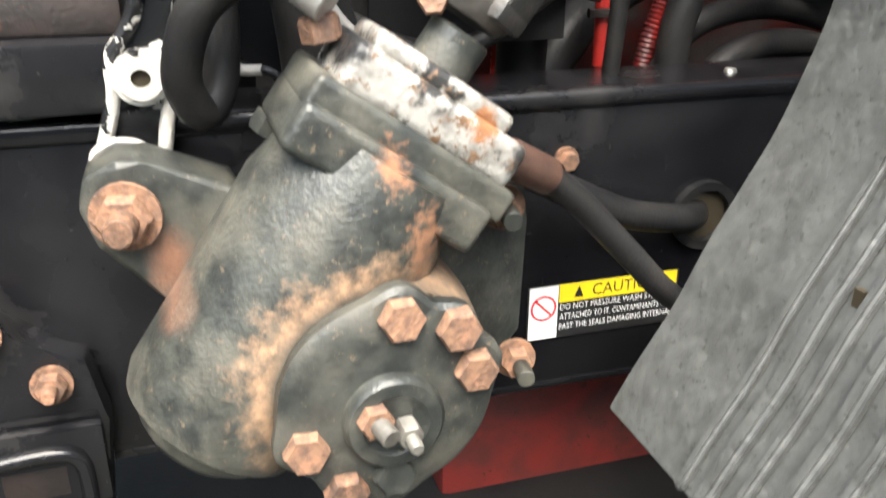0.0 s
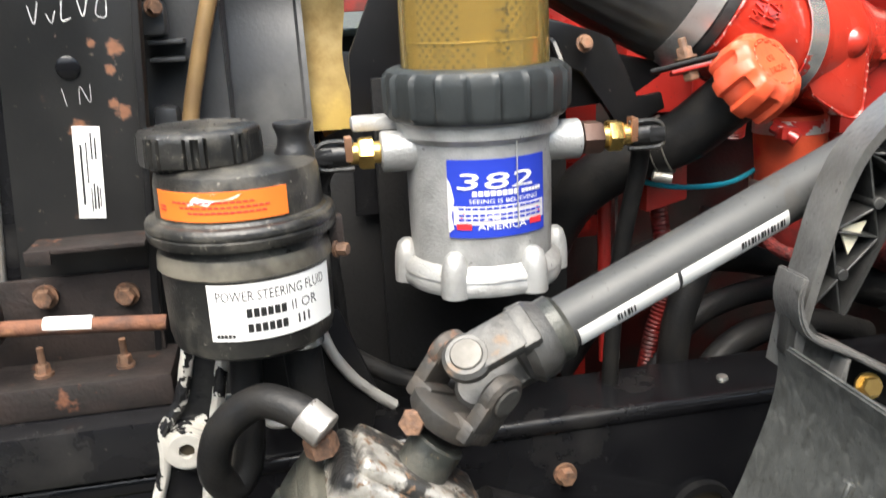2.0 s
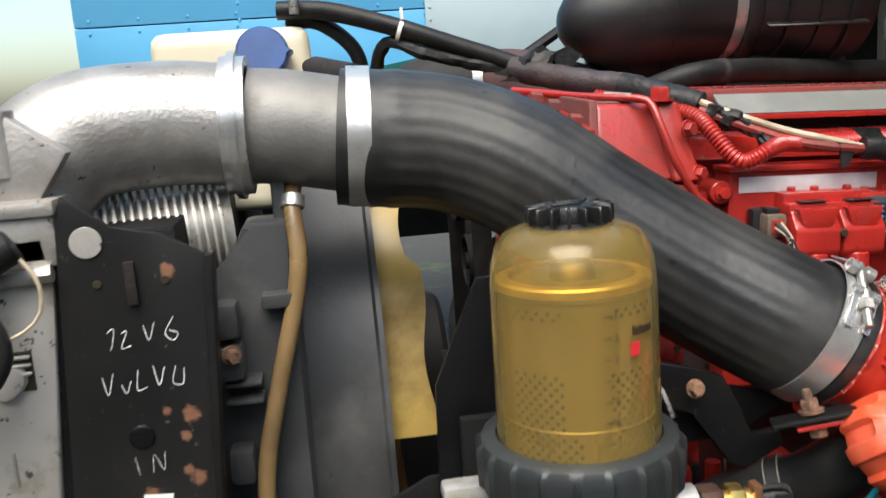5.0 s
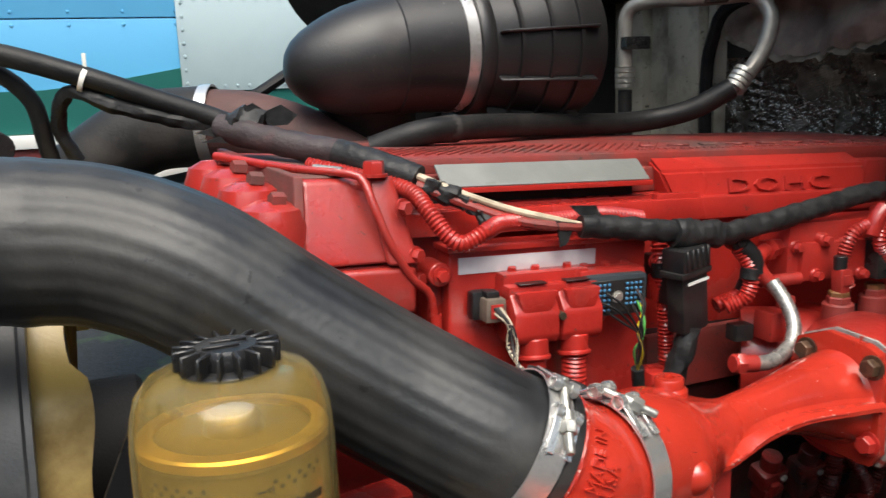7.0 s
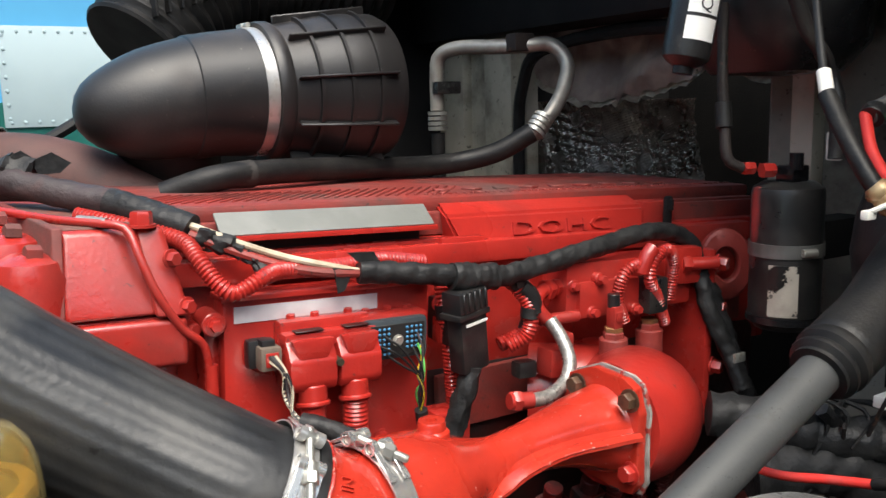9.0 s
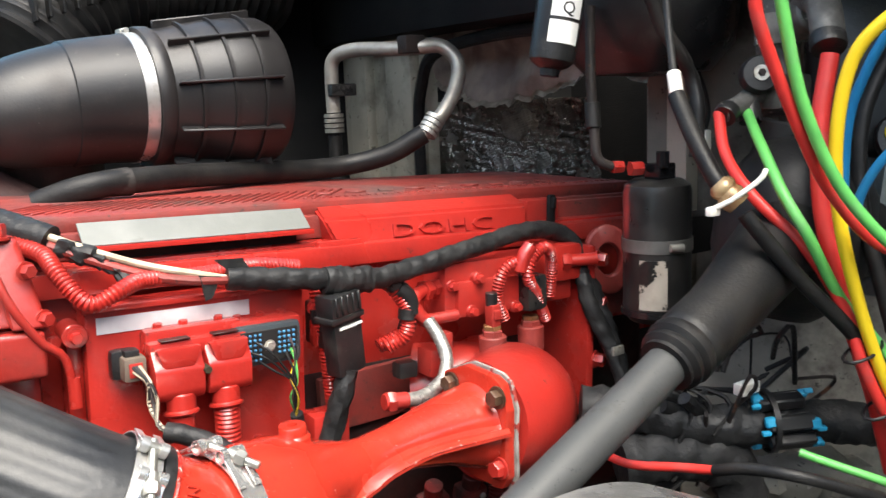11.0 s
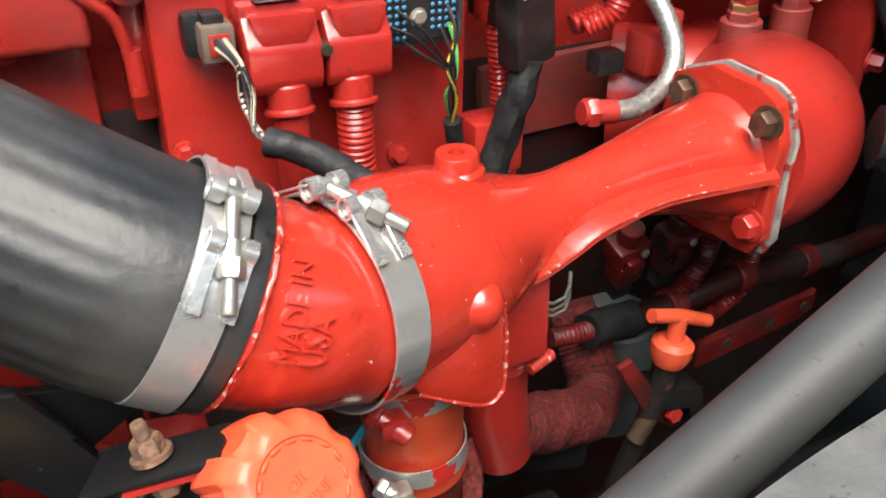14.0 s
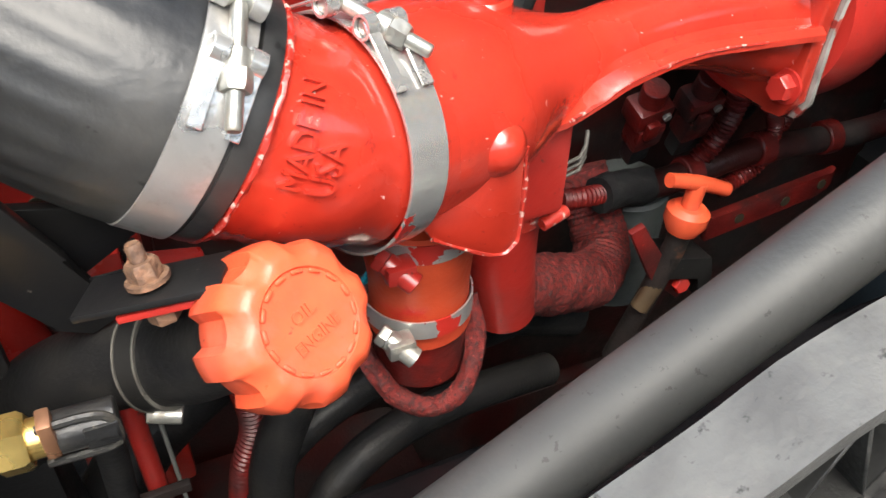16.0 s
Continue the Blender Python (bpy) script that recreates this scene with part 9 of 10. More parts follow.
part("shell", lathe([(0, 0.018), (0.098, 0.018), (0.1, 0.022), (0.1, 0.034), (0.096, 0.04), (0.098, 0.055), (0.108, 0.11), (0.112, 0.15), (0.112, 0.2), (0.106, 0.213), (0, 0.216)], DM, 64), DUCT, filt)
for k in range(10):
    a = 2 * math.pi * k / 10 + 0.15
    part("rib", box((0, 0, 0), (0.018, 0.004, 0.15), 0.0015, DM @ Matrix.Rotation(a, 4, "Z") @ Matrix.Translation((0.107, 0, 0.118)) @ pose(0, 0, 0, 0, 6, 0), 1), DUCT, filt)
for z, r in ((0.075, 0.107), (0.12, 0.113), (0.165, 0.117)):
    part("hoop", ring_bm(DM @ Vector((0, 0, z)), DM.to_3x3() @ Vector((0, 0, 1)), r - 0.01, r, 0.005, 64), DUCT, filt)
acc = thing("intake_bellows", (0.5, 1.9, 1.7), "large black ribbed intake bellows", "bellows")
part("bellows", tube([(0.44, 1.75, 1.77), (0.52, 1.78, 1.85), (0.62, 1.82, 1.9), (0.75, 1.86, 1.93), (0.95, 1.9, 1.93)], 0.1, 32, 0.006, corrugated(0.026, 0.04)), RUBBER, acc)
for k in range(9):
    part("rib", box((0.45 + 0.022 * k, 1.665 + 0.004 * k, 1.845 + 0.0075 * k), (0.005, 0.05, 0.05), 0.001, None, 1), RUBBER, acc)
part("support", box((0.75, 1.86, 1.4), (0.1, 0.1, 0.9), 0.01), DARK, acc)
inner = thing("inner_fender", (0.6, 1.95, 0.0), "dark plastic inner fender beyond the engine", "inner fender")
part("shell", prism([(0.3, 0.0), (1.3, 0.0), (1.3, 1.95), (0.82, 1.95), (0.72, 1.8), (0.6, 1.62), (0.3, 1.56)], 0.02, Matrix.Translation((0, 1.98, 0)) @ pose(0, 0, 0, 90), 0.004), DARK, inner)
part("edge", tube([(0.2, 1.62, 1.6), (0.28, 1.62, 1.64), (0.38, 1.62, 1.7)], 0.009, 8), RUBBER, inner)
tp = thing("turbo_pipe", (0.2, 1.5, 1.4), "brown dusty rubber air pipe with a steel clamp", "pipe")
part("black_pipe", tube([(-0.12, 1.62, 1.36), (-0.04, 1.62, 1.46), (0.03, 1.61, 1.54), (0.11, 1.59, 1.59), (0.195, 1.56, 1.598)], 0.058, 32, 0.01), RUBBER_DUSTY, tp)
part("brown_pipe", tube([(0.19, 1.56, 1.598), (0.25, 1.53, 1.592), (0.32, 1.48, 1.565), (0.38, 1.43, 1.52)], 0.053, 28, 0.01), surface("brown_dusty_pipe", (0.085, 0.036, 0.03), (0.055, 0.03, 0.027), 0.7, 0, 20, bump=0.3), tp)
part("clamp", ring_bm((0.197, 1.558, 1.598), (1, -0.42, 0.0), 0.057, 0.0595, 0.016, 48), BAND, tp)
wf = thing("far_side_bracket", (0.15, 1.9, 1.0), "white painted frame bracket with bolts beyond the engine", "bracket")
part("plate", prism([(-0.02, 1.47), (0.3, 1.52), (0.3, 1.56), (0.22, 1.56), (0.05, 1.5)], 0.02, Matrix.Translation((0, 1.9, 0)) @ pose(0, 0, 0, 90), 0.004), WHITE_PAINT, wf)
for x, z in ((0.2, 1.52), (0.2, 1.535)):
    part("bolt", bolt_bm((x, 1.88, z), (0, -1, 0), 0.008, 0.008), STEEL, wf)
part("leg", box((0.2, 1.9, 0.74), (0.06, 0.05, 1.48), 0.008), DARK, wf)

# ---- air conditioning lines ----
ac = thing("air_conditioning_line", (0.8, 1.4, 1.55), "black hose and bent aluminium air conditioning pipe", "pipe")
part("hose", tube([(0.36, 1.3, 1.57), (0.42, 1.28, 1.588), (0.5, 1.3, 1.59), (0.6, 1.35, 1.585), (0.72, 1.4, 1.577), (0.83, 1.41, 1.575), (0.91, 1.38, 1.59), (0.965, 1.35, 1.622)], 0.0165, 18), RUBBER, ac)
part("brass_end", tube([(0.39, 1.287, 1.58), (0.43, 1.282, 1.589), (0.47, 1.29, 1.59)], 0.0175, 16, 0.006, lambda s, L, a: 0.8 + 0.25 * s / L), RUBBER_DUSTY, ac)
part("pipe", tube([(0.96, 1.353, 1.618), (0.995, 1.345, 1.648), (1.03, 1.35, 1.69), (1.05, 1.365, 1.735), (1.035, 1.39, 1.765), (1.0, 1.41, 1.765), (0.97, 1.45, 1.765), (0.935, 1.52, 1.768), (0.915, 1.555, 1.755), (0.912, 1.562, 1.72), (0.912, 1.562, 1.66)], 0.0125, 16), surface("dull_aluminium_pipe", (0.4, 0.38, 0.34), (0.3, 0.28, 0.25), 0.45, 0.6, 40, bump=0.1), ac)
for p, d in (((0.978, 1.349, 1.633), (0.55, -0.05, 0.7)), ((0.912, 1.562, 1.64), (0, 0, 1))):
    for k in range(4):
        part("crimp", ring_bm(Vector(p) + Vector(d).normalized() * (0.009 * k - 0.012), d, 0.01, 0.0175, 0.0065, 24), STEEL, ac)
part("lower_end", cyl((0.912, 1.562, 1.62), (0.912, 1.562, 1.5), 0.0125, 14), RUBBER, ac)
part("clip", box((0.925, 1.55, 1.7), (0.05, 0.02, 0.022), 0.003), PLASTIC, ac)
part("bracket", box((0.99, 1.415, 1.77), (0.04, 0.03, 0.03), 0.004), RUST_DARK, ac)

# ---- receiver drier ----
dr = thing("receiver_drier", (0.985, 0.87, 1.4), "black cylinder receiver drier with a band clamp and scraped paint", "receiver drier")
part("cylinder", lathe([(0, 1.39), (0.034, 1.392), (0.041, 1.4), (0.042, 1.41), (0.042, 1.555), (0.04, 1.563), (0.03, 1.57), (0, 1.572)], Matrix.Translation((0.995, 0.882, 0)), 40), stain(surface("dusty_black_cylinder", (0.008, 0.008, 0.0085), (0.014, 0.0135, 0.013), 0.35, 0, 20, bump=0.1, third=(0.035, 0.032, 0.028), third_scale=9, third_mix=(0.52, 0.72)), (0.955, 0.9, 1.535), (0.014, 0.013, 0.05), (0.26, 0.018, 0.014), soft=0.5, wobble=0.3, scale=60), dr)
part("band", ring_bm((0.995, 0.882, 1.49), (0, 0, 1), 0.0422, 0.0438, 0.016, 40), surface("dull_band", (0.18, 0.18, 0.17), (0.13, 0.13, 0.12), 0.4, 0.6), dr)
part("band_screw", cyl((0.972, 0.842, 1.49), (0.988, 0.835, 1.49), 0.005, 12), STEEL, dr)
part("lower_rim", ring_bm((0.995, 0.882, 1.405), (0, 0, 1), 0.041, 0.0445, 0.008, 40), BLACK, dr)
part("bare_patch", rolled(moved(sheet_bm(0.034, 0.062, 10, 8, 0.0007), Matrix.Translation((0, 0, 0))), (0.995, 0.882), 0.0424, math.radians(-168), 1.412), BARE_PATCH, dr, "patch scraped to bare metal")
part("fitting", joined(box((0.992, 0.875, 1.58), (0.03, 0.025, 0.02), 0.003), cyl((0.985, 0.865, 1.585), (0.985, 0.865, 1.605), 0.008, 12)), BLACK, dr)
part("red_nut", joined(bolt_bm((0.955, 0.89, 1.585), (1, -0.4, 0), 0.0095, 0.016), bolt_bm((0.935, 0.9, 1.588), (1, -0.4, 0), 0.008, 0.014)), RED, dr)
part("line", tube([(0.935, 0.9, 1.588), (0.92, 0.91, 1.6), (0.925, 0.92, 1.64), (0.93, 0.93, 1.7), (0.94, 0.94, 1.78)], 0.0065, 10), RUST_DARK, dr)
part("line_ferrule", cyl((0.924, 0.92, 1.635), (0.927, 0.925, 1.665), 0.0095, 14), RUBBER, dr)
part("mount", box((1.08, 0.9, 1.49), (0.14, 0.04, 0.05), 0.004), DARK, dr)
can = thing("black_canister", (0.87, 0.93, 1.7), "black cylinder with white labels hanging under the cowl", "canister")
part("body", lathe([(0, 0), (0.011, 0), (0.012, 0.008), (0.02, 0.012), (0.026, 0.018), (0.027, 0.03), (0.027, 0.16), (0, 0.165)], axes((0.858, 0.925, 1.698), (0.18, -0.06, 1)), 36), PLASTIC, can)
CMX = axes((0.858, 0.925, 1.698), (0.18, -0.06, 1))
for z0, hh in ((0.036, 0.025), (0.065, 0.024)):
    sh = rolled(sheet_bm(0.038, hh, 12, 2, 0.0004), (0, 0), 0.0272, math.radians(-150), z0)
    part("label", moved(sh, CMX), WHITE, can)
part("letter", moved(rolled(moved(text_bm("Q", 0.02), Matrix.Translation((0.012, 0.004, 0.0002))), (0, 0), 0.0278, math.radians(-150), 0.065), CMX), INK, can)
part("hanger", box((0.91, 0.92, 1.9), (0.04, 0.04, 0.12), 0.004), DARK, can)

# ---- brake and clutch parts at the firewall ----
bs = thing("steering_column_housing", (1.02, 0.71, 1.45), "black column housing bulging from the firewall", "column housing")
part("bulb", lathe([(0, -0.09), (0.04, -0.085), (0.07, -0.06), (0.082, -0.02), (0.084, 0.02), (0.078, 0.06), (0.05, 0.1), (0.03, 0.11), (0, 0.11)], axes((1.02, 0.715, 1.51), (0.15, -0.1, 1)), 40), RUBBER, bs)
part("neck", cyl((1.03, 0.74, 1.58), (1.04, 0.73, 1.635), 0.034, 28), RUBBER, bs)
part("rear", cyl((1.04, 0.71, 1.5), (1.24, 0.7, 1.5), 0.05, 28), RUBBER, bs)
VALVE_CAST = surface("grey_cast_valve", (0.15, 0.145, 0.135), (0.09, 0.087, 0.08), 0.5, 0.3, 60, bump=0.4, third=(0.05, 0.047, 0.043), third_scale=18, third_mix=(0.5, 0.7), speck=(0.4, 0.38, 0.34), speck_scale=90, speck_mix=(0.66, 0.7))
av = thing("brake_valve", (1.05, 0.76, 1.65), "grey cast air brake valve with hose ports", "valve")
part("body", joined(cyl((1.049, 0.752, 1.645), (1.062, 0.768, 1.79), 0.024, 28, 0.003), box((1.045, 0.75, 1.67), (0.06, 0.045, 0.04), 0.008, pose(0, 0, 0, 0, 0, 0), 2), cyl((1.055, 0.76, 1.735), (1.03, 0.7, 1.752), 0.021, 24, 0.003)), VALVE_CAST, av)
part("mounting_ear", prism([(-0.03, -0.014), (0.03, -0.02), (0.034, 0.016), (-0.024, 0.02)], 0.008, axes((1.028, 0.742, 1.737), (-0.6, -0.78, 0.19)), 0.003), VALVE_CAST, av)
cov = part("cover", lathe([(0, 0), (0.0195, 0), (0.0205, 0.003), (0.0205, 0.014), (0.0185, 0.017), (0.008, 0.0175), (0, 0.0175)], axes((1.006, 0.753, 1.688), (-0.6, -0.78, 0.19)), 36), PLASTIC, av, "round black valve cover")
part("washer", lathe([(0.0035, 0), (0.0085, 0), (0.0085, 0.0018), (0.0035, 0.0018), (0.0035, 0.0001)], axes((0.9952, 0.739, 1.6915), (-0.6, -0.78, 0.19)), 24), STEEL, cov)
part("screw", bolt_bm((0.995, 0.7387, 1.6916), (-0.6, -0.78, 0.19), 0.0042, 0.004, 0, 0.0), RUST_DARK, cov)
part("elbow", tube([(1.03, 0.757, 1.672), (1.006, 0.757, 1.667), (0.984, 0.758, 1.657), (0.964, 0.765, 1.65)], 0.0115, 18, 0.004), VALVE_CAST, av)
part("port", lathe([(0, 0), (0.0125, 0), (0.0135, 0.003), (0.0125, 0.007), (0.0135, 0.01), (0.0125, 0.013), (0, 0.013)], axes((0.973, 0.762, 1.6535), (-0.75, -0.1, -0.5)), 24), PLASTIC, av)
part("port", lathe([(0, 0), (0.0105, 0), (0.0115, 0.004), (0.0125, 0.018), (0.012, 0.022), (0, 0.022)], axes((0.998, 0.755, 1.659), (-0.25, -0.25, -0.9)), 24), PLASTIC, av)
part("elbow", tube([(1.045, 0.725, 1.755), (1.02, 0.695, 1.765), (0.998, 0.672, 1.752), (0.984, 0.657, 1.72)], 0.0165, 20, 0.004), VALVE_CAST, av)
part("port", lathe([(0, 0), (0.0165, 0), (0.0178, 0.004), (0.0165, 0.008), (0.0178, 0.012), (0.0165, 0.016), (0, 0.016)], axes((0.986, 0.66, 1.724), (-0.42, -0.4, -0.8)), 28), PLASTIC, av)
cb = thing("under_cowl_housing", (1.06, 0.95, 1.69), "large black moulded housing under the cowl", "housing")
part("shell", lathe([(0, -0.07), (0.08, -0.065), (0.112, -0.03), (0.12, 0.03), (0.12, 0.12), (0, 0.13)], axes((1.06, 0.95, 1.765), (0, 0, 1)), 40, lambda a, r, z: r * (1 + 0.08 * math.cos(3 * a))), PLASTIC, cb)
part("loom", tube([(0.93, 0.84, 1.79), (0.95, 0.835, 1.745), (0.975, 0.83, 1.715), (0.993, 0.83, 1.69), (0.992, 0.82, 1.655), (0.985, 0.815, 1.6)], 0.0085, 14, 0.006, wrapped(0.15, 0.02, 5)), RUBBER_DUSTY, cb)
part("cream_plug", box((1.1, 0.896, 1.606), (0.012, 0.018, 0.036), 0.003, None), TIE, cb, "cream plastic wire plug")
part("plug_wire", tube([(1.1, 0.896, 1.62), (1.1, 0.89, 1.65), (1.09, 0.9, 1.7), (1.07, 0.92, 1.74)], 0.004, 8), RUBBER, cb)
md = thing("clutch_fluid_reservoir", (1.18, 0.67, 1.5), "grey fluid reservoir with a round black and yellow cap", "reservoir")
RMX = axes((1.155, 0.655, 1.55), (-0.75, -0.62, 0.22), (0.62, -0.75, 0))
part("tank", prism([(-0.036, -0.035), (0.04, -0.035), (0.055, 0.05), (-0.024, 0.05)], 0.05, RMX @ Matrix.Translation((0, 0, -0.05)), 0.008), CLOUDY, md)
part("frame", box((0.01, 0.01, -0.055), (0.13, 0.115, 0.03), 0.01, RMX, 3), PLASTIC, md)
part("cap", lathe([(0, 0), (0.029, 0), (0.031, 0.004), (0.031, 0.014), (0.029, 0.018), (0.0235, 0.0182), (0.023, 0.0165), (0, 0.0165)], RMX @ Matrix.Translation((-0.005, 0.065, -0.01)), 48, lambda a, r, z: r * (1 + (0.02 if (a * 24 / 6.2832) % 1 < 0.5 else 0))), PLASTIC, md)
part("cap_mark", lathe([(0, 0), (0.0115, 0), (0.0108, 0.001), (0, 0.001)], RMX @ Matrix.Translation((-0.016, 0.07, 0.0085)), 24), YELLOW_LABEL, md)
mo = thing("control_housing", (1.2, 0.68, 1.6), "black moulded control housing with a printed warning label", "housing")
MMX = axes((1.2, 0.675, 1.7), (-0.78, -0.6, 0.12), (0.62, -0.78, 0))
part("shell", joined(box((0.0, 0.0, -0.03), (0.24, 0.22, 0.06), 0.02, MMX, 3), box((0.01, 0.02, 0.004), (0.075, 0.13, 0.02), 0.012, MMX, 3)), PLASTIC, mo)
part("warning_label", box((0.012, 0.02, 0.0148), (0.036, 0.1, 0.001), 0, MMX), INK, mo)
part("label_print", joined(box((0.012, 0.05, 0.0156), (0.03, 0.03, 0.0006), 0, MMX), *[box((0.012, 0.022 - 0.011 * k, 0.0156), (0.028, 0.003, 0.0006), 0, MMX) for k in range(5)]), PLASTIC_GREY, mo)
part("label_head", box((0.012, 0.062, 0.0163), (0.028, 0.009, 0.0006), 0, MMX), YELLOW_LABEL, mo)

# ---- air lines and wires ----
LINES = (
    ("red_air_line", "red plastic air line", WIRE_RED, 0.0054, [(0.80, 0.612, 1.76), (0.803, 0.611, 1.733), (0.827, 0.605, 1.681), (0.854, 0.597, 1.628), (0.882, 0.592, 1.588), (0.923, 0.575, 1.54), (0.95, 0.55, 1.525), (0.975, 0.512, 1.554), (0.98, 0.47, 1.59)]),
    ("green_air_line", "bright green plastic air line", WIRE_GREEN, 0.0053, [(0.815, 0.6, 1.76), (0.82, 0.598, 1.732), (0.84, 0.591, 1.661), (0.872, 0.574, 1.59), (0.91, 0.545, 1.536), (0.932, 0.525, 1.526), (0.96, 0.504, 1.525), (0.99, 0.47, 1.53)]),
    ("red_air_line", "thick red plastic air line", WIRE_RED, 0.0088, [(0.976, 0.65, 1.705), (0.96, 0.648, 1.641), (0.949, 0.637, 1.563), (0.951, 0.621, 1.5), (0.975, 0.608, 1.421), (0.999, 0.601, 1.361), (1.02, 0.59, 1.28)]),
    ("yellow_air_line", "yellow plastic air line", WIRE_YELLOW, 0.0062, [(0.94, 0.545, 1.745), (0.925, 0.568, 1.731), (0.916, 0.592, 1.699), (0.915, 0.604, 1.638), (0.924, 0.605, 1.562), (0.944, 0.594, 1.476), (0.971, 0.58, 1.397), (1.003, 0.565, 1.332), (1.02, 0.55, 1.27)]),
    ("blue_air_line", "dark blue plastic air line", WIRE_BLUE, 0.005, [(0.985, 0.57, 1.75), (0.972, 0.583, 1.734), (0.963, 0.605, 1.689), (0.959, 0.62, 1.63), (0.96, 0.617, 1.517), (0.98, 0.605, 1.42), (1.006, 0.592, 1.343), (1.019, 0.594, 1.288)]),
    ("green_air_line", "bright green plastic air line", WIRE_GREEN, 0.0056, [(0.987, 0.75, 1.65), (0.965, 0.725, 1.632), (0.939, 0.695, 1.612), (0.916, 0.655, 1.571), (0.921, 0.63, 1.531), (0.948, 0.615, 1.475), (0.985, 0.595, 1.425), (0.998, 0.552, 1.367), (1.003, 0.516, 1.34), (1.01, 0.47, 1.32)]),
    ("red_air_line", "red plastic air line", WIRE_RED, 0.006, [(0.962, 0.768, 1.65), (0.934, 0.737, 1.608), (0.916, 0.69, 1.569), (0.931, 0.64, 1.519), (0.953, 0.608, 1.455), (0.958, 0.592, 1.404), (0.985, 0.57, 1.34), (1.0, 0.53, 1.31), (1.0, 0.47, 1.3)]),
    ("blue_air_line", "blue plastic air line", WIRE_BLUE, 0.0046, [(0.945, 0.6, 1.55), (0.943, 0.594, 1.577), (0.947, 0.574, 1.612), (0.96, 0.544, 1.637), (0.97, 0.515, 1.658), (0.975, 0.47, 1.68)]),
    ("black_air_line", "black rubber air line", RUBBER, 0.0075, [(1.1, 0.62, 1.76), (1.05, 0.64, 1.684), (1.027, 0.644, 1.626), (1.017, 0.633, 1.55), (1.021, 0.61, 1.467), (1.026, 0.585, 1.377), (1.022, 0.568, 1.295), (1.01, 0.55, 1.22)]),
    ("green_air_line", "thin green plastic line", WIRE_GREEN, 0.0042, [(0.9, 0.62, 1.325), (0.909, 0.597, 1.32), (0.924, 0.557, 1.313), (0.929, 0.515, 1.31), (0.935, 0.483, 1.305), (0.95, 0.44, 1.3)]),
    ("orange_air_line", "orange plastic air line", WIRE_ORANGE, 0.0085, [(1.14, 0.5, 1.72), (1.105, 0.515, 1.61), (1.08, 0.525, 1.545), (1.055, 0.53, 1.48), (1.035, 0.53, 1.41), (1.025, 0.525, 1.35), (1.02, 0.52, 1.25)]),
    ("support_rod", "thin grey steel support rod", RUBBER_DUSTY, 0.0032, [(0.78, 0.5, 1.335), (0.794, 0.497, 1.34), (0.867, 0.495, 1.352), (0.945, 0.49, 1.366), (1.0, 0.485, 1.375)]),
)
for nm, lb, m_, r_, pts in LINES:
    solid(nm, tube(pts, r_, 14, 0.008), m_, lb + " beside the firewall", "air line", "air lines")
bl = thing("black_hose_with_coupling", (0.85, 0.68, 1.45), "black hose with a brass coupling and a white cable tie", "hose")
part("upper_hose", tube([(0.9, 0.79, 1.8), (0.891, 0.779, 1.753), (0.875, 0.757, 1.69)], 0.0042, 12), RUBBER_DUSTY, bl)
part("ferrule", cyl((0.876, 0.758, 1.694), (0.866, 0.745, 1.668), 0.0072, 14), TIE, bl)
part("middle_hose", tube([(0.868, 0.748, 1.672), (0.858, 0.72, 1.635), (0.853, 0.69, 1.595), (0.855, 0.675, 1.578)], 0.0088, 14), RUBBER, bl)
part("coupling", joined(lathe([(0, 0), (0.009, 0), (0.0125, 0.004), (0.0135, 0.008), (0.0115, 0.0125), (0.0135, 0.017), (0.0135, 0.024), (0.0115, 0.029), (0, 0.03)], axes((0.851, 0.684, 1.589), (0.35, -0.6, -0.72)), 28)), surface("amber_coupling", (0.42, 0.3, 0.16), (0.24, 0.13, 0.06), 0.25, 0.3, 50, mix=(0.42, 0.6)), bl)
part("lower_hose", tube([(0.864, 0.662, 1.56), (0.871, 0.654, 1.545), (0.905, 0.629, 1.495), (0.955, 0.603, 1.438), (0.981, 0.586, 1.4), (1.0, 0.565, 1.34)], 0.0078, 14), RUBBER, bl)
part("cable_tie", joined(tube([(0.84, 0.68, 1.565), (0.848, 0.664, 1.575), (0.868, 0.65, 1.592), (0.88, 0.652, 1.6)], 0.0026, 8), box((0.84, 0.68, 1.563), (0.014, 0.008, 0.009), 0.002)), TIE, bl)
bt = thing("bundle_tie", (0.965, 0.595, 1.42), "black cable ties round the air lines", "cable tie")
for p in ((0.962, 0.596, 1.42), (0.985, 0.586, 1.36)):
    part("loop", tube([Vector(p) + axes((0, 0, 0), (0.25, -0.12, -1)).to_3x3() @ Vector((0.027 * math.cos(q * 0.5236), 0.014 * math.sin(q * 0.5236), 0)) for q in range(13)], 0.0017, 8), PLASTIC, bt)
br = thing("brass_fitting", (0.9, 0.505, 1.44), "brass air fitting on a black hose", "fitting")
part("body", joined(bolt_bm((0.9, 0.505, 1.442), (0.8, -0.55, 0.1), 0.0085, 0.014), cyl((0.885, 0.515, 1.44), (0.9, 0.505, 1.442), 0.006, 12)), BRASS, br)
part("hose", tube([(0.912, 0.497, 1.444), (0.93, 0.485, 1.446), (0.96, 0.46, 1.445)], 0.005, 10), RUBBER, br)
lm = thing("chassis_loom", (0.95, 0.73, 1.2), "tangled black taped chassis loom with blue connectors", "wiring loom")
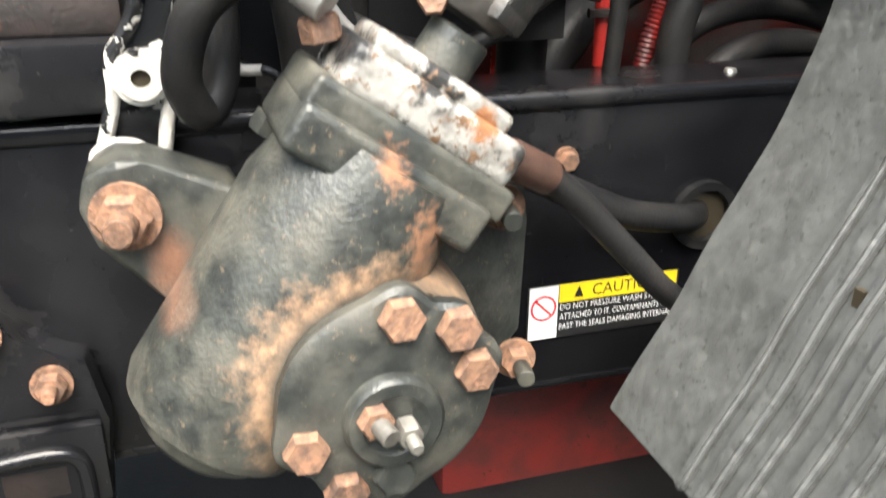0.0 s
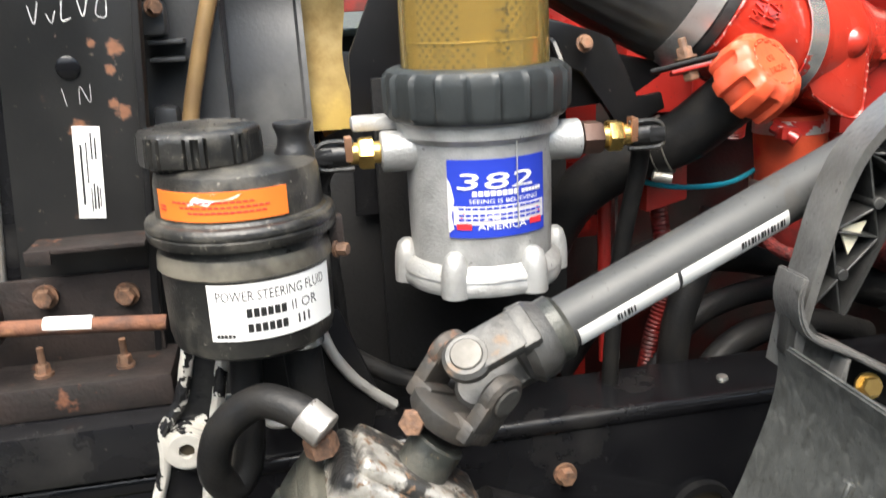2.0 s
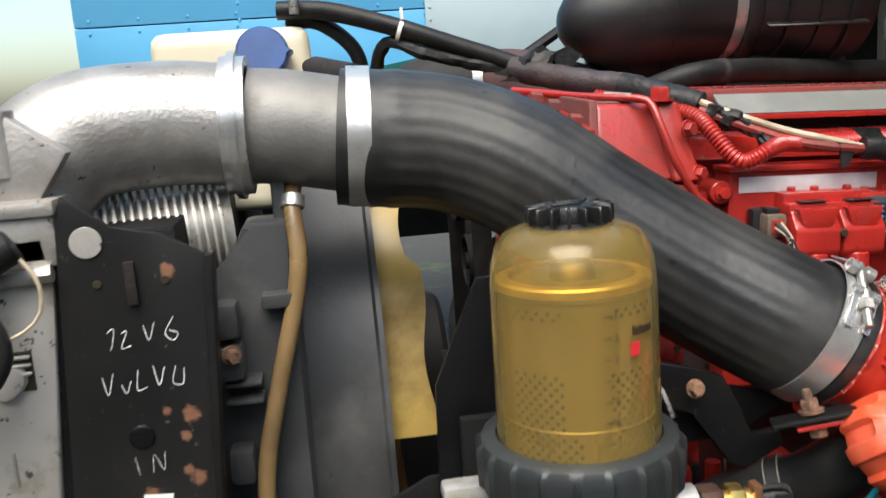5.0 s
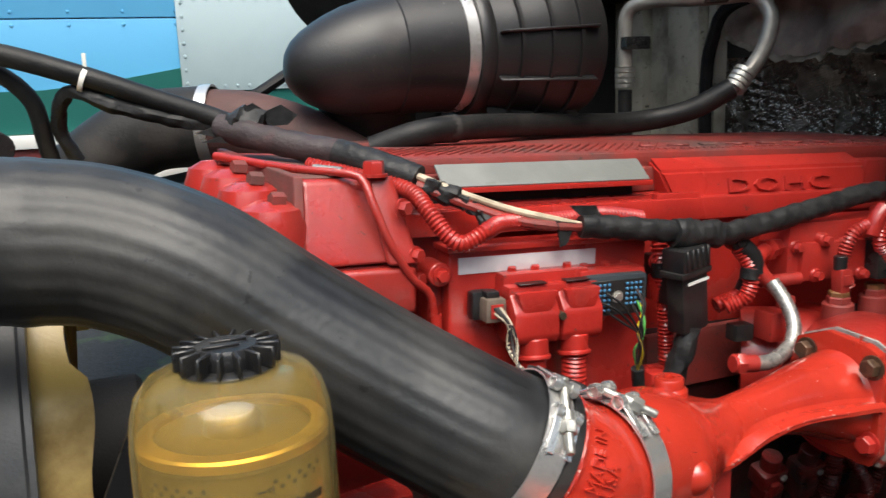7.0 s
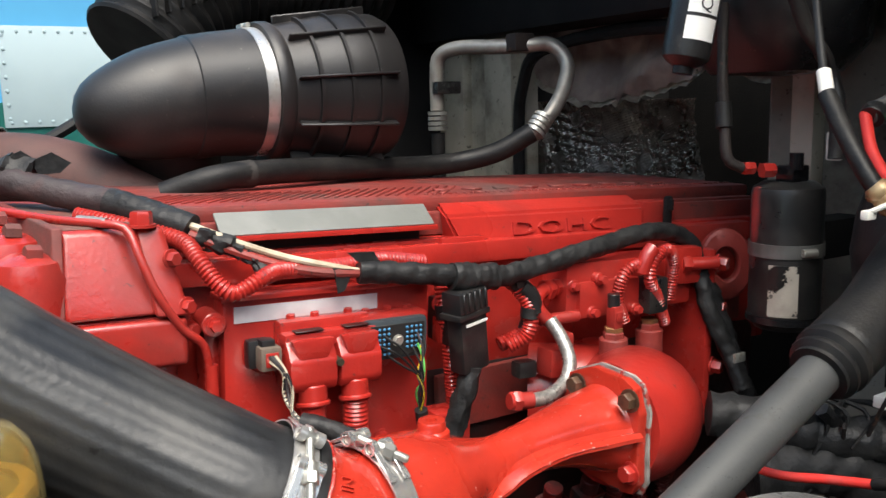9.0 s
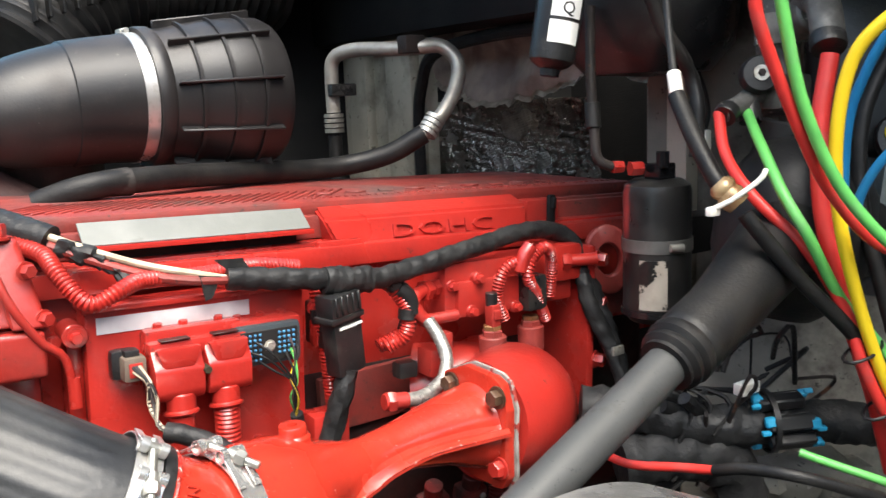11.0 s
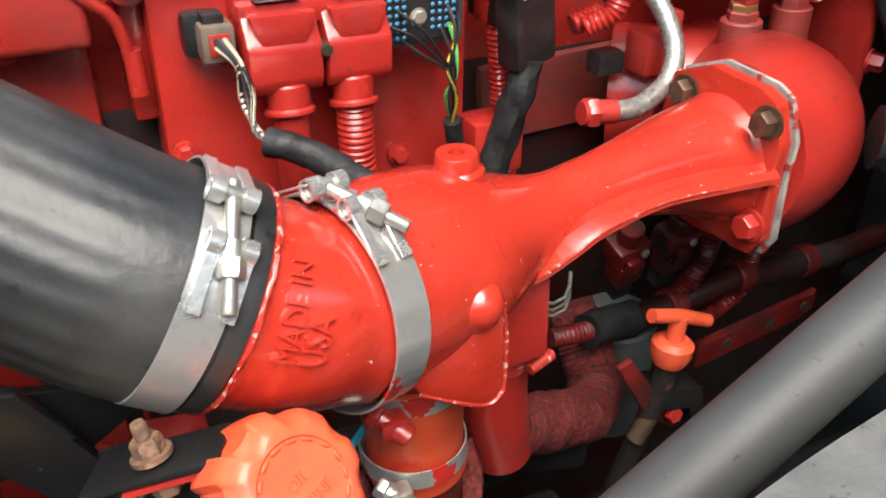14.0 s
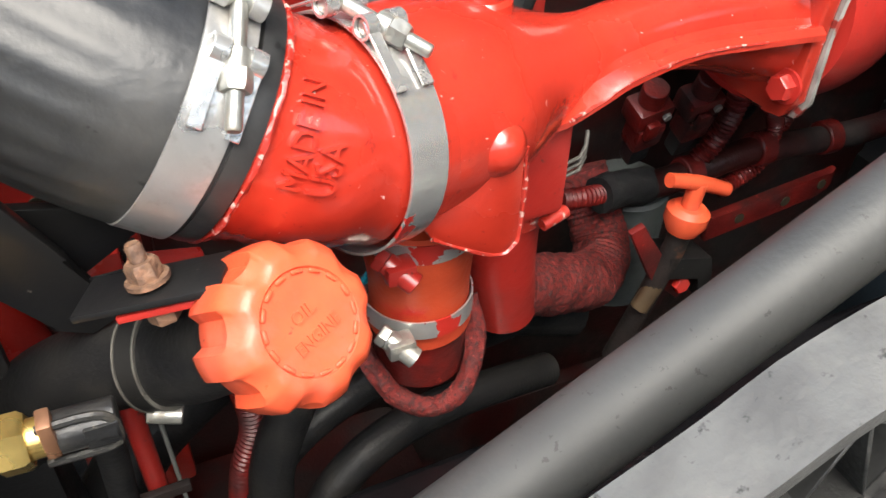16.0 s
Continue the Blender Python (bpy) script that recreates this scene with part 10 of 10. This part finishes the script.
part("trunk", tube([(0.82, 0.84, 1.33), (0.862, 0.805, 1.325), (0.906, 0.768, 1.31), (0.956, 0.727, 1.305), (1.032, 0.68, 1.305), (1.083, 0.64, 1.3), (1.15, 0.6, 1.3)], 0.024, 18, 0.006, wrapped(0.2, 0.03, 9)), TAPE, lm)
part("lower_trunk", tube([(0.84, 0.8, 1.27), (0.9, 0.77, 1.275), (0.945, 0.74, 1.262), (0.97, 0.73, 1.2), (0.98, 0.73, 1.1)], 0.03, 18, 0.006, wrapped(0.2, 0.03, 1)), TAPE, lm)
for k in range(5):
    part("side_loom", tube([(0.84 + 0.012 * k, 0.83 - 0.02 * k, 1.3 + 0.012 * k), (0.87 + 0.018 * k, 0.79 - 0.01 * k, 1.345 - 0.012 * k), (0.91 + 0.01 * k, 0.765, 1.335 - 0.02 * k), (0.95, 0.74 - 0.004 * k, 1.3 - 0.01 * k), (0.96 + 0.01 * k, 0.74, 1.24 - 0.01 * k)], 0.0075, 10, 0.006, wrapped(0.3, 0.02, k)), TAPE, lm)
    part("loose_wire", tube([(0.86 + 0.02 * k, 0.8 - 0.015 * k, 1.34), (0.88 + 0.02 * k, 0.77, 1.36 - 0.006 * k), (0.9 + 0.02 * k, 0.75 - 0.01 * k, 1.33), (0.88, 0.76, 1.28 - 0.01 * k)], 0.0025, 6), RUBBER, lm)
LOOM = axes((0.985, 0.7, 1.312), (0.8, -0.52, 0.05), (0, 0, 1))
for k in range(6):
    a = math.radians(60 * k + 15)
    c_ = part("connector", box((0, 0, 0), (0.013, 0.016, 0.05), 0.002, LOOM @ Matrix.Rotation(a, 4, "Z") @ Matrix.Translation((0.025, 0, 0.004 * (k % 3))), 1), PLASTIC, lm)
    for s in (-1, 1):
        if (k + s) % 4 != 1:
            part("blue_lock", box((0, 0, 0), (0.009, 0.012, 0.012), 0.002, LOOM @ Matrix.Rotation(a + 0.1 * s, 4, "Z") @ Matrix.Translation((0.0275, 0, s * 0.024 + 0.005 * (k % 3))), 1), BLUE_CONN, c_)
            part("lock_ear", box((0, 0, 0), (0.006, 0.005, 0.01), 0.001, LOOM @ Matrix.Rotation(a + 0.3, 4, "Z") @ Matrix.Translation((0.029, 0, s * 0.03 + 0.005 * (k % 3))), 1), BLUE_CONN, c_)
part("strap", ring_bm((0.975, 0.708, 1.312), (0.8, -0.5, 0.05), 0.033, 0.0355, 0.006, 32), PLASTIC, lm)
part("white_plug", box((0.955, 0.72, 1.352), (0.03, 0.014, 0.013), 0.002), TIE, lm)
part("brown_wire", tube([(0.955, 0.76, 1.36), (0.965, 0.765, 1.395), (0.94, 0.8, 1.41), (0.92, 0.81, 1.395)], 0.003, 8), RUST_DARK, lm)
part("brown_wire", tube([(0.96, 0.755, 1.36), (0.98, 0.755, 1.39), (1.01, 0.74, 1.4), (0.99, 0.745, 1.415)], 0.003, 8), RUST_DARK, lm)
rng = random.Random(5)
for k in range(9):
    a = Vector((0.9 + 0.2 * rng.random(), 0.72 + 0.06 * rng.random(), 1.3 + 0.05 * rng.random()))
    b = a + Vector((rng.uniform(-0.09, 0.09), rng.uniform(-0.02, 0.03), rng.uniform(-0.06, 0.09)))
    c = (a + b) / 2 + Vector((rng.uniform(-0.04, 0.04), rng.uniform(-0.03, 0.01), rng.uniform(0.0, 0.05)))
    part("loose_wire", tube([a, c, b, b + Vector((rng.uniform(-0.05, 0.05), 0.03, rng.uniform(-0.05, 0.0)))], 0.0015 + 0.0008 * (k % 3), 8), (RUBBER, RUST_DARK, TAPE)[k % 3], lm)
cv = thing("cab_corner_panel", (1.1, 0.75, 1.0), "beige painted cab corner panel with a bolt hole", "panel")
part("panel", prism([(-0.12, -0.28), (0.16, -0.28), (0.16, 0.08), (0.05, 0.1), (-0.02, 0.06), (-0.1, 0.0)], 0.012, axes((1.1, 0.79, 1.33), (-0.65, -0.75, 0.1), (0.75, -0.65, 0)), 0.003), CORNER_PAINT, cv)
part("hole", cyl((1.03, 0.818, 1.335), (1.0295, 0.8175, 1.335), 0.006, 14), HOLE, cv)
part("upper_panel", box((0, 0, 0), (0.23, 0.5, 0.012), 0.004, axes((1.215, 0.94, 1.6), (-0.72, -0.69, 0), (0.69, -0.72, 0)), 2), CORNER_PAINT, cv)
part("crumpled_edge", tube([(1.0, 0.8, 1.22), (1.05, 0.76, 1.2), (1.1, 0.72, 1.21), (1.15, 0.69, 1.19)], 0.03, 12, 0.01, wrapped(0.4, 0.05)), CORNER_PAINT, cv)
rw = thing("red_arch_cable", (0.74, 0.6, 1.33), "red and black cable lying along the wheel arch", "cable")
part("red_end", tube([(0.742, 0.727, 1.332), (0.727, 0.678, 1.343), (0.738, 0.635, 1.352), (0.743, 0.6, 1.36)], 0.0042, 10), WIRE_RED, rw)
part("black_run", tube([(0.743, 0.6, 1.36), (0.745, 0.568, 1.372), (0.76, 0.528, 1.374), (0.82, 0.508, 1.348), (0.95, 0.496, 1.29)], 0.0052, 10), RUBBER, rw)
for px_ in (0.745, 0.945):
    p = min(arch_line, key=lambda q: abs(q.x - px_))
    tt = thing("arch_cable_tie", p, "white cable tie round the wheel arch", "cable tie", "arch cable ties")
    strap = tube([p + Vector(q) for q in ((-0.004, 0.024, 0.002), (-0.002, 0.012, 0.0045), (0, -0.002, 0.004), (0.003, -0.0065, -0.012), (0.004, -0.0065, -0.035), (0.0, -0.004, -0.055), (-0.005, 0.004, -0.066))], 0.0034, 10, 0.004)
    part("strap", strap, TIE, tt)
    part("buckle", box(p + Vector((-0.002, 0.01, 0.008)), (0.012, 0.01, 0.007), 0.002), TIE, tt)
cy = solid("cyan_wire", tube([(0.245, 0.80, 1.228), (0.3, 0.81, 1.213), (0.36, 0.82, 1.21), (0.43, 0.87, 1.215)], 0.0026, 8), plain("cyan_wire_plastic", (0.01, 0.3, 0.4), 0.4), "thin cyan wire crossing in front of the engine", "wire")
vr = thing("engine_side_lines", (0.26, 0.9, 1.1), "thin red and white lines running up beside the filter", "lines")
part("red_line", tube([(0.25, 0.86, 1.02), (0.248, 0.86, 1.15), (0.25, 0.865, 1.25)], 0.007, 12), RED, vr)
part("white_line", tube([(0.265, 0.86, 1.02), (0.262, 0.862, 1.15), (0.262, 0.865, 1.25)], 0.0016, 8), GREY_STRIP, vr)
part("clip", box((0.25, 0.85, 1.07), (0.04, 0.006, 0.008), 0.001), RUST_DARK, vr)
